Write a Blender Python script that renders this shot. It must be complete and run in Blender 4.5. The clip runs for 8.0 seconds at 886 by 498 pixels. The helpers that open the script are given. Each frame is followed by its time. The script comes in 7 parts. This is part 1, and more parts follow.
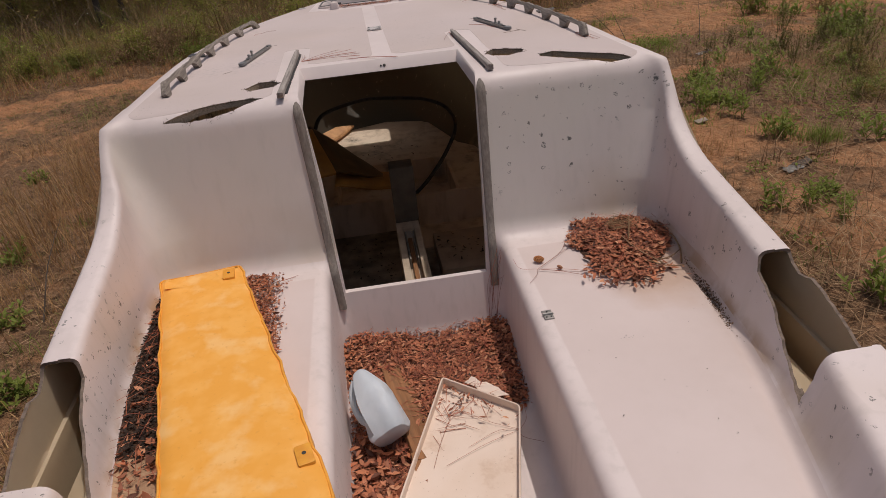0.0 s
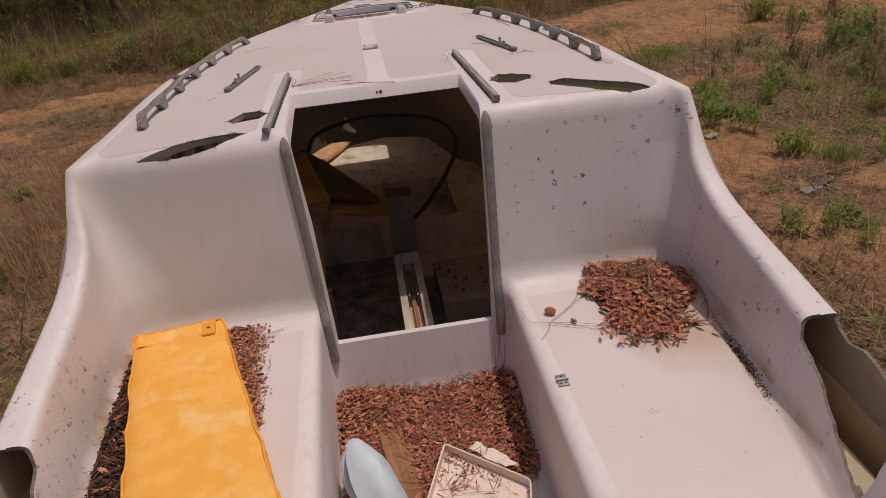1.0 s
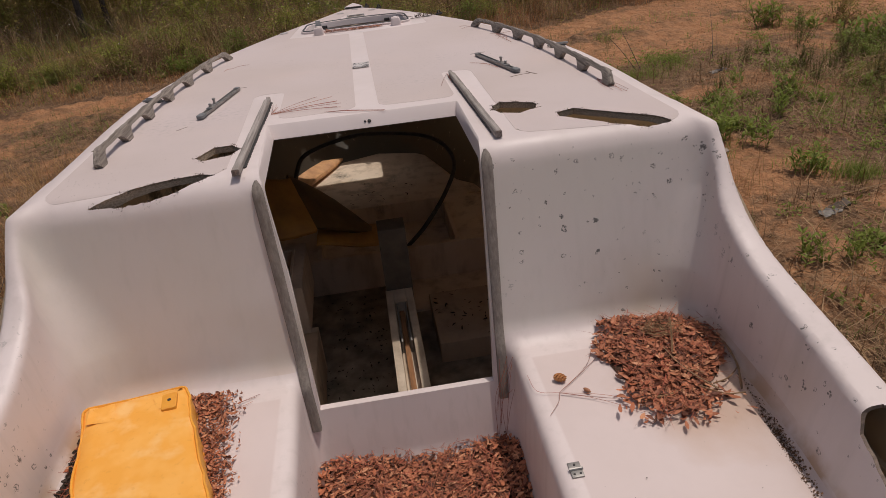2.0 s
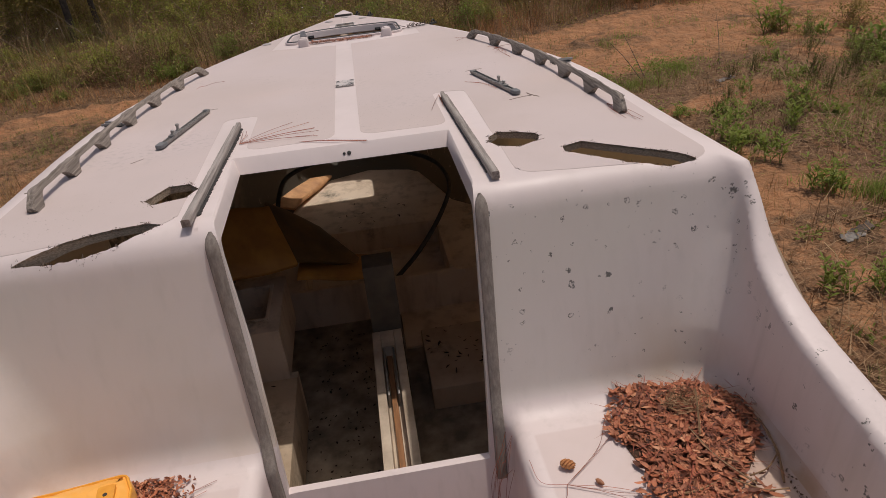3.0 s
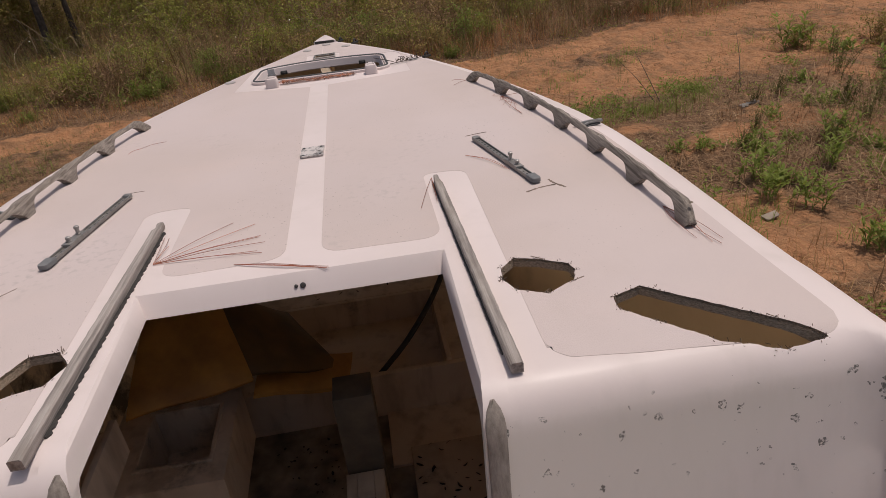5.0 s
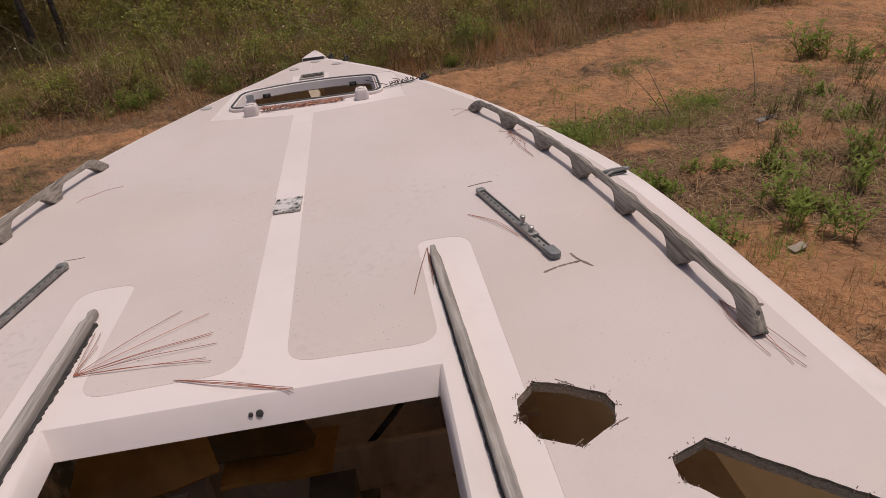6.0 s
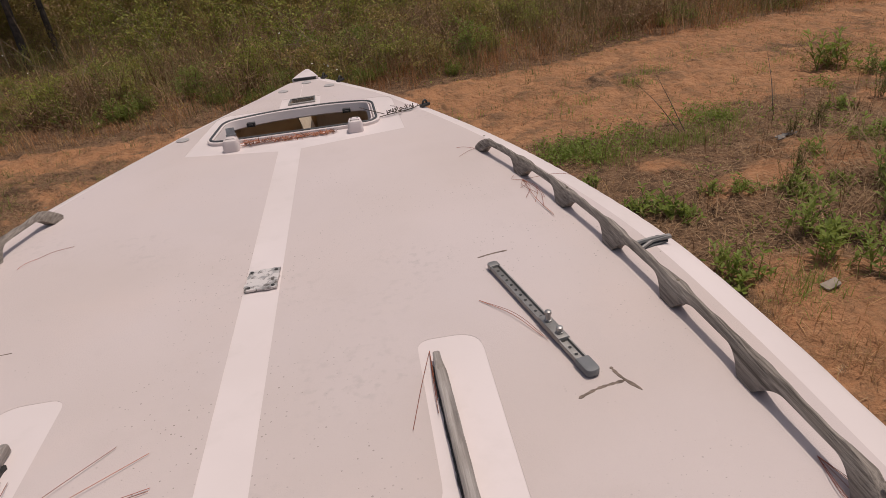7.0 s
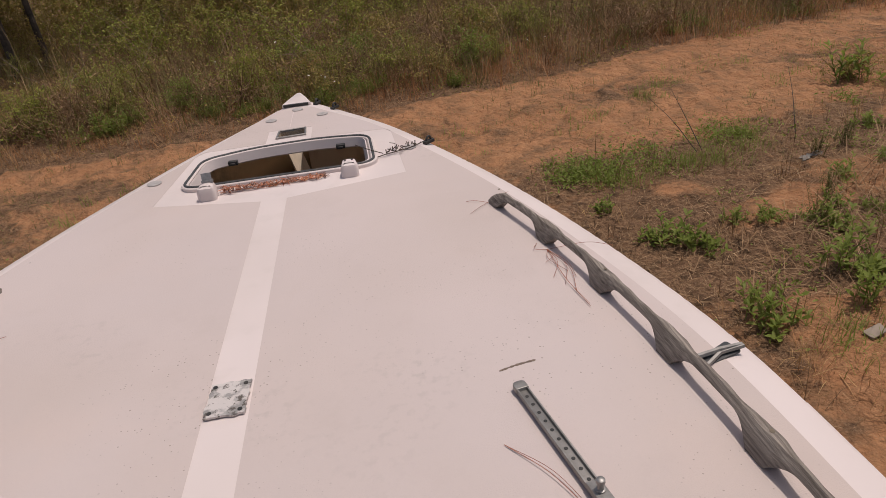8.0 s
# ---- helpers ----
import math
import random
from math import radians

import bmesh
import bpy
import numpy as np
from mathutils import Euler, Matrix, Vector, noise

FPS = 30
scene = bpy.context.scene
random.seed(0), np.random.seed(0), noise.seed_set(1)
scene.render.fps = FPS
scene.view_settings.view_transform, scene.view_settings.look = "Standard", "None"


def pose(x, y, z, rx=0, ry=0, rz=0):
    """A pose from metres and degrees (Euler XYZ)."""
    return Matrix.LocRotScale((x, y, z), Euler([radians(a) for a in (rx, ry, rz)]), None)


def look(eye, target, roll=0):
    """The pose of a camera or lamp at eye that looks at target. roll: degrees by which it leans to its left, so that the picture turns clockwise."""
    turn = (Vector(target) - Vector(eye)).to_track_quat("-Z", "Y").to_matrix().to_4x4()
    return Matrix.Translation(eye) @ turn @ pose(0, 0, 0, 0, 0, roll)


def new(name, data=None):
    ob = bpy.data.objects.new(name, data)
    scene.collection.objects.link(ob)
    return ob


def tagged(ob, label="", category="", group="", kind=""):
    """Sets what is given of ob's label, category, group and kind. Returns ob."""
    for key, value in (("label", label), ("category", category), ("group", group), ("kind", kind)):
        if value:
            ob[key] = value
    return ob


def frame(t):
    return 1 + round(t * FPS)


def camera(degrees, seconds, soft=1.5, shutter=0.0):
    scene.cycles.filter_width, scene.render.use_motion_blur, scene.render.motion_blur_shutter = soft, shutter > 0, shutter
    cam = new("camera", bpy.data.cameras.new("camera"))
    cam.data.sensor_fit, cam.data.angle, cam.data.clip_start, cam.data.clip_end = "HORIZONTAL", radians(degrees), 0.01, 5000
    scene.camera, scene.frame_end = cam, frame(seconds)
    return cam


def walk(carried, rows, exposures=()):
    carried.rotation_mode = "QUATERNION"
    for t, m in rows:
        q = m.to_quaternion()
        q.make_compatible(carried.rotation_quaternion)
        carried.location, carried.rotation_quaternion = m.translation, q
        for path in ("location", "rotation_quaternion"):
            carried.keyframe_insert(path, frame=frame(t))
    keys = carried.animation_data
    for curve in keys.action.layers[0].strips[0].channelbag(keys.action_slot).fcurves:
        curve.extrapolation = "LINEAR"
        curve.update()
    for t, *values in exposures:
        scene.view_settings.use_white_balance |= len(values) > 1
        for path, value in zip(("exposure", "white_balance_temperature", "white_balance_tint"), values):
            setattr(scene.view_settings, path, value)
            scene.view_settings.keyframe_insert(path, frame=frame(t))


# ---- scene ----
cam = camera(67.8, 8.0, soft=0.6)
PATH = [
    (0, (-0.094, 0.056, 2.121), (0.063, 1.793, 1.142), -5.9),
    (0.5, (-0.084, 0.183, 2.147), (0.074, 1.919, 1.166), -5.9),
    (1, (-0.061, 0.334, 2.161), (0.099, 2.07, 1.183), -5.9),
    (1.5, (-0.036, 0.491, 2.179), (0.126, 2.228, 1.201), -5.9),
    (3, (0.078, 0.982, 2.168), (0.244, 2.72, 1.193), -5.9),
    (3.5, (0.109, 1.151, 2.185), (0.276, 2.889, 1.21), -5.9),
    (4, (0.139, 1.343, 2.191), (0.308, 3.08, 1.216), -5.9),
    (4.5, (0.168, 1.535, 2.196), (0.34, 3.273, 1.222), -5.9),
    (6, (0.267, 2.136, 2.214), (0.442, 3.874, 1.243), -5.9),
    (6.5, (0.292, 2.334, 2.227), (0.467, 4.072, 1.255), -5.9),
    (7, (0.316, 2.522, 2.24), (0.49, 4.262, 1.268), -5.9),
    (7.5, (0.328, 2.714, 2.248), (0.504, 4.455, 1.279), -5.9),
    (8, (0.355, 2.931, 2.267), (0.529, 4.672, 1.298), -5.9),
]
walk(cam, [(t, look(eye, target, roll)) for t, eye, target, roll in PATH],
     [(0, -0.30, 6600, 14), (2, -0.27, 6600, 14), (4, -0.15, 6600, 14), (8, -0.13, 6600, 14)])

# ---- daylight: high sun a little ahead of the starboard beam, hazy sky ----
SUN_WAY = Vector((0.28, 0.11, 1.0)).normalized()
world = bpy.data.worlds.new("world")
scene.world = world
world.use_nodes = True
wn = world.node_tree
sky = wn.nodes.new("ShaderNodeTexSky")
sky.sky_type, sky.sun_disc = "NISHITA", False
sky.sun_elevation, sky.sun_rotation = math.asin(SUN_WAY.z), math.atan2(SUN_WAY.x, SUN_WAY.y)
sky.air_density, sky.dust_density, sky.ozone_density = 1.0, 5.0, 0.5
wn.nodes["Background"].inputs["Strength"].default_value = 0.076
wn.links.new(sky.outputs["Color"], wn.nodes["Background"].inputs["Color"])
sun = new("sun", bpy.data.lights.new("sun", "SUN"))
sun.data.energy, sun.data.angle, sun.data.color = 2.25, radians(0.7), (1.0, 0.935, 0.86)
sun.matrix_world = look(SUN_WAY * 30, (0, 0, 0))


# ---- materials ----
class Mat:
    """A node material built line by line."""

    def __init__(self, name, rough=0.6, metal=0.0, spec=0.5):
        self.m = bpy.data.materials.new(name)
        self.m.use_nodes = True
        self.t = self.m.node_tree
        self.b = self.t.nodes["Principled BSDF"]
        self.b.inputs["Roughness"].default_value = rough
        self.b.inputs["Metallic"].default_value = metal
        self.b.inputs["Specular IOR Level"].default_value = spec
        self.pos = self.node("ShaderNodeTexCoord").outputs["Object"]

    def node(self, kind, **inputs):
        n = self.t.nodes.new(kind)
        for k, v in inputs.items():
            self.put(n.inputs[k.replace("_", " ")], v)
        return n

    def put(self, socket, v):
        if isinstance(v, bpy.types.NodeSocket):
            self.t.links.new(v, socket)
        elif isinstance(v, tuple) and len(v) == 3 and socket.type == "RGBA":
            socket.default_value = (*v, 1)
        else:
            socket.default_value = v

    def noise(self, scale, detail=4.0, stretch=None, rough=0.55, at=None):
        p = at or self.pos
        if stretch:
            mp = self.node("ShaderNodeMapping", Vector=p)
            mp.inputs["Scale"].default_value = stretch
            p = mp.outputs["Vector"]
        n = self.node("ShaderNodeTexNoise", Vector=p, Scale=scale, Detail=detail, Roughness=rough)
        return n.outputs["Fac"]

    def cells(self, scale, feature="F1", at=None):
        n = self.node("ShaderNodeTexVoronoi", Vector=at or self.pos, Scale=scale)
        n.feature = feature
        return n

    def ramp(self, fac, a, b, lo=0.0, hi=1.0):
        n = self.node("ShaderNodeMapRange", Value=fac)
        for k, v in (("From Min", a), ("From Max", b), ("To Min", lo), ("To Max", hi)):
            n.inputs[k].default_value = v
        return n.outputs["Result"]

    def mix(self, fac, a, b):
        n = self.t.nodes.new("ShaderNodeMix")
        n.data_type = "RGBA"
        self.put(n.inputs[0], fac), self.put(n.inputs[6], a), self.put(n.inputs[7], b)
        return n.outputs[2]

    def math(self, op, a, b=0.0):
        n = self.t.nodes.new("ShaderNodeMath")
        n.operation = op
        self.put(n.inputs[0], a), self.put(n.inputs[1], b)
        return n.outputs[0]

    def axis(self):
        n = self.node("ShaderNodeSeparateXYZ", Vector=self.pos)
        return n.outputs["X"], n.outputs["Y"], n.outputs["Z"]

    def island(self):
        return self.node("ShaderNodeNewGeometry").outputs["Random Per Island"]

    def colour(self, c):
        self.put(self.b.inputs["Base Color"], c)
        return self

    def rough(self, r):
        self.put(self.b.inputs["Roughness"], r)
        return self

    def bump(self, height, dist=0.002, strength=0.6):
        n = self.node("ShaderNodeBump", Height=height, Distance=dist, Strength=strength)
        self.put(self.b.inputs["Normal"], n.outputs["Normal"])
        return self


def let_light_through(m, colour, share):
    """Thin glass-fibre laminate passes some daylight, tinted brown."""
    tr = m.node("ShaderNodeBsdfTranslucent")
    m.put(tr.inputs["Color"], colour)
    mx = m.node("ShaderNodeMixShader", Fac=share)
    m.t.links.new(m.b.outputs[0], mx.inputs[1])
    m.t.links.new(tr.outputs[0], mx.inputs[2])
    m.t.links.new(mx.outputs[0], m.t.nodes["Material Output"].inputs["Surface"])


def gelcoat():
    m = Mat("weathered gelcoat", 0.5)
    x, y, z = m.axis()
    base = m.mix(m.ramp(m.noise(1.6), 0.35, 0.7), (0.735, 0.645, 0.62), (0.665, 0.58, 0.55))
    base = m.mix(m.ramp(m.noise(9.0, 6.0, (1, 1, 0.35)), 0.55, 0.85, 0, 0.35), base, (0.50, 0.44, 0.39))
    streak = m.math("MULTIPLY", m.ramp(m.noise(26.0, 4.0, (1, 1, 0.06)), 0.52, 0.8, 0, 0.32), m.math("LESS_THAN", m.math("SUBTRACT", y, m.math("MULTIPLY", z, 0.3)), 2.17))
    base = m.mix(m.math("MULTIPLY", streak, m.math("LESS_THAN", z, 1.40)), base, (0.44, 0.39, 0.35))
    # the shade's greenish tone painted over the upright cockpit faces as a thin film
    steep = m.ramp(m.node("ShaderNodeSeparateXYZ", Vector=m.node("ShaderNodeNewGeometry").outputs["Normal"]).outputs["Z"], 0.35, 0.75, 1.0, 0.0)
    shade_film = m.math("MULTIPLY", m.math("MULTIPLY", m.math("MULTIPLY", steep, m.ramp(m.math("SUBTRACT", y, m.math("MULTIPLY", z, 0.3)), 1.98, 2.10)), m.ramp(m.noise(1.7, 4.0), 0.3, 0.6, 0.3, 0.7)), m.math("MULTIPLY", m.ramp(z, 1.36, 1.44, 1.0, 0.0), m.math("MULTIPLY", m.math("GREATER_THAN", z, 0.86), m.math("LESS_THAN", y, 2.64))))
    base = m.mix(shade_film, base, (0.70, 0.665, 0.585))
    # yellow run-off low on the bulkheads; to port it paints the cushion's reflected glow
    low = m.math("MULTIPLY", m.ramp(m.noise(2.2, 3.0), 0.45, 0.75), m.math("MULTIPLY", m.ramp(z, 0.86, 1.1, 0.8, 0.0), m.math("GREATER_THAN", z, 0.85)))
    base = m.mix(low, base, (0.55, 0.43, 0.30))
    # brown tide mark along the foot of the coamings
    out = m.ramp(m.math("ABSOLUTE", x), 0.80, 0.98)
    rim = m.math("MULTIPLY", m.math("MULTIPLY", out, m.ramp(z, 0.845, 0.90, 1.0, 0.0)), m.ramp(m.noise(7.0, 6.0), 0.42, 0.62))
    base = m.mix(m.math("MULTIPLY", rim, m.math("LESS_THAN", y, 2.5)), base, (0.40, 0.24, 0.12))
    # brown leaf stain on the bare seat
    dx, dy = m.math("MULTIPLY", m.math("SUBTRACT", x, 0.84), 1.25), m.math("SUBTRACT", y, 2.02)
    far = m.math("SQRT", m.math("ADD", m.math("MULTIPLY", dx, dx), m.math("MULTIPLY", dy, dy)))
    blot = m.math("MULTIPLY", m.ramp(m.math("ADD", far, m.math("MULTIPLY", m.noise(6.0, 6.0), 0.30)), 0.28, 0.48, 1.0, 0.0), m.math("LESS_THAN", z, 0.88))
    base = m.mix(m.math("MULTIPLY", blot, 0.75), base, (0.50, 0.34, 0.24))
    # mildew specks: small broken rings and dots in patches
    at = m.node("ShaderNodeVectorMath", Vector=m.pos)
    wob = m.node("ShaderNodeTexNoise", Vector=m.pos, Scale=70.0, Detail=2.0)
    off = m.node("ShaderNodeVectorMath")
    off.operation = "SCALE"
    m.put(off.inputs[0], wob.outputs["Color"]), m.put(off.inputs["Scale"], 0.024)
    at.operation = "ADD"
    m.put(at.inputs[1], off.outputs[0])
    v = m.cells(44.0, "F1", at.outputs[0])
    pick = m.node("ShaderNodeSeparateColor", Color=v.outputs["Color"])
    size = m.math("MULTIPLY", m.math("POWER", pick.outputs[0], 4.2), 0.42)
    dot = m.math("LESS_THAN", v.outputs["Distance"], size)
    core = m.math("LESS_THAN", v.outputs["Distance"], m.math("MULTIPLY", size, 0.55))
    dot = m.math("MULTIPLY", dot, m.math("SUBTRACT", 1.0, m.math("MULTIPLY", core, m.math("GREATER_THAN", pick.outputs[1], 0.35))))
    patch = m.math("MULTIPLY", m.ramp(m.noise(2.3, 2.0), 0.36, 0.50), m.math("LESS_THAN", z, 1.41))
    patch = m.math("MULTIPLY", patch, m.math("GREATER_THAN", z, 0.87))
    patch = m.math("MULTIPLY", patch, m.math("LESS_THAN", y, 2.62))
    port = m.math("MULTIPLY", m.math("LESS_THAN", x, -0.8), m.math("LESS_THAN", y, 2.1))
    patch = m.math("MULTIPLY", patch, m.math("GREATER_THAN", x, 0.33))
    patch = m.math("ADD", patch, m.math("MULTIPLY", port, m.math("MULTIPLY", m.math("GREATER_THAN", z, 0.87), m.math("LESS_THAN", z, 1.06))))
    # larger grey rosettes, thickest high on the starboard bulkhead
    big = m.cells(19.0, "F1", at.outputs[0])
    bp = m.node("ShaderNodeSeparateColor", Color=big.outputs["Color"])
    thick = m.math("ADD", m.ramp(x, 0.45, 0.85, 0.0, 0.17), m.ramp(z, 1.05, 1.25, 0.0, 0.16))
    bsize = m.math("MULTIPLY", m.ramp(m.math("ADD", bp.outputs[0], thick), 0.86, 1.25, 0.0, 1.0), 0.27)
    blob = m.math("MULTIPLY", m.math("LESS_THAN", big.outputs["Distance"], bsize), m.ramp(m.noise(150.0, 3.0), 0.40, 0.54, 0.0, 0.95))
    blob = m.math("MULTIPLY", blob, m.math("MULTIPLY", m.math("GREATER_THAN", x, 0.34), m.math("MULTIPLY", m.math("GREATER_THAN", z, 0.9), m.math("MULTIPLY", m.math("LESS_THAN", z, 1.41), m.math("LESS_THAN", y, 2.6)))))
    base = m.mix(blob, base, (0.125, 0.12, 0.108))
    # crowded grey specks on the port coaming and the port seat front
    pv = m.cells(62.0, "F1", at.outputs[0])
    pp = m.node("ShaderNodeSeparateColor", Color=pv.outputs["Color"])
    pdot = m.math("LESS_THAN", pv.outputs["Distance"], m.math("MULTIPLY", m.math("POWER", pp.outputs[0], 4.0), 0.42))
    aft = m.ramp(m.math("ADD", y, m.math("MULTIPLY", m.noise(3.0, 3.0), 0.8)), 2.2, 2.7, 1.0, 0.0)
    coam = m.math("MULTIPLY", m.math("LESS_THAN", x, -0.78), m.math("GREATER_THAN", z, 0.86))
    front = m.math("MULTIPLY", m.math("MULTIPLY", m.math("LESS_THAN", x, -0.30), m.math("GREATER_THAN", x, -0.36)), m.math("MULTIPLY", m.math("GREATER_THAN", z, 0.55), m.math("LESS_THAN", z, 0.80)))
    pfac = m.math("MULTIPLY", m.math("MULTIPLY", pdot, m.math("MAXIMUM", coam, front)), m.math("MULTIPLY", aft, m.ramp(m.noise(170.0, 2.0), 0.40, 0.56, 0.1, 0.85)))
    base = m.mix(pfac, base, (0.20, 0.19, 0.17))
    # pinkish worn paint over the flat of the seats, inside a white margin
    ax = m.math("ABSOLUTE", x)
    worn = m.math("MULTIPLY", m.math("MULTIPLY", m.math("LESS_THAN", z, 0.842), m.math("GREATER_THAN", z, 0.80)), m.math("MULTIPLY", m.ramp(ax, 0.393, 0.400, 0.0, 1.0), m.ramp(y, 2.262, 2.270, 1.0, 0.0)))
    pink = m.mix(m.ramp(m.noise(2.1, 5.0), 0.35, 0.68), (0.655, 0.555, 0.525), (0.60, 0.50, 0.465))
    base = m.mix(m.math("MULTIPLY", worn, 0.85), base, m.mix(m.math("MULTIPLY", blot, 0.75), pink, (0.50, 0.34, 0.24)))
    hole = m.ramp(m.noise(190.0, 2.0), 0.42, 0.56, 0.08, 0.9)
    fac = m.math("MULTIPLY", m.math("MULTIPLY", dot, patch), hole)
    base = m.mix(fac, base, (0.09, 0.085, 0.07))
    m.colour(base).rough(m.ramp(m.noise(6.0), 0.3, 0.7, 0.42, 0.62))
    m.bump(m.math("ADD", m.math("MULTIPLY", m.noise(5.0, 2.0), 2.0), m.math("MULTIPLY", m.noise(120.0), 0.12)), 0.003, 0.25)
    return m.m


def nonskid():
    m = Mat("faded non-skid paint", 0.75)
    base = m.mix(m.ramp(m.noise(1.3, 3.0), 0.35, 0.68), (0.60, 0.51, 0.482), (0.54, 0.455, 0.418))
    base = m.mix(m.ramp(m.noise(2.7, 5.0), 0.56, 0.8, 0, 0.55), base, (0.62, 0.50, 0.448))
    base = m.mix(m.ramp(m.noise(0.8, 4.0), 0.42, 0.62, 0, 0.5), base, (0.57, 0.495, 0.482))
    base = m.mix(m.ramp(m.noise(3.6, 7.0, None, 0.7), 0.55, 0.72, 0, 0.3), base, (0.50, 0.42, 0.385))
    grey = m.math("MULTIPLY", m.ramp(m.noise(1.1, 2.0), 0.57, 0.72), m.ramp(m.noise(45.0, 5.0), 0.52, 0.66, 0, 0.4))
    base = m.mix(grey, base, (0.26, 0.24, 0.22))
    v = m.cells(14.0)
    pick = m.node("ShaderNodeSeparateColor", Color=v.outputs["Color"])
    dot = m.math("LESS_THAN", v.outputs["Distance"], m.math("MULTIPLY", m.math("POWER", pick.outputs[1], 10.0), 0.04))
    base = m.mix(m.math("MULTIPLY", dot, 0.8), base, (0.12, 0.10, 0.08))
    v = m.cells(150.0)
    pick = m.node("ShaderNodeSeparateColor", Color=v.outputs["Color"])
    dot = m.math("LESS_THAN", v.outputs["Distance"], m.math("MULTIPLY", m.math("POWER", pick.outputs[0], 6.0), 0.30))
    base = m.mix(m.math("MULTIPLY", dot, m.ramp(m.noise(1.9, 4.0), 0.50, 0.64, 0.0, 0.75)), base, (0.20, 0.165, 0.135))
    m.colour(base)
    m.bump(m.noise(420.0, 2.0), 0.0012, 0.5)
    return m.m


def raw_laminate():
    m = Mat("sawn laminate", 0.9)
    m.colour(m.mix(m.ramp(m.noise(170.0, 6.0, (1, 1, 2.5)), 0.35, 0.65), (0.66, 0.53, 0.38), (0.36, 0.27, 0.185)))
    m.bump(m.noise(150.0), 0.003, 0.4)
    return m.m


def hull_paint():
    m = Mat("hull laminate", 0.6)
    base = m.mix(m.ramp(m.noise(3.0, 6.0), 0.35, 0.7), (0.46, 0.41, 0.33), (0.33, 0.285, 0.215))
    base = m.mix(m.ramp(m.noise(12.0, 4.0, (1, 1, 0.2)), 0.58, 0.75, 0, 0.8), base, (0.10, 0.085, 0.06))
    m.colour(base).bump(m.noise(80.0), 0.003, 0.5)
    let_light_through(m, (0.82, 0.66, 0.46), 0.62)
    return m.m


def weathered_teak(name="weathered teak", grain=(60, 2.2, 60), dark=(0.115, 0.095, 0.08), light=(0.34, 0.295, 0.258), deep=0.9):
    m = Mat(name, 0.85)
    g = m.noise(1.0, 8.0, grain, 0.65)
    base = m.mix(m.ramp(g, 0.34, 0.66), dark, light)
    base = m.mix(m.ramp(m.noise(7.0), 0.55, 0.8, 0, 0.6), base, (0.20, 0.165, 0.13))
    m.colour(base).bump(g, 0.004, deep)
    return m.m


def board_wood():
    m = Mat("old pine board", 0.75)
    g = m.noise(1.0, 7.0, (42, 3, 42), 0.6)
    ring = m.node("ShaderNodeTexWave", Vector=m.pos, Scale=9.0, Distortion=9.0, Detail=3.0)
    base = m.mix(m.ramp(g, 0.35, 0.65), (0.19, 0.08, 0.03), (0.37, 0.175, 0.072))
    base = m.mix(m.ramp(ring.outputs["Fac"], 0.6, 0.95, 0, 0.5), base, (0.20, 0.10, 0.045))
    m.colour(base).bump(g, 0.002, 0.5)
    return m.m


def vinyl():
    m = Mat("yellow vinyl", 0.5)
    base = m.mix(m.ramp(m.noise(13.0, 2.0), 0.42, 0.62), (0.87, 0.395, 0.055), (0.91, 0.45, 0.09))
    base = m.mix(m.ramp(m.noise(9.0, 4.0), 0.52, 0.68, 0, 0.55), base, (0.93, 0.60, 0.25))
    base = m.mix(m.ramp(m.noise(60.0, 5.0), 0.60, 0.70, 0, 0.35), base, (0.70, 0.30, 0.05))
    m.colour(base).bump(m.math("ADD", m.noise(8.0, 2.0), m.math("MULTIPLY", m.noise(220.0), 0.10)), 0.005, 0.18)
    return m.m


def grimy(name, a, b, clean):
    """Cabin surfaces with run stains and black mould spreading in patches."""
    m = Mat(name, 0.75)
    base = m.mix(m.ramp(m.noise(3.0, 5.0), 0.35, 0.68), a, b)
    base = m.mix(m.ramp(m.noise(11.0, 6.0, (1, 1, 0.25)), 0.50, 0.72, 0, 0.6), base, (0.34, 0.25, 0.16))
    spread = m.ramp(m.noise(2.3, 6.0, None, 0.65), clean, clean + 0.14)
    base = m.mix(m.math("MULTIPLY", spread, m.ramp(m.noise(38.0, 6.0, None, 0.7), 0.40, 0.56, 0.25, 0.95)), base, (0.10, 0.09, 0.065))
    m.colour(base).bump(m.noise(14.0), 0.003, 0.6)
    return m.m


def stained_plastic():
    m = Mat("yellowed plastic", 0.5)
    base = m.mix(m.ramp(m.noise(5.0, 5.0), 0.35, 0.68), (0.77, 0.64, 0.54), (0.71, 0.57, 0.46))
    base = m.mix(m.ramp(m.noise(7.0, 7.0, None, 0.65), 0.56, 0.74, 0, 0.6), base, (0.46, 0.28, 0.16))
    m.colour(m.mix(m.ramp(m.noise(90.0, 4.0), 0.66, 0.72, 0, 0.5), base, (0.25, 0.15, 0.09)))
    return m.m


def plain(name, a, b, scale=20.0, rough=0.6, metal=0.0, bump=0.0):
    m = Mat(name, rough, metal)
    m.colour(m.mix(m.ramp(m.noise(scale, 5.0), 0.35, 0.68), a, b))
    if bump:
        m.bump(m.noise(scale * 4), bump, 0.6)
    return m.m


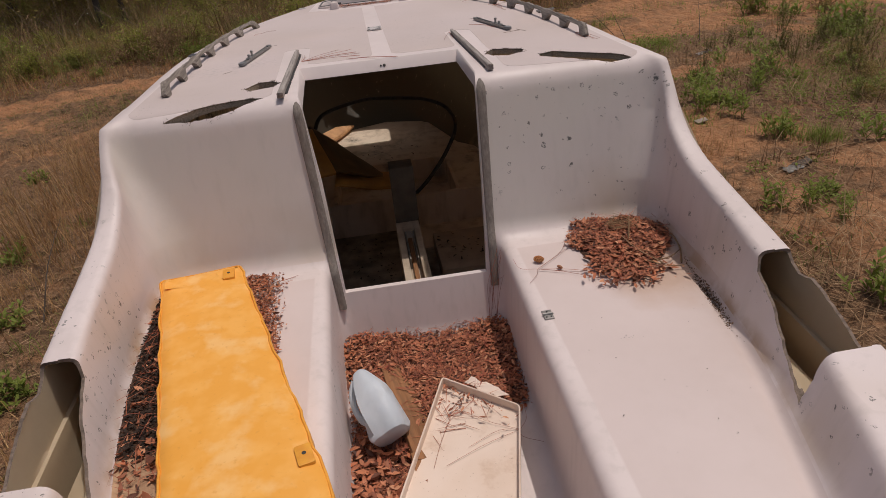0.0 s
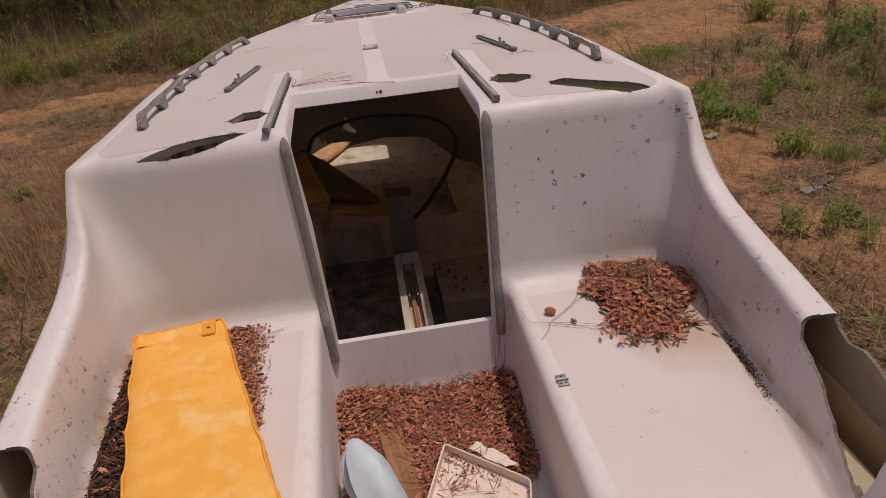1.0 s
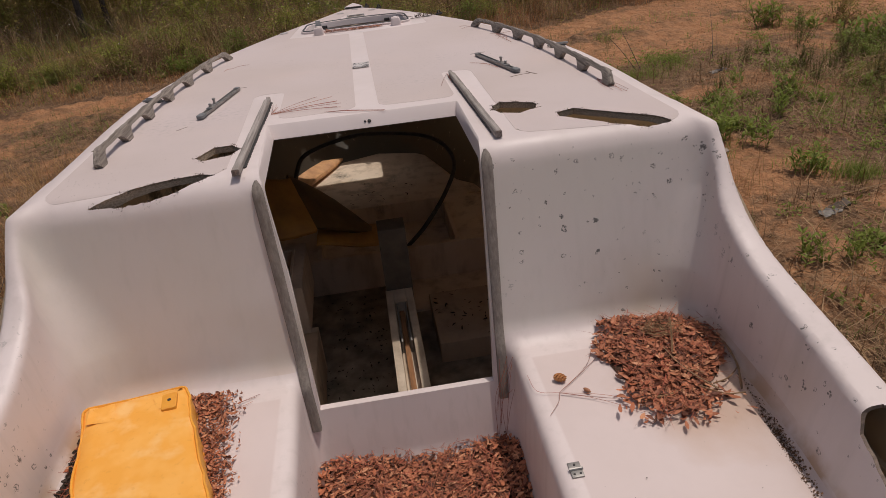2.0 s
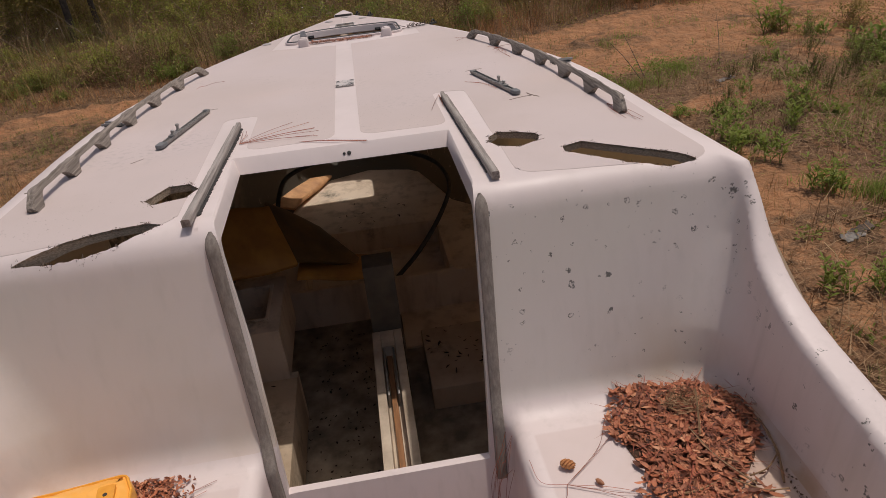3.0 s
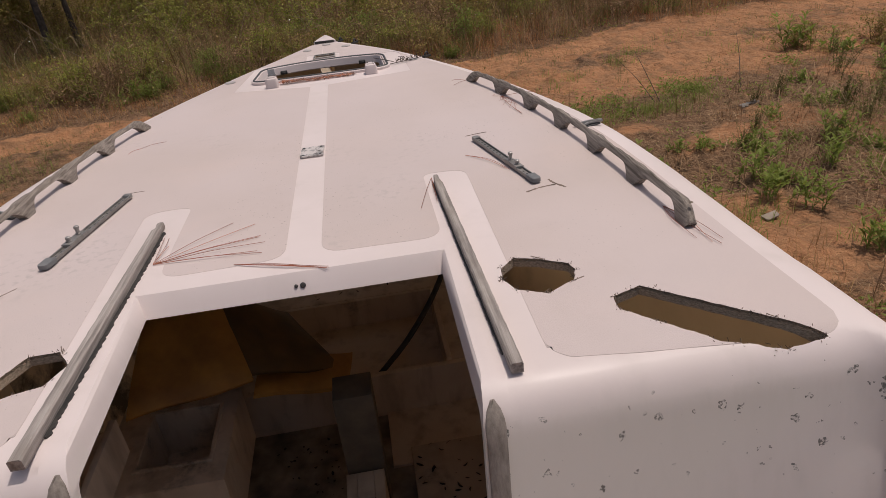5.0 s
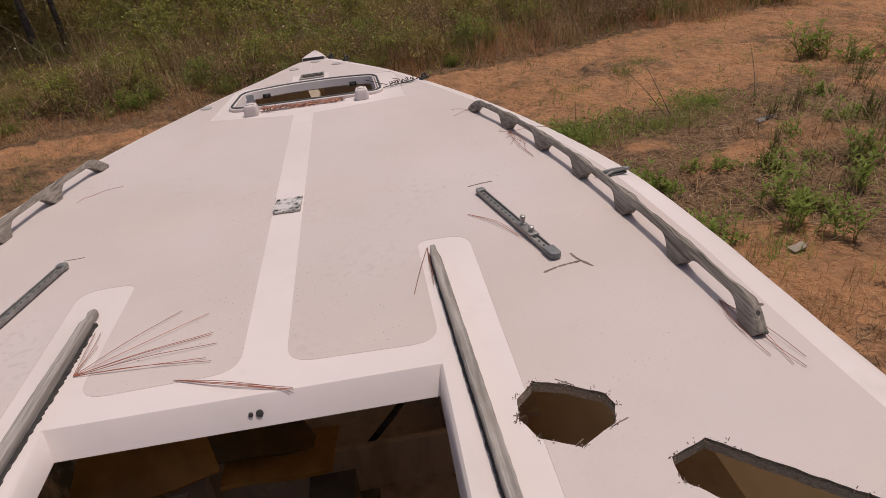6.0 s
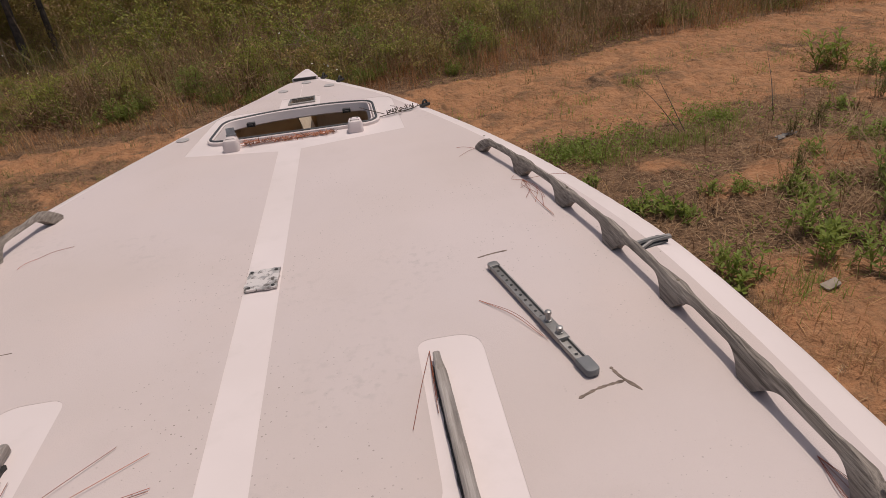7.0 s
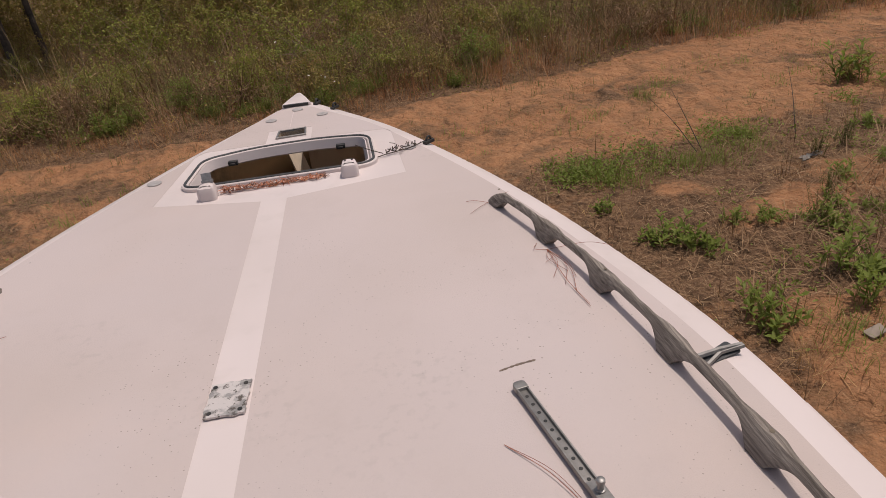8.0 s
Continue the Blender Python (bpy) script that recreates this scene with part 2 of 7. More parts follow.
def leafy(name, tones, rough=0.7, translucent=0.25):
    """Leaves and blades whose colour changes from island to island."""
    m = Mat(name, rough, 0.0, 0.3)
    r = m.node("ShaderNodeValToRGB", Fac=m.island())
    e = r.color_ramp.elements
    for i, c in enumerate(tones):
        at = i / (len(tones) - 1)
        el = e[0] if i == 0 else e[-1] if i == len(tones) - 1 else e.new(at)
        el.position, el.color = at, (*c, 1)
    m.colour(r.outputs["Color"])
    if translucent:
        tr = m.node("ShaderNodeBsdfTranslucent", Color=r.outputs["Color"])
        mx = m.node("ShaderNodeMixShader", Fac=translucent)
        m.t.links.new(m.b.outputs[0], mx.inputs[1])
        m.t.links.new(tr.outputs[0], mx.inputs[2])
        m.t.links.new(mx.outputs[0], m.t.nodes["Material Output"].inputs["Surface"])
    return m.m


def soil():
    m = Mat("sandy soil", 0.95, 0.0, 0.2)
    cover = m.node("ShaderNodeAttribute")
    cover.attribute_name = "cover"
    sand = m.mix(m.ramp(m.noise(0.9, 6.0), 0.35, 0.68), (0.45, 0.226, 0.11), (0.37, 0.174, 0.082))
    sand = m.mix(m.ramp(m.noise(14.0, 6.0), 0.45, 0.75, 0, 0.6), sand, (0.51, 0.28, 0.145))
    sand = m.mix(m.ramp(m.noise(3.2, 7.0, None, 0.7), 0.46, 0.60, 0.0, 0.7), sand, (0.25, 0.14, 0.074))
    crumb = m.ramp(m.noise(70.0, 6.0, None, 0.75), 0.52, 0.62, 0.0, 0.7)
    sand = m.mix(m.math("MULTIPLY", crumb, m.ramp(m.noise(2.4, 4.0), 0.36, 0.62, 0.15, 1.0)), sand, (0.22, 0.112, 0.055))
    # matted straw: two crossing grains
    fibre = m.math("MAXIMUM", m.noise(1.0, 3.0, (26, 170, 60), 0.6), m.noise(1.0, 3.0, (170, 30, 60), 0.6))
    litter = m.mix(m.ramp(m.noise(48.0, 9.0, None, 0.8), 0.36, 0.62), (0.085, 0.048, 0.028), (0.27, 0.155, 0.085))
    litter = m.mix(m.ramp(fibre, 0.58, 0.70, 0.0, 0.75), litter, (0.42, 0.275, 0.165))
    litter = m.mix(m.ramp(m.noise(9.0, 5.0), 0.50, 0.64, 0.0, 0.7), litter, (0.07, 0.042, 0.024))
    edge = m.math("ADD", cover.outputs["Fac"], m.ramp(m.noise(5.0, 8.0, None, 0.65), 0.25, 0.75, -0.5, 0.5))
    base = m.mix(m.ramp(edge, 0.28, 0.68), sand, litter)
    m.colour(base)
    m.bump(m.math("ADD", m.math("MULTIPLY", m.noise(24.0, 8.0, None, 0.65), 0.6), m.math("ADD", m.math("MULTIPLY", m.noise(5.0, 3.0), 2.4), m.math("MULTIPLY", m.noise(9.0, 4.0, None, 0.6), 2.0))), 0.045, 1.0)
    return m.m


GEL, SKID, RAW, HULL, TEAK = gelcoat(), nonskid(), raw_laminate(), hull_paint(), weathered_teak("weathered teak", (150, 2.6, 150), (0.10, 0.08, 0.065), (0.37, 0.32, 0.275))
SLIDE = weathered_teak("weathered slide", (110, 2.2, 110), (0.17, 0.145, 0.13), (0.43, 0.385, 0.35), 0.6)
TEAK_UP = weathered_teak("weathered trim", (110, 110, 2.0), (0.175, 0.148, 0.125), (0.285, 0.248, 0.215), 0.35)
BOARD, VINYL, SOIL = board_wood(), vinyl(), soil()
VINYL_OLD = plain("mildewed vinyl", (0.62, 0.33, 0.075), (0.36, 0.18, 0.05), 6.0, 0.6)
PIPING = plain("yellow piping", (0.82, 0.38, 0.04), (0.72, 0.29, 0.03), 30.0, 0.5)
SPLINTER = plain("splintered laminate", (0.24, 0.18, 0.14), (0.10, 0.075, 0.058), 60.0, 0.9)
ALLOY = plain("dull anodised aluminium", (0.36, 0.345, 0.325), (0.25, 0.238, 0.222), 40.0, 0.5, 0.7)
PLATE = plain("pale worn metal", (0.50, 0.46, 0.44), (0.36, 0.335, 0.32), 50.0, 0.6, 0.2)
STEEL = plain("dull stainless steel", (0.42, 0.41, 0.395), (0.30, 0.29, 0.275), 60.0, 0.5, 0.8)
CAP = plain("slate-grey plastic", (0.155, 0.16, 0.162), (0.20, 0.20, 0.20), 30.0, 0.6)
RUBBER = plain("black rubber", (0.045, 0.047, 0.05), (0.075, 0.076, 0.078), 40.0, 0.6)
IRON = plain("black fitting", (0.02, 0.02, 0.02), (0.05, 0.045, 0.04), 30.0, 0.5)
INNER = grimy("dirty cabin liner", (0.80, 0.68, 0.54), (0.68, 0.55, 0.42), 0.60)
SOLE = plain("mouldy cabin sole", (0.17, 0.14, 0.105), (0.46, 0.38, 0.28), 9.0, 0.8)
GRIMY = plain("grimy cream flow-coat", (0.62, 0.52, 0.40), (0.36, 0.28, 0.20), 8.0, 0.75, 0.0, 0.004)
SETTEE = grimy("stained settee", (0.60, 0.47, 0.34), (0.42, 0.32, 0.22), 0.55)
DARKWOOD = plain("dark brown board", (0.125, 0.10, 0.07), (0.19, 0.15, 0.105), 12.0, 0.7)
MUCK = plain("rotted leaf litter", (0.055, 0.026, 0.014), (0.10, 0.05, 0.028), 40.0, 0.95, 0.0, 0.006)
TRAY = stained_plastic()
BARK = plain("dark bark", (0.06, 0.046, 0.036), (0.135, 0.105, 0.082), 14.0, 0.95, 0.0, 0.02)
DEAD = leafy("fallen leaves", [(0.075, 0.028, 0.017), (0.137, 0.049, 0.028), (0.452, 0.167, 0.084), (0.177, 0.062, 0.036), (0.260, 0.084, 0.042), (0.576, 0.230, 0.120), (0.411, 0.139, 0.067), (0.645, 0.321, 0.176), (0.343, 0.108, 0.052), (0.50, 0.170, 0.080)], 0.6, 0.0)
BLACKLEAF = leafy("rotted leaves", [(0.02, 0.014, 0.01), (0.05, 0.03, 0.02), (0.035, 0.02, 0.014)], 0.7, 0.0)
CRUMB = leafy("leaf crumbs", [(0.05, 0.03, 0.02), (0.20, 0.11, 0.06), (0.09, 0.055, 0.035), (0.30, 0.17, 0.10)], 0.9, 0.0)
NEEDLE = leafy("pine needles", [(0.390, 0.091, 0.052), (0.208, 0.078, 0.046), (0.468, 0.156, 0.078)], 0.6, 0.0)
GREEN = leafy("weed leaves", [(0.200, 0.253, 0.046), (0.259, 0.324, 0.066), (0.223, 0.276, 0.053), (0.306, 0.341, 0.092)], 0.6, 0.45)
SCRUB = leafy("scrub leaves", [(0.180, 0.210, 0.040), (0.300, 0.330, 0.060), (0.408, 0.402, 0.085), (0.228, 0.240, 0.050), (0.360, 0.324, 0.080)], 0.65, 0.4)
OLIVE = leafy("olive scrub leaves", [(0.204, 0.172, 0.050), (0.360, 0.293, 0.075), (0.276, 0.230, 0.060), (0.432, 0.310, 0.110), (0.324, 0.196, 0.085)], 0.7, 0.35)
DULL = leafy("dull weed leaves", [(0.085, 0.098, 0.026), (0.15, 0.16, 0.04), (0.20, 0.155, 0.06), (0.115, 0.13, 0.033), (0.24, 0.16, 0.08)], 0.7, 0.3)
DRY = leafy("dry grass", [(0.485, 0.301, 0.131), (0.323, 0.178, 0.075), (0.578, 0.377, 0.178), (0.393, 0.194, 0.084)], 0.8, 0.2)
RUSSET = leafy("russet grass", [(0.473, 0.223, 0.093), (0.333, 0.148, 0.062), (0.584, 0.322, 0.144)], 0.8, 0.2)
FLOWER = leafy("white petals", [(0.75, 0.72, 0.62), (0.8, 0.78, 0.7)], 0.7, 0.1)
GRASS = leafy("green grass", [(0.13, 0.15, 0.035), (0.19, 0.19, 0.06), (0.26, 0.20, 0.085), (0.12, 0.14, 0.03)], 0.7, 0.25)
TWIG = leafy("dry twigs", [(0.239, 0.145, 0.075), (0.101, 0.058, 0.031), (0.405, 0.261, 0.143), (0.166, 0.095, 0.049), (0.368, 0.232, 0.129), (0.285, 0.166, 0.082), (0.515, 0.357, 0.211)], 0.9, 0.0)


def milky():
    m = Mat("milky polythene", 0.5, 0.0, 0.4)
    m.colour(m.mix(m.ramp(m.noise(9.0), 0.4, 0.7), (0.58, 0.63, 0.67), (0.48, 0.53, 0.57)))
    m.b.inputs["Subsurface Weight"].default_value = 0.25
    m.b.inputs["Subsurface Radius"].default_value = (0.02, 0.025, 0.03)
    return m.m


JUG = milky()


def flow_coat():
    m = Mat("dirty flow-coat", 0.6)
    x, y, z = m.axis()
    base = m.mix(m.ramp(m.noise(4.0, 5.0), 0.35, 0.68), (0.78, 0.66, 0.48), (0.62, 0.50, 0.34))
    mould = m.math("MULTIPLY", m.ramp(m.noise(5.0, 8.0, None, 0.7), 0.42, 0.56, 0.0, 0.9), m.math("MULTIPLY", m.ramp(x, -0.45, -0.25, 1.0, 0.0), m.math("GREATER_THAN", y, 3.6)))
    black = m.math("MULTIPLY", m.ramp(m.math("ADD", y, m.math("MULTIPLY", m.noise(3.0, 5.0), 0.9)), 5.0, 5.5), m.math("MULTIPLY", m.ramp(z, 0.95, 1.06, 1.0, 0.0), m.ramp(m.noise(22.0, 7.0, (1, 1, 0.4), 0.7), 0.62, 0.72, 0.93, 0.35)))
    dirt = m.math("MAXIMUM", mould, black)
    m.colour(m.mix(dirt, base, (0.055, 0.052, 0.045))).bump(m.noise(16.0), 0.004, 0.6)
    let_light_through(m, m.mix(m.math("MULTIPLY", dirt, 0.85), (0.82, 0.69, 0.50), (0.03, 0.028, 0.022)), 0.42)
    return m.m


FLOW = flow_coat()


# ---- mesh helpers ----
def mesh_data(name, verts, faces, mat, smooth=False):
    me = bpy.data.meshes.new(name)
    me.from_pydata([tuple(v) for v in verts], [], [tuple(f) for f in faces])
    me.materials.append(mat)
    if smooth:
        me.polygons.foreach_set("use_smooth", [True] * len(me.polygons))
        me.set_sharp_from_angle(angle=radians(38))
    me.update()
    return me


def fast_mesh(name, verts, quads, tris, mat, smooth=True):
    """A mesh from arrays: verts (n,3), quads (m,4), tris (k,3)."""
    me = bpy.data.meshes.new(name)
    quads, tris = np.asarray(quads, np.int32).reshape(-1, 4), np.asarray(tris, np.int32).reshape(-1, 3)
    me.vertices.add(len(verts))
    me.vertices.foreach_set("co", np.asarray(verts, np.float32).ravel())
    loops = np.concatenate([quads.ravel(), tris.ravel()])
    me.loops.add(len(loops))
    me.loops.foreach_set("vertex_index", loops)
    n = len(quads) + len(tris)
    me.polygons.add(n)
    starts = np.concatenate([np.arange(len(quads)) * 4, len(quads) * 4 + np.arange(len(tris)) * 3]).astype(np.int32)
    me.polygons.foreach_set("loop_start", starts)
    me.polygons.foreach_set("use_smooth", [smooth] * n)
    me.materials.append(mat)
    me.update(calc_edges=True)
    me.validate()
    return me


def part(name, geo, mat, parent=None, label="", smooth=True, at=None):
    """One mesh object, under a thing or part if one is given. geo: (verts, faces) or a mesh."""
    me = geo if isinstance(geo, bpy.types.Mesh) else mesh_data(name, *geo, mat, smooth)
    ob = new(name, me)
    if at is not None:
        ob.matrix_basis = at
    ob.parent = parent
    return tagged(ob, label)


def thing(name, label, category, m=None, group="", kind=""):
    ob = new(name)
    ob.empty_display_size = 0.1
    if m is not None:
        ob.matrix_basis = m
    return tagged(ob, label, category, group, kind)


def merged(*geos):
    vs, fs = [], []
    for v, f in geos:
        k = len(vs)
        vs += [tuple(p) for p in v]
        fs += [tuple(i + k for i in face) for face in f]
    return vs, fs


def moved(geo, m):
    return [m @ Vector(v) for v in geo[0]], geo[1]


def inset(poly, d):
    """The outline (counter-clockwise) moved inwards by d."""
    out, n = [], len(poly)
    for i in range(n):
        a, b, c = Vector(poly[i - 1][:2]), Vector(poly[i][:2]), Vector(poly[(i + 1) % n][:2])
        e, g = (b - a).normalized(), (c - b).normalized()
        n1, n2 = Vector((-e.y, e.x)), Vector((-g.y, g.x))
        k = n1 + n2
        k = k / max(k.dot(n1), 0.35) if k.length > 1e-6 else n1
        out.append((b.x + k.x * d, b.y + k.y * d))
    return out


def cap(loop3):
    """Triangles over a closed loop of points, flat or nearly so."""
    bm = bmesh.new()
    vs = [bm.verts.new(p) for p in loop3]
    es = [bm.edges.new((vs[i], vs[(i + 1) % len(vs)])) for i in range(len(vs))]
    bm.verts.index_update()
    r = bmesh.ops.triangle_fill(bm, edges=es, use_beauty=True)
    out = [[v.index for v in f.verts] for f in r["geom"] if isinstance(f, bmesh.types.BMFace)]
    bm.free()
    return out


def prism(poly, z0, z1, bev=0.0, height=None):
    """An upright slab over an outline (counter-clockwise), with a bevelled upper edge. height(x, y): added to z."""
    h = height or (lambda x, y: 0.0)
    rings = [[(x, y, z0 + h(x, y)) for x, y in poly]]
    if bev:
        rings.append([(x, y, z1 - bev + h(x, y)) for x, y in poly])
        rings.append([(x, y, z1 - bev * 0.3 + h(x, y)) for x, y in inset(poly, bev * 0.3)])
        rings.append([(x, y, z1 + h(x, y)) for x, y in inset(poly, bev)])
    else:
        rings.append([(x, y, z1 + h(x, y)) for x, y in poly])
    n, vs, fs = len(poly), sum(rings, []), []
    for r in range(len(rings) - 1):
        for i in range(n):
            j = (i + 1) % n
            fs.append((r * n + i, r * n + j, (r + 1) * n + j, (r + 1) * n + i))
    top = (len(rings) - 1) * n
    for tri in cap([(x, y, 0) for x, y, z in rings[-1]]):
        a, b, c = (Vector(rings[-1][i][:2]) for i in tri)
        up = (b - a).cross(c - a) > 0
        fs.append(tuple(top + i for i in (tri if up else tri[::-1])))
    for tri in cap([(x, y, 0) for x, y, z in rings[0]]):
        a, b, c = (Vector(rings[0][i][:2]) for i in tri)
        up = (b - a).cross(c - a) > 0
        fs.append(tuple(i for i in (tri[::-1] if up else tri)))
    return vs, fs


def block(x0, x1, y0, y1, z0, z1, bev=0.004):
    return prism([(x0, y0), (x1, y0), (x1, y1), (x0, y1)], z0, z1, bev)


def rounded(poly, r, n=4):
    """An outline with its corners rounded; r: one radius or one for each corner."""
    out, k = [], len(poly)
    for i in range(k):
        a, b, c = Vector(poly[i - 1]), Vector(poly[i]), Vector(poly[(i + 1) % k])
        rr = r[i] if isinstance(r, (list, tuple)) else r
        if not rr:
            out.append(tuple(b))
            continue
        d = min(rr, (a - b).length * 0.45, (c - b).length * 0.45)
        p, q = b + (a - b).normalized() * d, b + (c - b).normalized() * d
        for j in range(n + 1):
            t = j / n
            out.append(tuple(p * (1 - t) ** 2 + b * 2 * t * (1 - t) + q * t * t))
    return out


def tube(points, radius, sides=6, ends=True):
    """A round bar along points; radius: a number or one for each point."""
    pts = [Vector(p) for p in points]
    rad = radius if isinstance(radius, (list, tuple)) else [radius] * len(pts)
    vs, fs, up = [], [], Vector((0.13, 0.21, 1)).normalized()
    for i, p in enumerate(pts):
        d = (pts[min(i + 1, len(pts) - 1)] - pts[max(i - 1, 0)]).normalized()
        a = d.cross(up)
        a = a.normalized() if a.length > 1e-3 else d.orthogonal().normalized()
        b = d.cross(a)
        vs += [p + (a * math.cos(k * 2 * math.pi / sides) + b * math.sin(k * 2 * math.pi / sides)) * rad[i] for k in range(sides)]
    for i in range(len(pts) - 1):
        for k in range(sides):
            j = (k + 1) % sides
            fs.append((i * sides + k, i * sides + j, (i + 1) * sides + j, (i + 1) * sides + k))
    if ends:
        fs.append(tuple(range(sides))), fs.append(tuple(reversed(range((len(pts) - 1) * sides, len(pts) * sides))))
    return vs, fs


def smooth_path(points, n=6):
    """A Catmull-Rom line through points."""
    p = [Vector(q) for q in points]
    p = [p[0] * 2 - p[1]] + p + [p[-1] * 2 - p[-2]]
    out = []
    for i in range(1, len(p) - 2):
        for k in range(n):
            t = k / n
            a, b, c, d = p[i - 1 : i + 3]
            out.append(0.5 * (2 * b + (c - a) * t + (2 * a - 5 * b + 4 * c - d) * t * t + (3 * b - a - 3 * c + d) * t ** 3))
    out.append(p[-2])
    return out


def lathe(profile, sides=16):
    """A turned shape: profile of (radius, z)."""
    vs, fs = [], []
    for r, z in profile:
        vs += [(r * math.cos(k * 2 * math.pi / sides), r * math.sin(k * 2 * math.pi / sides), z) for k in range(sides)]
    for i in range(len(profile) - 1):
        for k in range(sides):
            j = (k + 1) % sides
            fs.append((i * sides + k, i * sides + j, (i + 1) * sides + j, (i + 1) * sides + k))
    fs.append(tuple(reversed(range(sides)))), fs.append(tuple(range((len(profile) - 1) * sides, len(profile) * sides)))
    return vs, fs


# ---- the lines of the boat ----
def hermite(knots, v):
    """A smooth curve through (at, value) knots."""
    k = np.array(knots, float)
    s = np.gradient(k[:, 1], k[:, 0])
    v = np.clip(np.asarray(v, float), k[0, 0], k[-1, 0])
    i = np.clip(np.searchsorted(k[:, 0], v) - 1, 0, len(k) - 2)
    h = k[i + 1, 0] - k[i, 0]
    t = (v - k[i, 0]) / h
    return ((2 * t ** 3 - 3 * t ** 2 + 1) * k[i, 1] + (t ** 3 - 2 * t ** 2 + t) * h * s[i]
            + (-2 * t ** 3 + 3 * t ** 2) * k[i + 1, 1] + (t ** 3 - t ** 2) * h * s[i + 1])


BEAM = [(-0.5, 0.80), (0.3, 0.94), (1.0, 1.055), (1.6, 1.09), (2.3, 1.088), (3.0, 1.08), (3.5, 1.083), (3.95, 1.06), (4.4, 0.978),
        (4.95, 0.822), (5.5, 0.610), (5.9, 0.432), (6.3, 0.215), (6.52, 0.092), (6.67, 0.006)]
COAMING = [(-0.5, 0.98), (0.6, 1.01), (1.2, 1.03), (1.62, 1.07), (1.82, 1.10), (2.0, 1.13), (2.2, 1.178), (2.3, 1.222), (2.38, 1.282), (2.45, 1.348), (2.54, 1.41), (2.65, 1.44), (2.75, 1.445)]
WALL = [(-0.5, 0.42), (0.3, 0.60), (1.0, 0.80), (1.5, 0.92), (1.7, 0.948), (2.3, 0.982), (2.7, 0.985)]


def middle(y):
    """The centreline, a little out of true towards the bow."""
    return hermite([(4.0, 0.0), (4.6, 0.004), (5.1, 0.017), (5.6, 0.032), (6.0, 0.042), (6.3, 0.034), (6.7, 0.014)], y)


def deck_z(y):
    return 1.450 - 0.037 * (y - 2.6)


def beam(y):
    return hermite(BEAM, y)


def smin(a, b, k):
    h = np.clip(0.5 + 0.5 * (b - a) / k, 0, 1)
    return b + (a - b) * h - k * h * (1 - h)


def smax(a, b, k):
    return -smin(-a, -b, k)


def boat_body(x, y, z):
    """Signed distance to the outer skin of deck, coamings, seats and cockpit sole, as one rounded moulding."""
    ax = np.abs(x - middle(y))
    slope = (beam(y + 0.02) - beam(y - 0.02)) / 0.04
    side = (ax - beam(y)) / np.sqrt(1 + slope ** 2)
    dz = z - deck_z(y)
    top = smax(dz, side, 0.02)
    top = smax(top, ((side + 0.066) * 0.022 + dz * 0.066) / 0.0696, 0.010)
    aft = (2.328 + 0.30 * (z - 0.70) - y) * 0.958
    cabin = smax(top, aft, 0.08)
    wall = hermite(WALL, y) + 0.008 + (0.14 + 0.14 * np.clip((1.7 - y) / 0.5, 0, 1) - 0.085 * np.clip((y - 1.7) / 0.4, 0, 1) * np.clip((2.50 - y) / 0.15, 0, 1)) * (z - 0.83)
    coam = smax(smax(smax(wall - ax, side, 0.03), z - hermite(COAMING, y), 0.028), y - 2.75, 0.02)
    gutter = 0.016 * np.clip((ax - (wall - 0.055)) / 0.03, 0, 1) * np.clip((2.12 - y) / 0.25, 0, 1)
    seat = smax(z - 0.83 + gutter, 0.335 + 0.02 * (y - 1.8) + 0.06 * (0.83 - z) * -0.4 - ax, 0.045)
    seat = smax(smax(seat, side, 0.02), y - 2.75, 0.02)
    sole = smax(smax(z - 0.46, side, 0.02), y - 2.75, 0.02)
    stern = smax(smax(y - 0.0, z - 0.96, 0.05), side, 0.03)
    d = smin(cabin, coam, 0.11 + 0.09 * np.clip((1.25 - z) / 0.25, 0, 1))
    d = smin(smin(seat, sole, 0.05), d, 0.07)
    d = smin(d, stern, 0.06)
    return smax(d, smax(top, z - np.where(y < 2.75, hermite(COAMING, y) + 0.02 + 3 * np.clip(y - 2.3, 0, 1), 9.0), 0.01), 0.008), side, dz


def companionway(x, y, z):
    """Signed distance to the cut of the companionway, through bulkhead and deck."""
    d = np.maximum(np.abs(x + 0.015) - 0.36, 0.705 - z)
    return np.maximum(d, y - 3.10)


def shell(x, y, z):
    d, side, dz = boat_body(x, y, z)
    cut = companionway(x, y, z)
    skin = np.maximum(d, -(d + 0.022))
    # a turned-down lip round the opening in the deck
    lip = np.maximum(np.maximum(d, cut - 0.02), -(dz + 0.048))
    lip = np.maximum(lip, 2.4 - y)
    skin = smin(skin, lip, 0.008)
    low = np.where(y > 2.6, deck_z(y) - 0.10, 0.70 + np.clip(y - 1.6, 0, 1) * 0.62)
    return np.maximum(np.maximum(np.maximum(skin, -np.maximum(z - low, -0.030 - side)), y - 6.74), -0.38 - y)


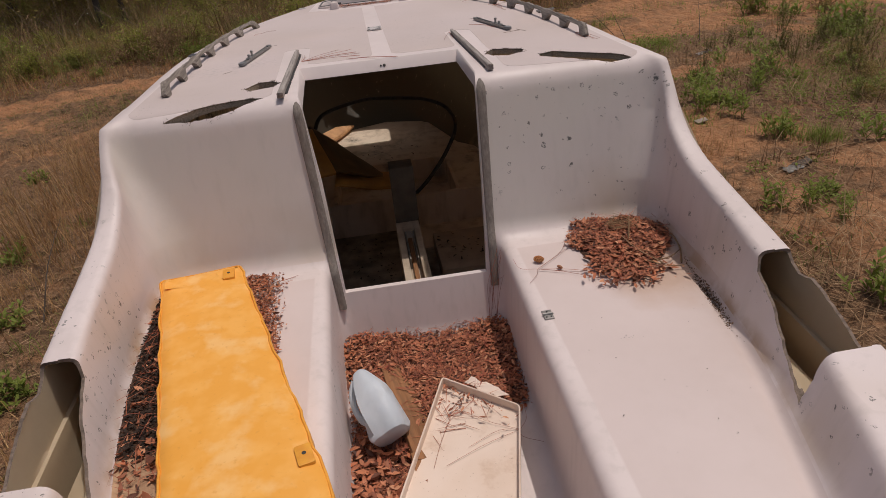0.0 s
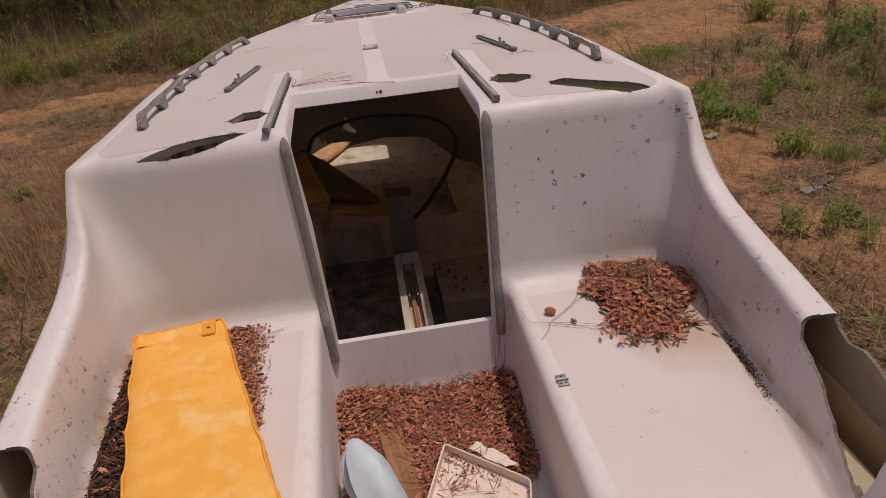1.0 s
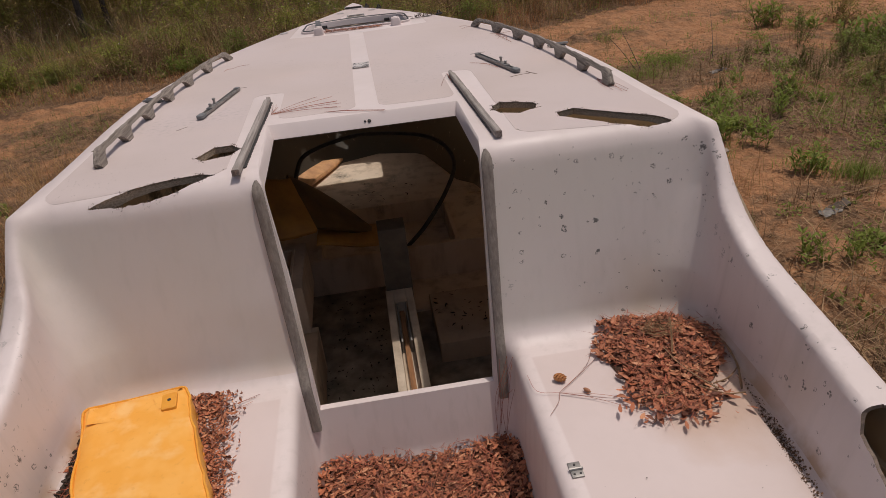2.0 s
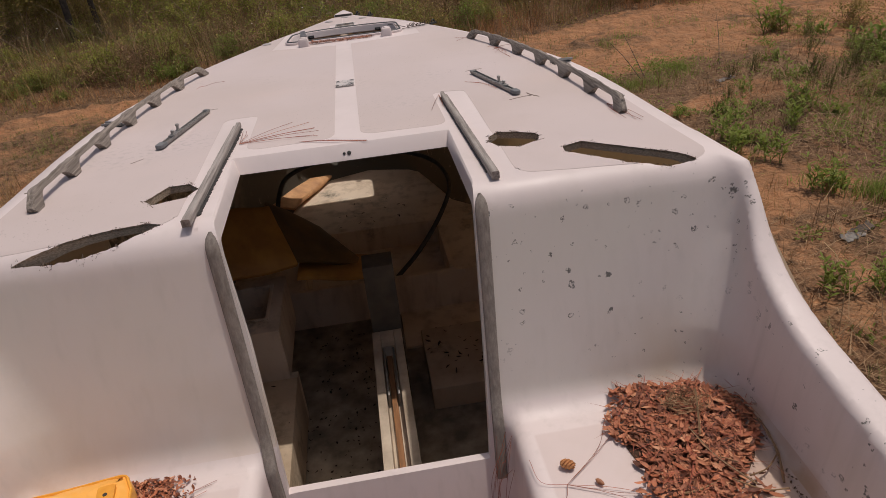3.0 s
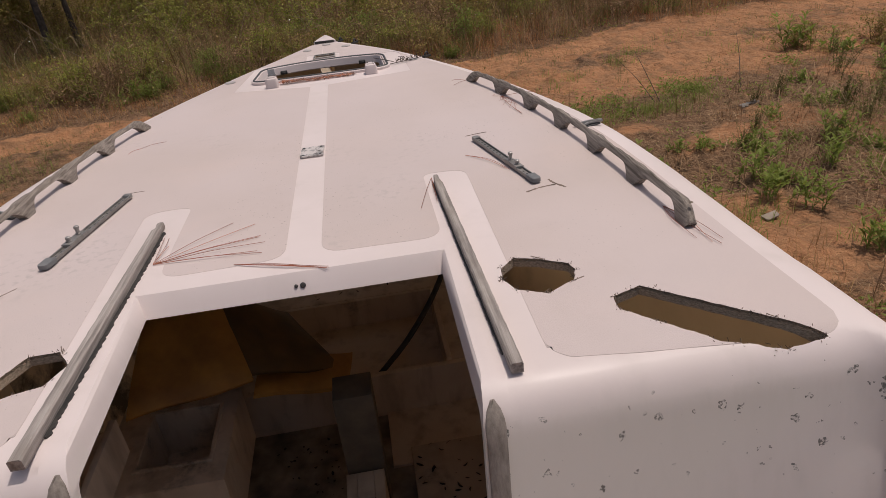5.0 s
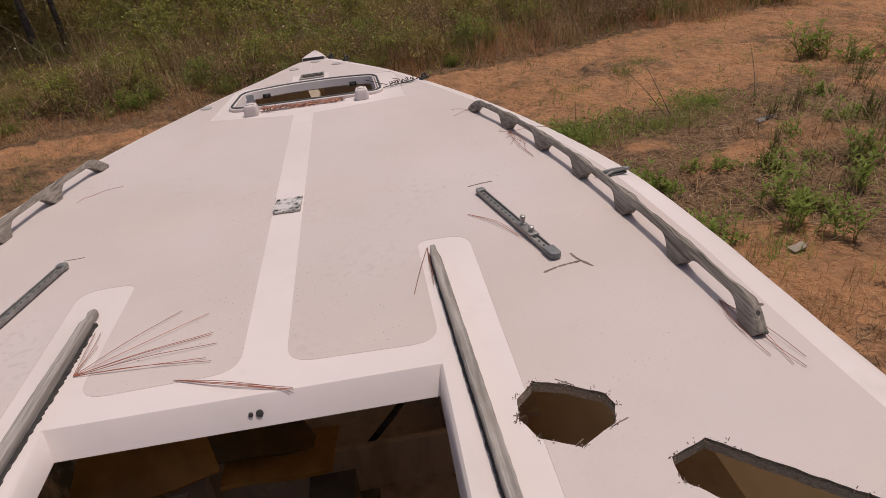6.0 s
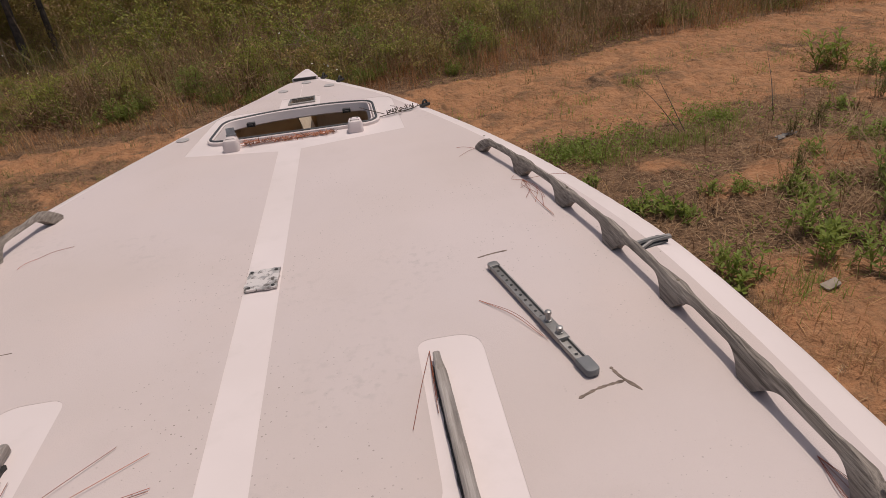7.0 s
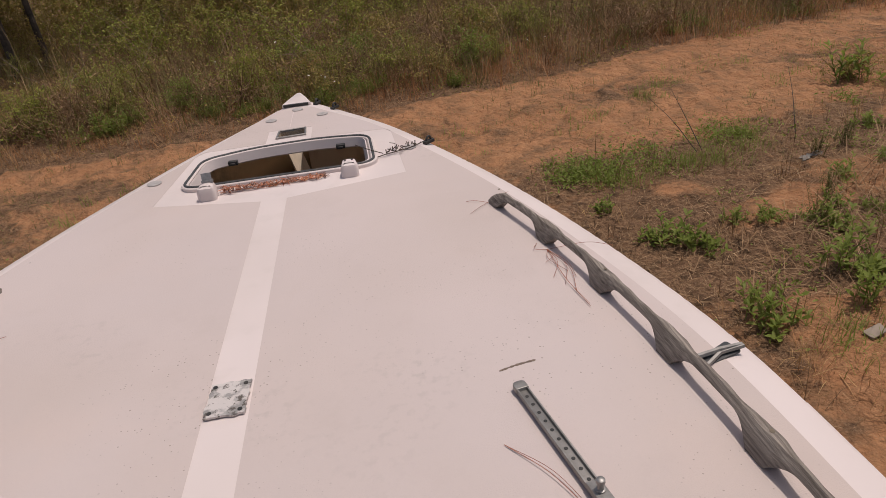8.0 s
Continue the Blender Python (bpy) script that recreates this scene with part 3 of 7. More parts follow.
def surface_net(f, lo, hi, h):
    """Vertices and quads of the surface f = 0 within a box, drawn on to it."""
    n = [int(math.ceil((b - a) / h)) + 1 for a, b in zip(lo, hi)]
    ax = [lo[i] + h * np.arange(n[i]) for i in range(3)]
    val = np.empty(n, np.float32)
    for j in range(0, n[1], 40):
        g = np.meshgrid(ax[0], ax[1][j : j + 40], ax[2], indexing="ij")
        val[:, j : j + 40, :] = f(*g)
    inside = val < 0
    c = [slice(None, -1), slice(1, None)]
    total = sum(inside[c[i], c[j], c[k]].astype(np.int8) for i in (0, 1) for j in (0, 1) for k in (0, 1))
    cell = (total > 0) & (total < 8)
    ids = np.full(cell.shape, -1, np.int32)
    where = np.argwhere(cell)
    ids[cell] = np.arange(len(where))
    p = (np.array(lo) + h * (where + 0.5)).T.copy()
    start = p.copy()
    e = 0.002
    for _ in range(4):
        v = f(*p)
        g = np.stack([(f(*(p + np.eye(3)[:, [a]] * e)) - f(*(p - np.eye(3)[:, [a]] * e))) / (2 * e) for a in range(3)])
        p = p - g * v / np.maximum((g ** 2).sum(0), 0.2)
        p = np.clip(p, start - 0.7 * h, start + 0.7 * h)
    quads = []
    for a in range(3):
        b, d = (a + 1) % 3, (a + 2) % 3
        s0, s1 = [slice(1, -1)] * 3, [slice(1, -1)] * 3
        s0[a], s1[a] = slice(0, -1), slice(1, None)
        v0, v1 = inside[tuple(s0)], inside[tuple(s1)]
        for flip, hit in ((False, v0 & ~v1), (True, ~v0 & v1)):
            q = np.argwhere(hit)
            q[:, b] += 1
            q[:, d] += 1
            eb, ed = np.eye(3, dtype=int)[b], np.eye(3, dtype=int)[d]
            ring = [q - eb - ed, q - ed, q, q - eb]
            quad = np.stack([ids[r[:, 0], r[:, 1], r[:, 2]] for r in ring], 1)
            quads.append(quad[:, ::-1] if flip else quad)
    quads = np.concatenate(quads)
    return p.T, quads[(quads >= 0).all(1)]


def ragged(poly, step=0.012, amp=0.004, seed=1):
    """An outline sawn by hand: its sides broken into short uneven steps."""
    rnd, out = random.Random(seed), []
    for i in range(len(poly)):
        a, b = Vector(poly[i]), Vector(poly[(i + 1) % len(poly)])
        n = max(2, int((b - a).length / step))
        side = Vector((-(b - a).y, (b - a).x)).normalized()
        for k in range(n):
            out.append(tuple(a.lerp(b, k / n) + side * (rnd.uniform(-amp, amp) if k else 0)))
    return out


HOLES = {
    "hex_star": [(0.442, 2.925), (0.462, 2.875), (0.520, 2.840), (0.588, 2.878), (0.604, 2.920), (0.598, 2.950), (0.540, 2.992), (0.488, 3.012), (0.452, 2.975)],
    "tri_star": [(0.634, 2.745), (0.690, 2.680), (0.765, 2.598), (0.872, 2.566), (0.955, 2.575), (0.885, 2.640), (0.705, 2.815), (0.640, 2.790)],
    "hex_port": [(-0.590, 2.812), (-0.560, 2.775), (-0.470, 2.800), (-0.447, 2.862), (-0.480, 2.915), (-0.542, 2.912)],
    "tri_port": [(-0.862, 2.553), (-0.770, 2.549), (-0.680, 2.552), (-0.600, 2.566), (-0.525, 2.600), (-0.498, 2.622), (-0.540, 2.640), (-0.615, 2.634), (-0.690, 2.614), (-0.760, 2.588)],
}
HATCH = rounded([(-0.338, 5.318), (0.352, 5.330), (0.345, 5.668), (0.15, 5.712), (-0.12, 5.695), (-0.318, 5.622)], [0.05, 0.05, 0.055, 0.09, 0.09, 0.06], 5)
WELL = [(-0.045, 5.855), (0.075, 5.865), (0.072, 5.965), (-0.040, 5.955)]


def cut_out(ob, cutters, solver="MANIFOLD", slot=1):
    """Cuts closed meshes out of a mesh for good, one by one; the cut faces take the second material."""
    for c in cutters:
        tool = new("cutter", mesh_data("cutter", *c, RAW))
        tool.data.materials.clear()
        for m in ob.data.materials:
            tool.data.materials.append(m)
        tool.data.polygons.foreach_set("material_index", [slot] * len(tool.data.polygons))
        mod = ob.modifiers.new("cut", "BOOLEAN")
        mod.operation, mod.solver, mod.object = "DIFFERENCE", solver, tool
        made = bpy.data.meshes.new_from_object(ob.evaluated_get(bpy.context.evaluated_depsgraph_get()))
        ob.modifiers.clear()
        ob.data = made
        bpy.data.objects.remove(tool)
    ob.data.set_sharp_from_angle(angle=radians(40))


boat = thing("sailboat", "derelict white fibreglass sailboat stripped of its mast, standing on sandy ground", "boat")


def closed(me):
    """Closes the few pinched spots of a net."""
    bm = bmesh.new()
    bm.from_mesh(me)
    for _ in range(3):
        bad = {v for e in bm.edges if not e.is_manifold for v in e.verts}
        bmesh.ops.delete(bm, geom=list(bad), context="VERTS")
        bmesh.ops.holes_fill(bm, edges=[e for e in bm.edges if e.is_boundary], sides=0)
    bmesh.ops.recalc_face_normals(bm, faces=bm.faces)
    for f in bm.faces:
        f.smooth = True
    bm.to_mesh(me)
    bm.free()
    return me


def coaming_hollow():
    """The space inside both coamings, up to a thin skin, where they are sawn open."""
    def inside(x, y, z):
        box = np.maximum(np.maximum(1.16 - y, y - 1.78), np.maximum(0.885 - z, z - 1.3))
        return np.maximum(boat_body(x, y, z)[0] + 0.009, np.maximum(box, 0.80 - np.abs(x)))
    v, q = surface_net(inside, (-1.12, 1.10, 0.85), (1.12, 1.84, 1.16), 0.009)
    me = closed(fast_mesh("hollow", v, q, [], FLOW))
    geo = [tuple(v.co) for v in me.vertices], [tuple(p.vertices) for p in me.polygons]
    bpy.data.meshes.remove(me)
    return geo


def build_deck():
    v, q = surface_net(shell, (-1.16, -0.42, 0.40), (1.16, 6.80, 1.53), 0.0135)
    me = fast_mesh("deck_moulding", v, q, [], GEL)
    me.materials.append(RAW)
    closed(me)
    ob = part("deck_moulding", me, GEL, boat, "chalky white fibreglass deck and cockpit moulding with sawn holes")
    cuts = [prism(ragged(p, 0.012, 0.0014, i), 1.335, 1.56) for i, p in enumerate(HOLES.values())]
    cuts += [prism(HATCH, 1.2, 1.5), prism(WELL, 1.22, 1.5)]
    gaps = []
    # stretches of coaming top sawn away, the inner side lower than the outer
    for s in (1, -1):
        for x0, x1, drop, seed in ((0.70, 1.035, 0.0, 5), (1.034, 1.2, 1.0, 6)):
            low = [(1.20, 0.875), (1.30, 0.905), (1.40, 0.94), (1.50, 0.985), (1.57, 1.005), (1.60, 1.015)] if not drop else [(1.20, 0.945), (1.30, 0.975), (1.40, 1.01), (1.50, 1.035), (1.56, 1.015), (1.60, 1.03)]
            line = ragged([(1.20, 1.30)] + low + [(1.622, 1.055), (1.632, 1.30)], 0.02, 0.0035, seed)
            g = prism(line, x0, x1)
            gaps.append(([(s * z, x, y) for x, y, z in g[0]], g[1] if s > 0 else [f[::-1] for f in g[1]]))
    ob.data.materials.append(FLOW)
    ob.data.materials.append(SPLINTER)
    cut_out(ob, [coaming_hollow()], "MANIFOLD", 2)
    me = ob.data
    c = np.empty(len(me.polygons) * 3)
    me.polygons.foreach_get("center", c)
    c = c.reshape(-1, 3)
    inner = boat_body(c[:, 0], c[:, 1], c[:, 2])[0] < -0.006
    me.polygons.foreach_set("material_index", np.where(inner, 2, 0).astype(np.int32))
    cut_out(ob, cuts)
    cut_out(ob, gaps, "MANIFOLD", 3)
    # the companionway, its edges eased by hand
    levels = []
    for dz, yf, pa, pf, sa, sf in ((None, 3.070, -0.297, -0.297, 0.281, 0.281), (-0.048, 3.070, -0.333, -0.362, 0.312, 0.328), (-0.005, 3.100, -0.339, -0.375, 0.320, 0.336),
                                   (0.0, 3.105, -0.343, -0.381, 0.325, 0.342), (0.12, 3.13, -0.37, -0.41, 0.35, 0.37)):
        za, zf = (0.705, 0.705) if dz is None else (float(deck_z(2.10)) + dz, float(deck_z(yf)) + dz)
        levels.append([(pa, 2.10, za), (sa, 2.10, za), (sf, yf, zf), (pf, yf, zf)])
    vs = [p for l in levels for p in l]
    fs = [(3, 2, 1, 0), tuple(range(16, 20))]
    for r in range(4):
        fs += [(4 * r + i, 4 * r + (i + 1) % 4, 4 * r + 4 + (i + 1) % 4, 4 * r + 4 + i) for i in range(4)]
    cut_out(ob, [(vs, fs)], "MANIFOLD", 0)
    return ob


deck = build_deck()


def build_hull():
    """The outer hull below the deck edge: a round-bilged shell with thickness and a stub keel."""
    ys = list(np.linspace(-0.5, 6.0, 40)) + list(np.linspace(6.1, 6.76, 12))
    rows = 22

    def section(y, out):
        b = max(float(beam(y)) + 0.006 - out, 0.004)
        top = float(deck_z(y) - 0.06) if y > 2.6 else 0.78 + min(max(y - 1.6, 0), 1) * 0.61
        keel = -0.12 + 1.25 * max(0.0, (y - 4.2) / 2.56) ** 2.3 + 0.25 * max(0.0, (0.5 - y)) ** 2
        ring = []
        for i in range(rows):
            s = i / (rows - 1)
            z = 1.40 + (keel + out - 1.40) * s
            r = (1 - s ** 7) ** 0.5
            if z > top:
                z = top
            ring.append((b * r if s else b, y, z))
        return ring, float(middle(y))

    vs, fs, w = [], [], 2 * rows - 1
    for layer, out in ((0, 0.0), (1, 0.02)):
        for y in ys:
            half, mid = section(y, out)
            vs += [(mid - x, yy, z) for x, yy, z in half] + [(mid + x, yy, z) for x, yy, z in half[rows - 2 :: -1]]
    n = len(ys)
    for layer in (0, 1):
        o = layer * n * w
        for i in range(n - 1):
            for j in range(w - 1):
                f = (o + i * w + j, o + (i + 1) * w + j, o + (i + 1) * w + j + 1, o + i * w + j + 1)
                fs.append(f if layer else f[::-1])
    o = n * w
    for i in range(n - 1):
        for j in (0, w - 1):
            fs.append((i * w + j, (i + 1) * w + j, o + (i + 1) * w + j, o + i * w + j))
    fs.append(tuple(range(w)))
    ob = part("hull", (vs, fs), HULL, boat, "grubby white fibreglass hull")
    ob.data.materials.append(FLOW)
    k = (n - 1) * (w - 1)
    for i in range(k, 2 * k):
        ob.data.polygons[i].material_index = 1


build_hull()


# ---- non-skid panels, laid a few millimetres proud of the deck ----
def edge_line(y0, y1, off, n=40):
    return [(float(beam(y)) - off, float(y)) for y in np.linspace(y0, y1, n)]


def panel_outline():
    aft = rounded([(0.045, 5.10), (0.045, 3.19), (0.348, 3.18), (0.352, 3.635), (0.485, 3.635), (0.464, 2.700), (0.4645, 2.66), (0.998, 2.66), (float(beam(2.78)) - 0.085, 2.78)],
                  [0.0, 0.06, 0.06, 0.035, 0.07, 0.0, 0.0, 0.0, 0.0], 7)
    rim = edge_line(2.85, 6.38, 0.085, 54)
    fore = [(0.03, 6.40), (0.001, 6.40), (0.001, 5.99), (0.10, 5.99), (0.10, 5.80), (0.42, 5.79), (0.455, 5.195)]
    return aft + rim + rounded(fore, [0, 0, 0, 0, 0, 0.05, 0], 4)


def surf(x, y):
    """Height of the moulding's top at a place, following its rounded aft edge."""
    lo, hi = np.full(np.shape(x), 1.30), np.full(np.shape(x), 1.50)
    for _ in range(18):
        mid = (lo + hi) / 2
        out = boat_body(x, y, mid)[0] > 0
        hi, lo = np.where(out, mid, hi), np.where(out, lo, mid)
    return (lo + hi) / 2


def panel_edge(s):
    """The aft strip of a non-skid panel, bent over the rounded edge of the deck."""
    nx, ny = 60, 12
    xs = np.linspace(0.464, 0.997, nx)
    aft = np.interp(xs, [0.46, 0.5, 0.62, 0.84, 1.0], [2.64, 2.622, 2.604, 2.584, 2.576])
    aft = aft + 0.05 * (1 - np.sqrt(np.clip(1 - np.clip((xs - 0.947) / 0.05, 0, 1) ** 2, 0, 1))) + 0.04 * (1 - np.sqrt(np.clip(1 - np.clip((0.504 - xs) / 0.04, 0, 1) ** 2, 0, 1)))
    x = np.repeat(xs[:, None], ny, 1)
    y = aft[:, None] + (2.661 - aft[:, None]) * np.linspace(0, 1, ny)[None]
    z = surf(x, y)
    vs, fs, n = [], [], nx * ny
    for up in (0.0007, -0.006):
        vs += [(s * a, b, c + up) for a, b, c in zip(x.ravel(), y.ravel(), z.ravel())]
    for i in range(nx - 1):
        for j in range(ny - 1):
            q = (i * ny + j, (i + 1) * ny + j, (i + 1) * ny + j + 1, i * ny + j + 1)
            fs += [q, tuple(n + k for k in q[::-1])]
    rim = [i * ny for i in range(nx)] + [(nx - 1) * ny + j for j in range(1, ny)] + [i * ny + ny - 1 for i in range(nx - 2, -1, -1)] + [j for j in range(ny - 2, 0, -1)]
    for k in range(len(rim)):
        a, b = rim[k], rim[(k + 1) % len(rim)]
        fs.append((b, a, n + a, n + b))
    return vs, fs if s > 0 else [f[::-1] for f in fs]


def build_panels():
    for s, names in ((1, ("hex_star", "tri_star")), (-1, ("hex_port", "tri_port"))):
        out = [(s * x + float(middle(y)) * min(max((x - 0.05) / 0.3, 0), 1), y) for x, y in panel_outline()]
        if s < 0:
            out.reverse()
        ob = part("nonskid_panel", prism(out, -0.008, -0.0013, 0.0, lambda x, y: deck_z(y)), SKID, boat, "pinkish beige non-skid deck panel", smooth=False)
        lip = part("nonskid_lip", panel_edge(s), SKID, ob, smooth=True)
        lip.data.materials.append(RAW)
        cut_out(lip, [prism(ragged(HOLES[names[1]], 0.012, 0.0014, list(HOLES).index(names[1])), 1.30, 1.56)])
        ob.data.materials.append(RAW)
        cut_out(ob, [prism(ragged(HOLES[k], 0.012, 0.0014, list(HOLES).index(k)), 1.30, 1.56) for k in names], "EXACT")


build_panels()


# ---- deck fittings ----
def handrail(side, ys):
    """A teak grab rail: a bar on flared feet, cut in arches between them."""
    def centre(y):
        x = float(hermite([(2.8, 0.925), (3.05, 0.921), (3.3, 0.916), (3.6, 0.905), (3.9, 0.884), (4.19, 0.848), (4.48, 0.796), (4.82, 0.708)], y))
        return x if side > 0 else 0.016 - x - 0.012 * max(0.0, y - 4.0)
    y0, y1 = ys[0] - 0.03, ys[-1] + 0.03
    n, vs, fs = int((y1 - y0) / 0.008), [], []
    for i in range(n + 1):
        y = y0 + (y1 - y0) * i / n
        d = min(abs(y - p) for p in ys)
        foot = min(max((d - 0.024) / 0.060, 0), 1)
        low = -0.004 + 0.037 * math.sin(foot * math.pi / 2) ** 0.75
        end = min(y - y0, y1 - y)
        top = 0.0485 - 0.036 * max(0, 1 - end / 0.06) ** 1.3 + 0.0012 * math.sin(y * 37) + 0.0008 * math.sin(y * 91)
        w = 0.0088 + 0.0050 * (1 - foot) ** 1.5
        x, z = centre(y), deck_z(y) + 0.003
        for a, b in ((-w, low), (-w * 0.9, top - 0.007), (-w + 0.006, top), (w - 0.006, top), (w * 0.9, top - 0.007), (w, low)):
            vs.append((x + a + side * 0.22 * max(b, 0.0), y, z + b))
    for i in range(n):
        for k in range(6):
            j = (k + 1) % 6
            fs.append((i * 6 + k, (i + 1) * 6 + k, (i + 1) * 6 + j, i * 6 + j))
    fs.append(tuple(range(6))), fs.append(tuple(reversed(range(n * 6, n * 6 + 6))))
    rail = part("handrail", (vs, fs), TEAK, boat, "silver-grey weathered teak grab rail")
    for p in ys[::2]:
        part("screw_plug", moved(lathe([(0.004, 0), (0.0045, 0.001), (0.003, 0.0015)], 8), pose(centre(p) + side * 0.011, p, deck_z(p) + 0.0525)), DARKWOOD, rail)


handrail(1, [3.052 + 0.2865 * i for i in range(7)])
handrail(-1, [2.87 + 0.297 * i for i in range(7)])


def slide_rail(side, x_aft, x_fwd, y0, y1):
    n, vs, fs = 60, [], []
    rnd = random.Random(side + 5)
    for i in range(n + 1):
        t = i / n
        y = y0 + (y1 - y0) * t
        x = x_aft + (x_fwd - x_aft) * t
        w, h = 0.0118 - 0.001 * rnd.random(), 0.021 + 0.001 * rnd.random()
        if t > 0.94:
            w *= 0.62 + 0.3 * rnd.random()
            h *= 0.7 + 0.3 * rnd.random()
        z = deck_z(y) + 0.001
        for a, b in ((-w, 0), (-w, h - 0.003), (-w + 0.003, h), (w - 0.003, h), (w, h - 0.003), (w, 0)):
            vs.append((x + a, y, z + b))
    for i in range(n):
        for k in range(6):
            j = (k + 1) % 6
            fs.append((i * 6 + k, (i + 1) * 6 + k, (i + 1) * 6 + j, i * 6 + j))
    fs.append(tuple(range(6))), fs.append(tuple(reversed(range(n * 6, n * 6 + 6))))
    part("hatch_slide", (vs, fs), SLIDE, boat, "grey weathered wooden hatch slide")


slide_rail(1, 0.395, 0.385, 2.60, 3.56)
slide_rail(-1, -0.42, -0.408, 2.57, 3.50)


def face_y(x, z):
    """Where the after face of the cabin stands at a place."""
    lo, hi = 2.0, 2.9
    for _ in range(24):
        y = (lo + hi) / 2
        if boat_body(np.array(x), np.array(y), np.array(z))[0] > 0:
            lo = y
        else:
            hi = y
    return hi


def jamb_strip(side):
    """The wooden strip up the side of the companionway, rounded at its head and lying on the bulkhead."""
    n, vs, fs = 70, [], []
    for i in range(n + 1):
        t = i / n
        z = 0.655 + (1.432 - 0.655) * t
        w = 0.0145 + 0.003 * t
        if t > 0.95:
            w *= max(0.2, math.sqrt(max(0, 1 - ((t - 0.95) / 0.05) ** 2)))
        x = 0.309 + 0.044 * (z - 0.70) if side > 0 else -0.318 - 0.066 * (z - 0.70)
        y = min(face_y(x - 0.012, z), face_y(x + 0.012, z))
        for a, b in ((-w, 0.014), (-w, -0.007), (-w + 0.004, -0.010), (w - 0.004, -0.010), (w, -0.007), (w, 0.014)):
            vs.append((x + a, y + b, z - 0.2 * b))
    for i in range(n):
        for k in range(6):
            j = (k + 1) % 6
            fs.append((i * 6 + j, (i + 1) * 6 + j, (i + 1) * 6 + k, i * 6 + k))
    fs.append(tuple(reversed(range(6)))), fs.append(tuple(range(n * 6, n * 6 + 6)))
    part("companionway_trim", (vs, fs), TEAK_UP, boat, "grey wooden trim strip beside the companionway")


jamb_strip(1)
for x, r in ((0.000, 0.007), (-0.016, 0.0045)):
    part("screw_cap", moved(lathe([(r, 0.0), (r * 0.9, 0.002), (r * 0.5, 0.003)], 12), pose(x, 3.0835, deck_z(3.1) - 0.026, 56, 0, 0)), IRON, boat, "corroded screw cap in the hatch lip")
jamb_strip(-1)


def genoa_track(a, b):
    """An aluminium track with holes, a sliding car with two pins, and end caps."""
    a, b = Vector((*a, deck_z(a[1]) + 0.004)), Vector((*b, deck_z(b[1]) + 0.004))
    d = b - a
    turn = Matrix.Translation(a) @ d.to_track_quat("Y", "Z").to_matrix().to_4x4()
    L = d.length
    rail = part("track", moved(merged(block(-0.0118, 0.0118, 0, L, 0, 0.004, 0.001), block(-0.0118, -0.0085, 0, L, 0.004, 0.010, 0.001),
                                      block(0.0085, 0.0118, 0, L, 0.004, 0.010, 0.001)), turn), ALLOY, boat, "dull aluminium sail track with a sliding car")
    for i in range(16):
        y = 0.04 + i * (L - 0.07) / 15
        part("hole_rim", moved(lathe([(0.0036, 0.0041), (0.0036, 0.0048)], 10), turn @ pose(0, y, 0)), IRON, rail)
    part("end_cap", moved(prism(rounded([(-0.0145, -0.028), (0.0145, -0.028), (0.0145, 0.02), (-0.0145, 0.02)], [0.016, 0.016, 0.002, 0.002], 5), 0, 0.013, 0.003), turn), CAP, rail, "blue-grey plastic end cap")
    part("end_cap", moved(prism(rounded([(-0.0135, L - 0.012), (0.0135, L - 0.012), (0.0135, L + 0.012), (-0.0135, L + 0.012)], [0.002, 0.002, 0.012, 0.012], 4), 0, 0.012, 0.003), turn), ALLOY, rail)
    y = L * 0.30
    part("car", moved(block(-0.0125, 0.0125, y - 0.045, y + 0.045, 0.005, 0.014, 0.002), turn), ALLOY, rail)
    for k, h in ((-0.026, 0.022), (0.022, 0.032)):
        part("pin", moved(lathe([(0.008, 0.013), (0.008, 0.017), (0.0055, 0.018), (0.0055, h - 0.002), (0.0075, h - 0.001), (0.007, h + 0.005), (0.004, h + 0.007)], 12), turn @ pose(0, y + k, 0)), STEEL, rail)


genoa_track((0.656, 3.452), (0.571, 3.885))
genoa_track((-0.662, 3.348), (-0.580, 3.785))


def mast_step():
    p = prism(ragged([(-0.042, 3.955), (0.038, 3.955), (0.042, 4.06), (-0.040, 4.06)], 0.008, 0.0024, 3), 0.001, 0.006, 0.0, lambda x, y: deck_z(y))
    m = Mat("bare patch with flaking paint", 0.5, 0.15)
    base = m.mix(m.ramp(m.noise(26.0, 6.0), 0.46, 0.54), (0.33, 0.315, 0.30), (0.66, 0.61, 0.58))
    m.colour(m.mix(m.ramp(m.noise(60.0, 6.0, None, 0.7), 0.56, 0.62), base, (0.12, 0.10, 0.085)))
    m.bump(m.noise(60.0), 0.003, 0.6)
    plate = part("mast_step", p, m.m, boat, "scarred metal patch where the mast stood", smooth=False)
    for x, y in ((-0.031, 3.966), (0.029, 3.966), (-0.031, 4.048), (0.031, 4.048)):
        part("bolt_hole", moved(lathe([(0.005, 0.0065), (0.005, 0.0075)], 8), pose(x, y, deck_z(y))), IRON, plate)


mast_step()


def ring(poly, off, z0, z1, height=deck_z, bev=0.003):
    """A raised frame that follows an outline, off wide, outside it."""
    outer = inset(poly, -off)
    loops = [(poly, z0), (poly, z1 - bev), (inset(poly, -bev), z1), (inset(outer, bev), z1), (outer, z1 - bev), (outer, z0)]
    n, vs, fs = len(poly), [], []
    for l, z in loops:
        vs += [(x, y, height(y) + z) for x, y in l]
    for r in range(len(loops)):
        s = (r + 1) % len(loops)
        for i in range(n):
            j = (i + 1) % n
            fs.append((r * n + j, r * n + i, s * n + i, s * n + j))
    return vs, fs


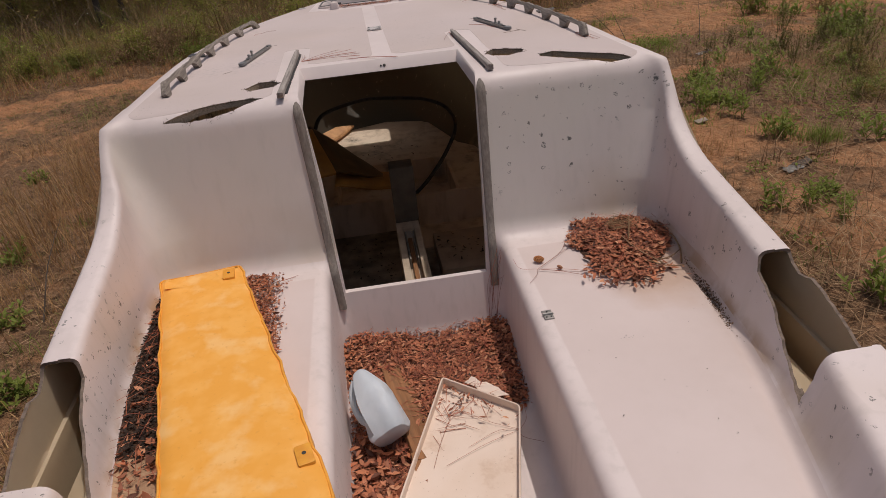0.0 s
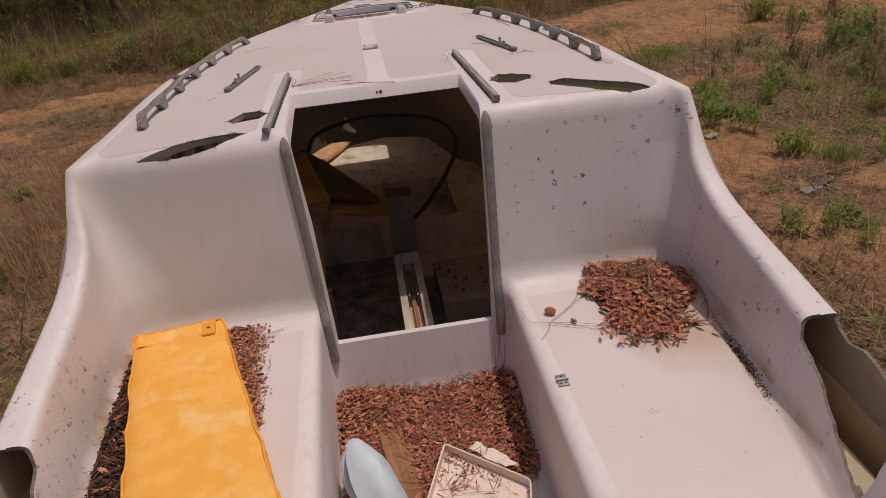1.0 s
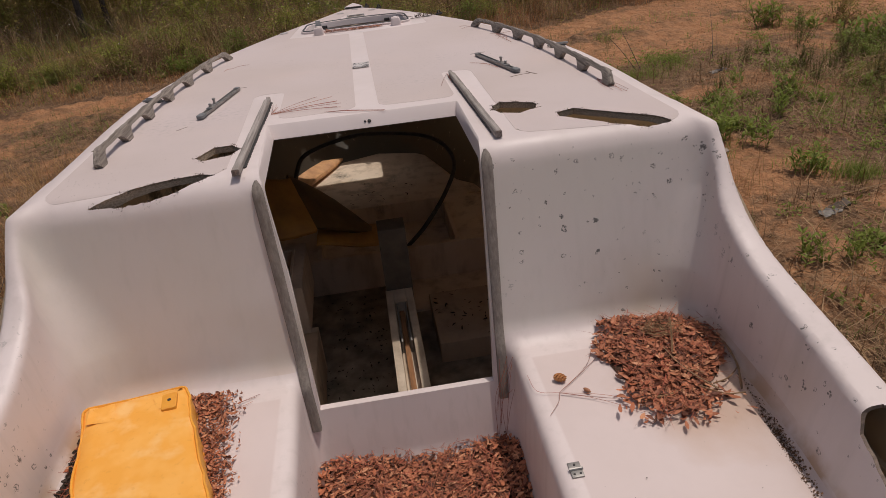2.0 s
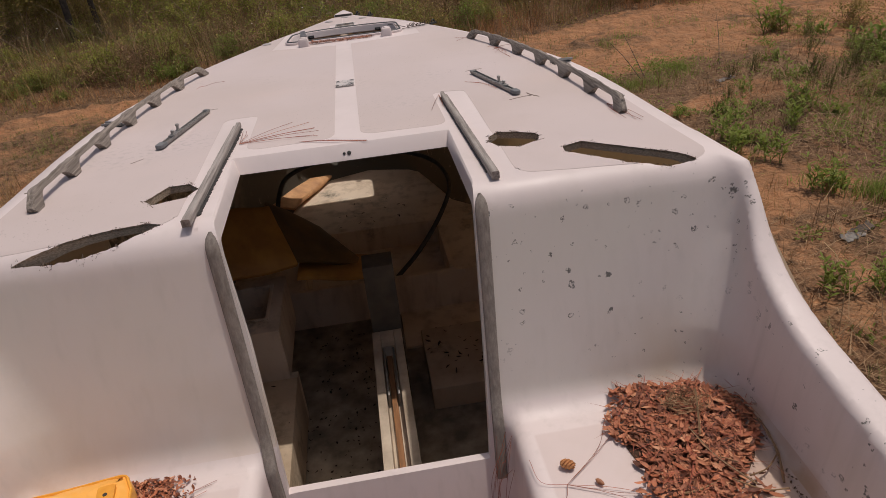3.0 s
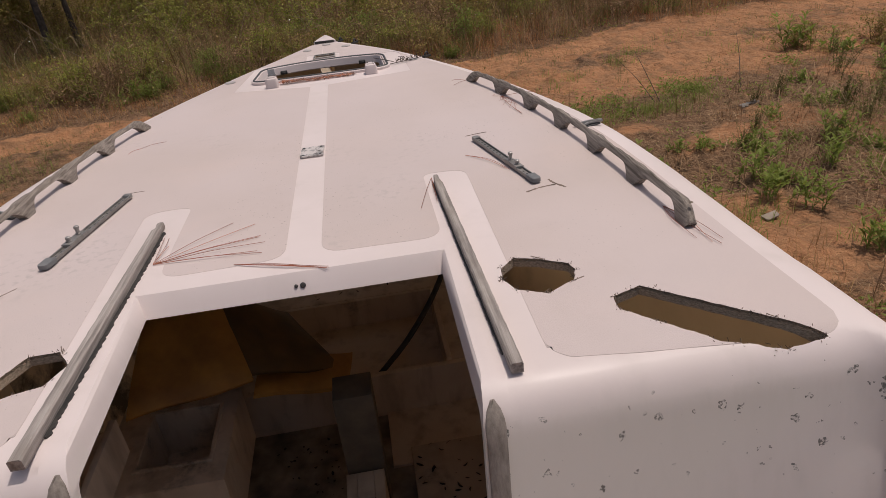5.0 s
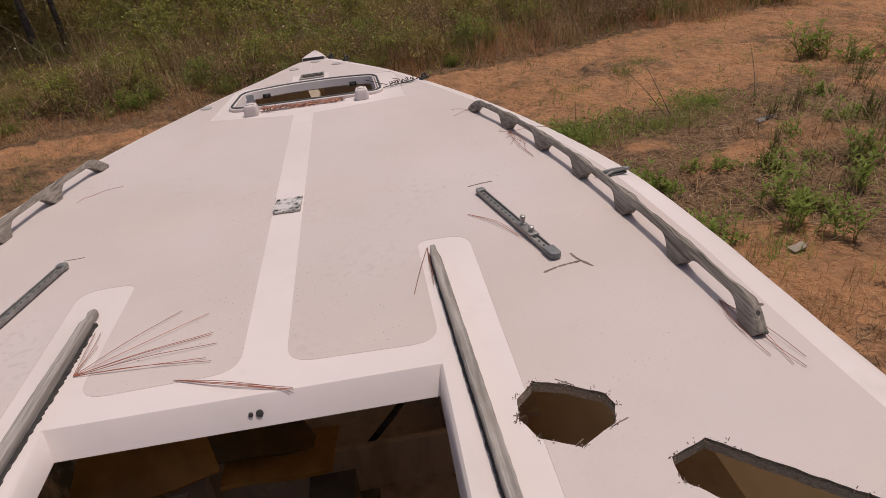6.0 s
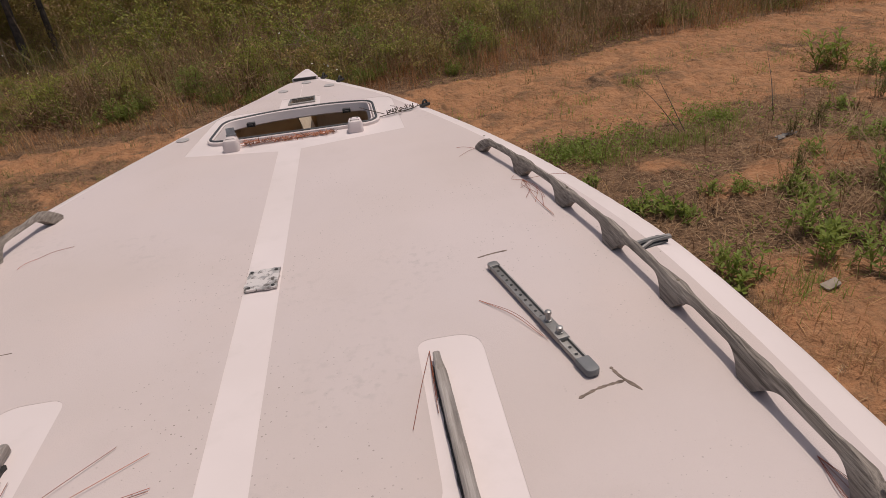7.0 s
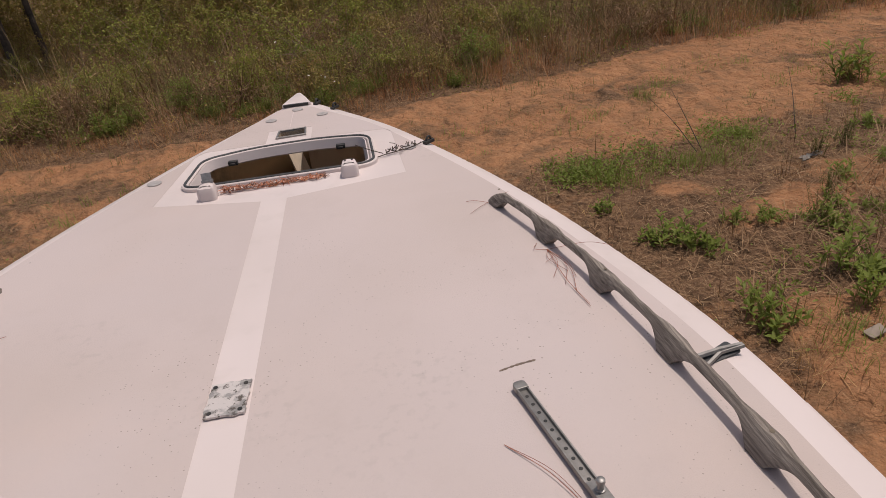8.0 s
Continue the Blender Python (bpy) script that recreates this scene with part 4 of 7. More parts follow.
def fore_hatch():
    base = part("hatch_coaming", ring(inset(HATCH, -0.004), 0.026, -0.03, 0.013), GEL, boat, "raised white coaming of the open fore hatch")
    part("gasket", ring(inset(HATCH, -0.011), 0.010, 0.010, 0.019), RUBBER, base, "black rubber hatch gasket")
    loops = [(inset(HATCH, 0.001), 0.010), (inset(HATCH, 0.006), 0.012), (inset(HATCH, 0.017), -0.024), (inset(HATCH, 0.013), -0.029), (inset(HATCH, 0.001), -0.012)]
    k, vs, fs = len(HATCH), [], []
    for l, z in loops:
        vs += [(x, y, deck_z(y) + z) for x, y in l]
    for r in range(5):
        q = (r + 1) % 5
        fs += [(r * k + i, r * k + (i + 1) % k, q * k + (i + 1) % k, q * k + i) for i in range(k)]
    part("inner_lip", (vs, fs), GEL, base, "white inner lip of the hatch, sloping inwards")
    for x, y in ((-0.215, 5.648), (0.235, 5.678)):
        part("latch", moved(merged(block(-0.019, 0.019, -0.030, -0.008, -0.022, -0.004, 0.003), block(-0.010, 0.010, -0.040, -0.026, -0.018, -0.010, 0.002)), pose(x, y, deck_z(y))), IRON, base, "black hatch latch")
    plinth = rounded([(-0.42, 5.185), (0.445, 5.215), (0.40, 5.775), (-0.36, 5.70)], [0.05, 0.05, 0.06, 0.06], 5)
    for x, y, bent in ((-0.240, 5.212, True), (0.272, 5.252, False)):
        pad = part("hinge_block", moved(prism(rounded([(-0.034, -0.036), (0.034, -0.036), (0.028, 0.040), (-0.028, 0.040)], 0.018, 4), -0.004, 0.051, 0.020), pose(x, y, deck_z(y))), GEL, boat, "white moulded hinge block")
        if bent:
            part("hinge_leaf", moved(merged(block(-0.017, 0.017, -0.002, 0.002, 0.03, 0.085, 0.001), block(-0.02, 0.02, -0.008, 0.016, 0.052, 0.060, 0.001)), pose(x + 0.004, y + 0.008, deck_z(y), -14, 0, 4)), STEEL, pad, "bent steel hinge leaf")
        else:
            for dx in (-0.013, 0.013):
                part("screw_hole", moved(lathe([(0.004, 0.0515), (0.004, 0.053)], 8), pose(x + dx, y + 0.01, deck_z(y))), IRON, pad)
    # rim of the anchor-line well ahead of the hatch
    part("well_rim", ring(WELL, 0.008, 0.0, 0.007, deck_z, 0.002), ALLOY, boat, "metal rim of a square deck well")


fore_hatch()
# a panel added below the well to show the tongue of sunlight there
m = Matrix.Translation((0.080, 5.85, 0.98)) @ (Vector((-0.085, 0.10, 0.29))).to_track_quat("Z", "Y").to_matrix().to_4x4()
part("sun_sliver_panel", moved(block(-0.036, 0.036, -0.006, 0.006, 0.0, 0.31, 0.003), m), INNER, boat, "cream panel added under the deck well as a sliver of sunlight")
part("locker_bulkhead", block(0.06, 0.36, 6.05, 6.07, 1.0, 1.285, 0.003), INNER, boat, "cream bulkhead in the bow")


def bow_fittings():
    y = 6.56
    cap_poly = rounded([(-0.066, 6.42), (0.088, 6.42), (0.06, 6.54), (0.024, 6.668), (0.0, 6.668), (-0.038, 6.54)], [0.01, 0.01, 0.02, 0.01, 0.01, 0.02], 3)
    stem = part("stem_fitting", prism(cap_poly, -0.02, 0.016, 0.008, lambda x, y: deck_z(y)), GEL, boat, "white moulded stem cap")
    # the recess is a black solid, its shade put into the colour
    part("stem_slot_shade", prism(rounded([(-0.058, 6.411), (0.074, 6.411), (0.074, 6.45), (-0.058, 6.45)], 0.008, 3), 0.001, 0.0145, 0.004, lambda x, y: deck_z(y)), IRON, stem, "black strip standing for the shaded recess under the stem cap")
    for x, y, a in ((0.600, 5.515, -48), (0.212, 6.295, -36), (0.118, 6.435, -25)):
        m = pose(x, y, deck_z(y) + 0.0, 0, 0, a)
        eye = part("eye_strap", moved(block(-0.010, 0.010, -0.026, 0.026, -0.006, 0.006, 0.002), m), IRON, boat, "black deck eye")
        loop = [(0, 0.014 * math.cos(t), 0.005 + 0.017 * math.sin(t)) for t in np.linspace(0, math.pi, 9)]
        part("loop", moved(tube(loop, 0.005, 8), m), IRON, eye)
    for x, y in ((-0.49, 5.45), (0.515, 5.47), (-0.10, 6.18), (0.15, 6.19), (0.02, 6.34)):
        pad = part("deck_plate", moved(lathe([(0.028, -0.001), (0.028, 0.0008), (0.026, 0.0014), (0.010, 0.0016)], 24), pose(x, y, deck_z(y) + 0.002)), PLATE, boat, "pale grey round deck plate")
    for (x, y, a) in ((0.975, 3.89, 22), (-0.955, 3.78, -22)):
        m = pose(x, y, deck_z(y) - 0.002, 0, 0, a - 90)
        f = part("stanchion_plate", moved(prism(rounded([(-0.012, -0.045), (0.012, -0.045), (0.02, 0.045), (-0.02, 0.045)], 0.008, 3), 0, 0.004, 0.001), m), RUBBER, boat, "dark chainplate fitting at the deck edge")
        part("strap", moved(tube([(-0.014, -0.05, 0.010), (0.0, 0.0, 0.014), (0.014, 0.05, 0.012)], 0.006, 6), m), ALLOY, f)
        part("strap", moved(tube([(0.014, -0.05, 0.008), (0.004, 0.0, 0.010), (0.018, 0.05, 0.012)], 0.005, 6), m), ALLOY, f)


bow_fittings()


def deck_strip(points, w, seed, top=-0.0004, mat=None, n=10):
    """A thin dark strip with ragged sides: gouges in the paint, hatch slide edges."""
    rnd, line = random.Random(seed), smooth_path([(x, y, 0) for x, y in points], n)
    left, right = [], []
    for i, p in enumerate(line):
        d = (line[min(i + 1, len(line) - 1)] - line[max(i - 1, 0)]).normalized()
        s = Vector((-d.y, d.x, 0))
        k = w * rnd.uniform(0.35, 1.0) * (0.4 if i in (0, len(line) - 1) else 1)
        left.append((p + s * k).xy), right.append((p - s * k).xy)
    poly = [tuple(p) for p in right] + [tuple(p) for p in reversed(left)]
    part("dark_strip", prism(poly, -0.0022, top, 0.0, lambda x, y: deck_z(y)), mat or SPLINTER, boat, smooth=False)


# a black strip along the inboard foot of each hatch slide
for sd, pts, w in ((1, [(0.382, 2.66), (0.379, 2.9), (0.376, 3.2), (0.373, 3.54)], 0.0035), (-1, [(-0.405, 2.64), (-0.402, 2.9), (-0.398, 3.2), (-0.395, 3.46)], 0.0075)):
    deck_strip(pts, w, 60 + sd, 0.003, IRON, 40)
deck_strip([(0.615, 3.378), (0.66, 3.396), (0.715, 3.405)], 0.0040, 1)
deck_strip([(0.700, 3.448), (0.708, 3.415), (0.730, 3.372)], 0.0042, 2)
deck_strip([(0.545, 3.955), (0.585, 3.966), (0.625, 3.972)], 0.0034, 3)
deck_strip([(-0.70, 3.245), (-0.735, 3.205)], 0.0014, 4)
deck_strip([(-0.60, 3.84), (-0.545, 3.845)], 0.0014, 5)
for i, p in enumerate(HOLES.values()):
    # the overrun of the saw and torn fibres at the corners of each hole
    rnd, fuzz = random.Random(70 + i), []
    for j in range(len(p)):
        a, q, b = Vector(p[j - 1]), Vector(p[j]), Vector(p[(j + 1) % len(p)])
        d = (q - a).normalized()
        side = Vector((d.y, -d.x))
        if (i + j) % 3 == 0 and q.y > 2.64:
            L = 0.010 + 0.014 * ((i * 7 + j * 5) % 4) / 3
            deck_strip([tuple(q - d * 0.012 + side * 0.002), tuple(q + side * 0.003), tuple(q + d * L + side * 0.006)], 0.0013, 100 * i + 10 * j)
        for k in range(26):
            t = q.lerp(b, rnd.uniform(0, 0.5) ** (1.0 if (i + j) % 2 else 2.0)) if k % 2 else q.lerp(a, rnd.uniform(0, 0.4) ** 1.5)
            t = t + side * rnd.gauss(0.001, 0.0025)
            e = t + Vector((rnd.gauss(0, 0.0045), rnd.gauss(0, 0.0045)))
            fuzz.append(tube([(t.x, t.y, surf(t.x, t.y) - 0.003), (e.x, e.y, surf(e.x, e.y) + rnd.uniform(-0.003, 0.004))], 0.0007, 3, False))
    tagged(part("fibre_fringe", merged(*fuzz), SPLINTER, boat, "torn glass fibres round a sawn hole"), "", "", "", "stuff")


# ---- cabin ----
for sd in (1, -1):
    part("coaming_floor", block(*sorted((sd * 0.80, sd * 1.025)), 0.95, 1.75, 0.775, 0.80, 0.004), FLOW, boat)
part("cabin_sole", block(-0.62, 0.62, 2.36, 4.12, 0.02, 0.045, 0.003), SOLE, boat, "black mouldy cabin sole")


def centreboard_trunk():
    x0, x1, y1 = -0.045, 0.085, 3.385
    body = merged(block(x0, x0 + 0.036, 2.50, y1, 0.04, 0.455), block(x1 - 0.036, x1, 2.50, y1, 0.04, 0.455),
                  block(x0 + 0.036, x1 - 0.036, 3.27, y1, 0.04, 0.455), block(x0 + 0.036, x1 - 0.036, 2.50, 3.27, 0.04, 0.40))
    t = part("centreboard_trunk", body, GRIMY, boat, "off-white centreboard trunk with an open slot")
    part("slot_board", block(0.008, 0.030, 2.52, 3.24, 0.40, 0.425, 0.002), BOARD, t, "orange-brown rotten wood in the slot")
    for x in (-0.004, 0.036):
        part("slot_strip", block(x, x + 0.008, 2.95, 3.25, 0.40, 0.462, 0.002), ALLOY, t)
    part("mast_post", block(-0.04, 0.09, 3.40, 3.52, 0.04, 0.775, 0.006), DARKWOOD, boat, "dark brown wooden post")


centreboard_trunk()


def cabin_furniture():
    # fore berth with a foot recess, and the step below it
    top = 0.285
    wide = lambda y: max(0.02, (float(beam(y)) - 0.05) * (0.84 if y < 5 else 0.74))
    outline = [(-wide(y), y) for y in np.linspace(6.1, 4.76, 12)] + [(wide(y), y) for y in np.linspace(4.76, 6.1, 12)]
    part("fore_berth", prism(outline, top - 0.05, top, 0.006), INNER, boat, "cream fore berth top littered with debris")
    part("berth_front", block(-0.60, 0.60, 4.735, 4.757, 0.05, top, 0.003), INNER, boat)
    part("side_ledge", block(0.43, 0.80, 4.12, 4.735, top - 0.03, top, 0.004), INNER, boat)
    part("side_ledge", block(-0.80, -0.40, 4.12, 4.735, top - 0.03, top, 0.004), INNER, boat)
    part("recess_floor", block(-0.40, 0.43, 4.12, 4.735, 0.10, 0.13, 0.003), INNER, boat)
    part("recess_side", block(-0.42, -0.395, 4.12, 4.735, 0.10, top + 0.012, 0.004), INNER, boat)
    part("recess_side", block(0.405, 0.43, 4.12, 4.735, 0.10, top + 0.012, 0.004), INNER, boat)
    part("step_face", block(-0.74, 0.74, 4.09, 4.118, 0.02, top, 0.003), INNER, boat, "cream step below the fore berth")
    part("starboard_settee", block(0.185, 0.77, 3.28, 3.75, 0.03, 0.165, 0.006), SETTEE, boat, "stained settee base with dead leaves")
    part("starboard_step", block(0.10, 0.76, 3.76, 4.09, 0.03, 0.06, 0.006), INNER, boat)
    part("starboard_locker", block(0.60, 0.86, 2.50, 3.25, 0.20, 0.55, 0.006), INNER, boat)
    # galley unit with a sunk basin
    c = part("galley_unit", block(-0.86, -0.43, 3.36, 3.82, 0.30, 0.56), INNER, boat, "cream galley unit with an empty basin")
    c.data.materials.append(INNER)
    cut_out(c, [block(-0.74, -0.49, 3.46, 3.74, 0.36, 0.7, 0)])
    part("basin_rim", ring([(-0.735, 3.465), (-0.495, 3.465), (-0.495, 3.735), (-0.735, 3.735)], 0.014, 0.0, 0.008, lambda y: 0.56, 0.002), INNER, c)
    part("port_settee", block(-0.78, -0.40, 2.55, 3.36, 0.04, 0.30, 0.006), SETTEE, boat, "stained port settee with twigs")
    # side shelves under the deck
    for sd in (1, -1):
        part("side_shelf", block(*sorted((sd * 0.66, sd * 1.02)), 2.42, 3.30, 0.86, 0.885, 0.004), INNER, boat, "cream shelf under the side deck")
        part("shelf_lip", block(*sorted((sd * 0.64, sd * 0.66)), 2.42, 3.30, 0.80, 0.93, 0.004), INNER, boat)
    part("liner_panel", block(-0.66, -0.40, 3.36, 3.40, 0.04, 0.30, 0.004), INNER, boat)


cabin_furniture()


# ---- leaves, needles and blades as arrays ----
def leaf_bed(n, place, rnd, length=(0.03, 0.062), width=(0.24, 0.36), tilt=0.5, lift=0.0):
    """n fallen leaves, each folded along its rib and curled. place(k): n points (x, y, z)."""
    p = place(n)
    L = rnd.uniform(*length, n)
    W = L * rnd.uniform(*width, n)
    yaw = rnd.uniform(0, 2 * np.pi, n)
    pitch, roll = rnd.normal(0, tilt, n), rnd.normal(0, tilt, n)
    curl, fold = rnd.uniform(-0.12, 0.26, n) * L, rnd.uniform(-0.30, 0.42, n) * W
    # base, three rows of left edge, rib and right edge, tip
    u = np.array([-0.5, -0.29, -0.27, -0.29, 0.03, 0.03, 0.03, 0.33, 0.31, 0.33, 0.5])
    v = np.array([0, 0.34, 0, -0.34, 0.5, 0, -0.5, 0.30, 0, -0.30, 0])
    a = u[None] * L[:, None]
    b = v[None] * W[:, None]
    c = (4 * u ** 2)[None] * curl[:, None] + (4 * v ** 2)[None] * fold[:, None]
    cy, sy, cp, sp, cr, sr = np.cos(yaw), np.sin(yaw), np.cos(pitch), np.sin(pitch), np.cos(roll), np.sin(roll)
    ex = np.stack([cy * cp, sy * cp, sp], 1)
    ey = np.stack([-sy * cr - cy * sp * sr, cy * cr - sy * sp * sr, cp * sr], 1)
    ez = np.cross(ex, ey)
    pts = p[:, None] + a[..., None] * ex[:, None] + b[..., None] * ey[:, None] + c[..., None] * ez[:, None]
    pts[..., 2] += lift
    o = (np.arange(n) * 11)[:, None]
    quads = np.concatenate([o + np.array([q]) for q in ((1, 4, 5, 2), (2, 5, 6, 3), (4, 7, 8, 5), (5, 8, 9, 6))])
    tris = np.concatenate([o + np.array([t]) for t in ((0, 1, 2), (0, 2, 3), (7, 10, 8), (8, 10, 9))])
    return pts.reshape(-1, 3), quads, tris


def blades(p, length, lean, width, rnd, bend=0.5):
    """Grass blades or needles from the points p: two joints and a point each."""
    n = len(p)
    yaw = rnd.uniform(0, 2 * np.pi, n)
    out = np.stack([np.cos(yaw), np.sin(yaw), np.zeros(n)], 1)
    side = np.stack([-np.sin(yaw), np.cos(yaw), np.zeros(n)], 1)
    up = np.array([0, 0, 1.0])
    s, c = np.sin(lean)[:, None], np.cos(lean)[:, None]
    lean2 = lean + bend * rnd.uniform(0.4, 1.4, n)
    s2, c2 = np.sin(lean2)[:, None], np.cos(lean2)[:, None]
    L, w = length[:, None], width[:, None]
    mid = p + (out * s + up * c) * L * 0.5
    tip = mid + (out * s2 + up * c2) * L * 0.5
    v = np.stack([p - side * w, p + side * w, mid + side * w * 0.75, mid - side * w * 0.75, tip], 1)
    o = (np.arange(n) * 5)[:, None]
    return v.reshape(-1, 3), o + np.array([[0, 1, 2, 3]]), o + np.array([[3, 2, 4]])


def joined(parts):
    vs, qs, ts, k = [], [], [], 0
    for v, q, t in parts:
        vs.append(v), qs.append(np.asarray(q).reshape(-1, 4) + k), ts.append(np.asarray(t).reshape(-1, 3) + k)
        k += len(v)
    return np.concatenate(vs), np.concatenate(qs), np.concatenate(ts)


def needles(name, label, lines, parent=None, r=0.00065):
    """A spray of pine needles lying loose: each line a list of points."""
    g = merged(*[tube(smooth_path(l, 5), r, 4) for l in lines])
    return part(name, g, NEEDLE, parent, label)


# ---- things lying in the cockpit ----
rng = np.random.default_rng(7)


def leaf_litter():
    """Dead leaves heaped on the cockpit sole and on the seats."""
    def sole_z(x, y):
        return 0.485 + 0.018 * np.sin(x * 9 + 1) * np.cos(y * 7) + 0.03 * np.clip((y - 2.0) / 0.4, 0, 1) - 0.02 * np.clip((1.65 - y) / 0.3, 0, 1)

    def on_sole(n):
        x, y = rng.uniform(-0.35, 0.35, n * 3), rng.uniform(1.1, 2.38, n * 3)
        keep = ~((x > 0.10 + 0.35 * (y - 1.75)) & (y < 1.80 + rng.normal(0, 0.03, n * 3)) & (x > -0.02))
        x, y = x[keep][:n], y[keep][:n]
        return np.stack([x, y, sole_z(x, y) + rng.uniform(-0.012, 0.016, len(x))], 1)

    gx, gy = np.meshgrid(np.linspace(-0.37, 0.37, 30), np.linspace(1.05, 2.40, 50), indexing="ij")
    gz = sole_z(gx, gy) - 0.012 + rng.normal(0, 0.003, gx.shape)
    bare = (gx > 0.10 + 0.35 * (gy - 1.75)) & (gy < 1.80) & (gx > -0.02)
    gz[bare] = 0.452
    i = np.arange(29 * 49)
    a = (i // 49) * 50 + i % 49
    bed = tagged(part("leaf_litter", fast_mesh("leaf_litter", np.stack([gx, gy, gz], -1).reshape(-1, 3), np.stack([a, a + 50, a + 51, a + 1], 1), [], MUCK), MUCK), "", "leaf litter", "", "stuff")
    bed["label"] = "rotting leaf litter covering the cockpit sole"
    me = fast_mesh("fallen_leaves", *joined([leaf_bed(8600, on_sole, rng, (0.015, 0.036), (0.26, 0.42), tilt=0.18), leaf_bed(9000, on_sole, rng, (0.005, 0.02), (0.2, 0.6), tilt=0.4), leaf_bed(260, lambda n: np.stack([rng.uniform(-0.32, -0.06, n), rng.uniform(1.15, 1.75, n), rng.uniform(0.498, 0.512, n)], 1), rng, (0.028, 0.050), (0.34, 0.46), tilt=0.25)]), DEAD)
    tagged(part("fallen_leaves", me, DEAD), "reddish-brown dead leaves thick on the cockpit sole", "leaves", "", "stuff")

    p = on_sole(1700)
    p[:, 2] += 0.012
    p = p[np.abs(p[:, 0]) < 0.25]
    n = len(p)
    g = blades(p, rng.uniform(0.05, 0.13, n), np.full(n, 1.5), np.full(n, 0.0013), rng, 0.05)
    tagged(part("loose_needles", fast_mesh("loose_needles", *g, NEEDLE), NEEDLE), "red-brown pine needles scattered over the cockpit litter", "pine needles", "", "stuff")

    def on_pile(n):
        r, t = np.sqrt(rng.uniform(0, 1, n)), rng.uniform(0, 2 * np.pi, n)
        edge = 1 + 0.16 * np.sin(3 * t + 1.0) + 0.09 * np.sin(7 * t) + rng.normal(0, 0.05, n)
        x, y = 0.792 + 0.195 * r * edge * np.cos(t), 2.175 + 0.195 * r * edge * np.sin(t)
        y = np.minimum(y, 2.345)
        x = np.where(y < 2.14, np.minimum(x, 0.87 + (y - 2.06) * 1.2 + rng.normal(0, 0.014, n)), x)
        tail = rng.uniform(0, 1, n) < 0.16
        x = np.where(tail, 0.745 + rng.normal(0, 0.062, n), x)
        y = np.where(tail, 1.985 + rng.normal(0, 0.045, n), y)
        return np.stack([np.minimum(x, 0.975), y, 0.837 + np.where(tail, 0.004, 0.030 * (1 - r ** 2)) + 0.02 * np.clip(y - 2.2, 0, 1) * 5 + rng.uniform(-0.004, 0.012, n)], 1)

    p = on_pile(260)
    p[:, 2] += 0.014
    g = blades(p, rng.uniform(0.04, 0.12, 260), np.full(260, 1.45), np.full(260, 0.0009), rng, 0.1)
    tagged(part("loose_needles", fast_mesh("loose_needles", *g, NEEDLE), NEEDLE), "pine needles scattered over the leaf heap", "pine needles", "", "stuff")
    mound = lathe([(0.165, 0.0), (0.13, 0.012), (0.08, 0.022), (0.02, 0.028)], 20)
    pile = tagged(part("leaf_pile", fast_mesh("leaf_pile", *joined([leaf_bed(2000, on_pile, rng, (0.020, 0.042), (0.28, 0.42), tilt=0.2), leaf_bed(2600, on_pile, rng, (0.005, 0.018), (0.2, 0.6), tilt=0.4)]), DEAD), DEAD), "heap of brown dead leaves on the bare seat", "leaf pile", "", "stuff")
    part("mound", moved(mound, pose(0.782, 2.165, 0.832)), MUCK, pile)

    def by_cushion(n):
        y = rng.uniform(1.1, 2.33, n)
        w = hermite(WALL, y)
        return np.stack([-(w - 0.012 - rng.uniform(0, 1, n) * (0.045 + 0.125 * np.clip((2.3 - y) * 1.1, 0, 1))), y, 0.836 + rng.uniform(0, 0.016, n)], 1)

    def rotten(n):
        p = by_cushion(n * 3)
        p = p[p[:, 1] + rng.normal(0, 0.05, n * 3) > 1.46]
        return p[np.arange(n) % len(p)] + np.concatenate([rng.normal(0, 0.004, (n, 2)), rng.uniform(0, 0.004, (n, 1))], 1)

    ys = np.linspace(1.05, 2.32, 30)
    wall = hermite(WALL, ys)
    out = np.clip(0.05 + 0.135 * np.clip((2.3 - ys) * 1.1, 0, 1), 0.03, 0.2)
    def bed(k):
        edge = [(-float(w) - 0.01, float(y)) for w, y in zip(wall[k], ys[k])] + [(-float(w - o), float(y)) for w, y, o in zip(wall[k][::-1], ys[k][::-1], out[k][::-1])]
        return prism(edge[::-1], 0.826, 0.838, 0.0)
    tagged(part("leaf_mould", bed(slice(9, None)), MUCK), "dark leaf mould packed between cushion and coaming", "leaf mould", "", "stuff")
    tagged(part("dried_mud", bed(slice(0, 10)), plain("dried mud", (0.50, 0.33, 0.20), (0.34, 0.20, 0.115), 14.0, 0.9, 0.0, 0.006)), "tan dried mud between the cushion and the coaming", "mud", "", "stuff")
    tagged(part("loose_leaves", fast_mesh("loose_leaves", *leaf_bed(420, by_cushion, rng, (0.014, 0.04), (0.2, 0.45), tilt=0.4), DEAD), DEAD), "brown dead leaves and bits beside the cushion", "leaves", "", "stuff")
    q = by_cushion(160)
    q[:, 2] += 0.012
    tagged(part("loose_needles", fast_mesh("loose_needles", *blades(q, rng.uniform(0.05, 0.12, 160), np.full(160, 1.48), np.full(160, 0.0009), rng, 0.05), NEEDLE), NEEDLE), "red pine needles on the rotted leaves", "pine needles", "", "stuff")
    tagged(part("rotted_leaves", fast_mesh("rotted_leaves", *leaf_bed(4200, rotten, rng, (0.006, 0.018), (0.3, 0.7), tilt=0.4), BLACKLEAF), BLACKLEAF), "black rotted leaves between the cushion and the coaming", "leaves", "", "stuff")

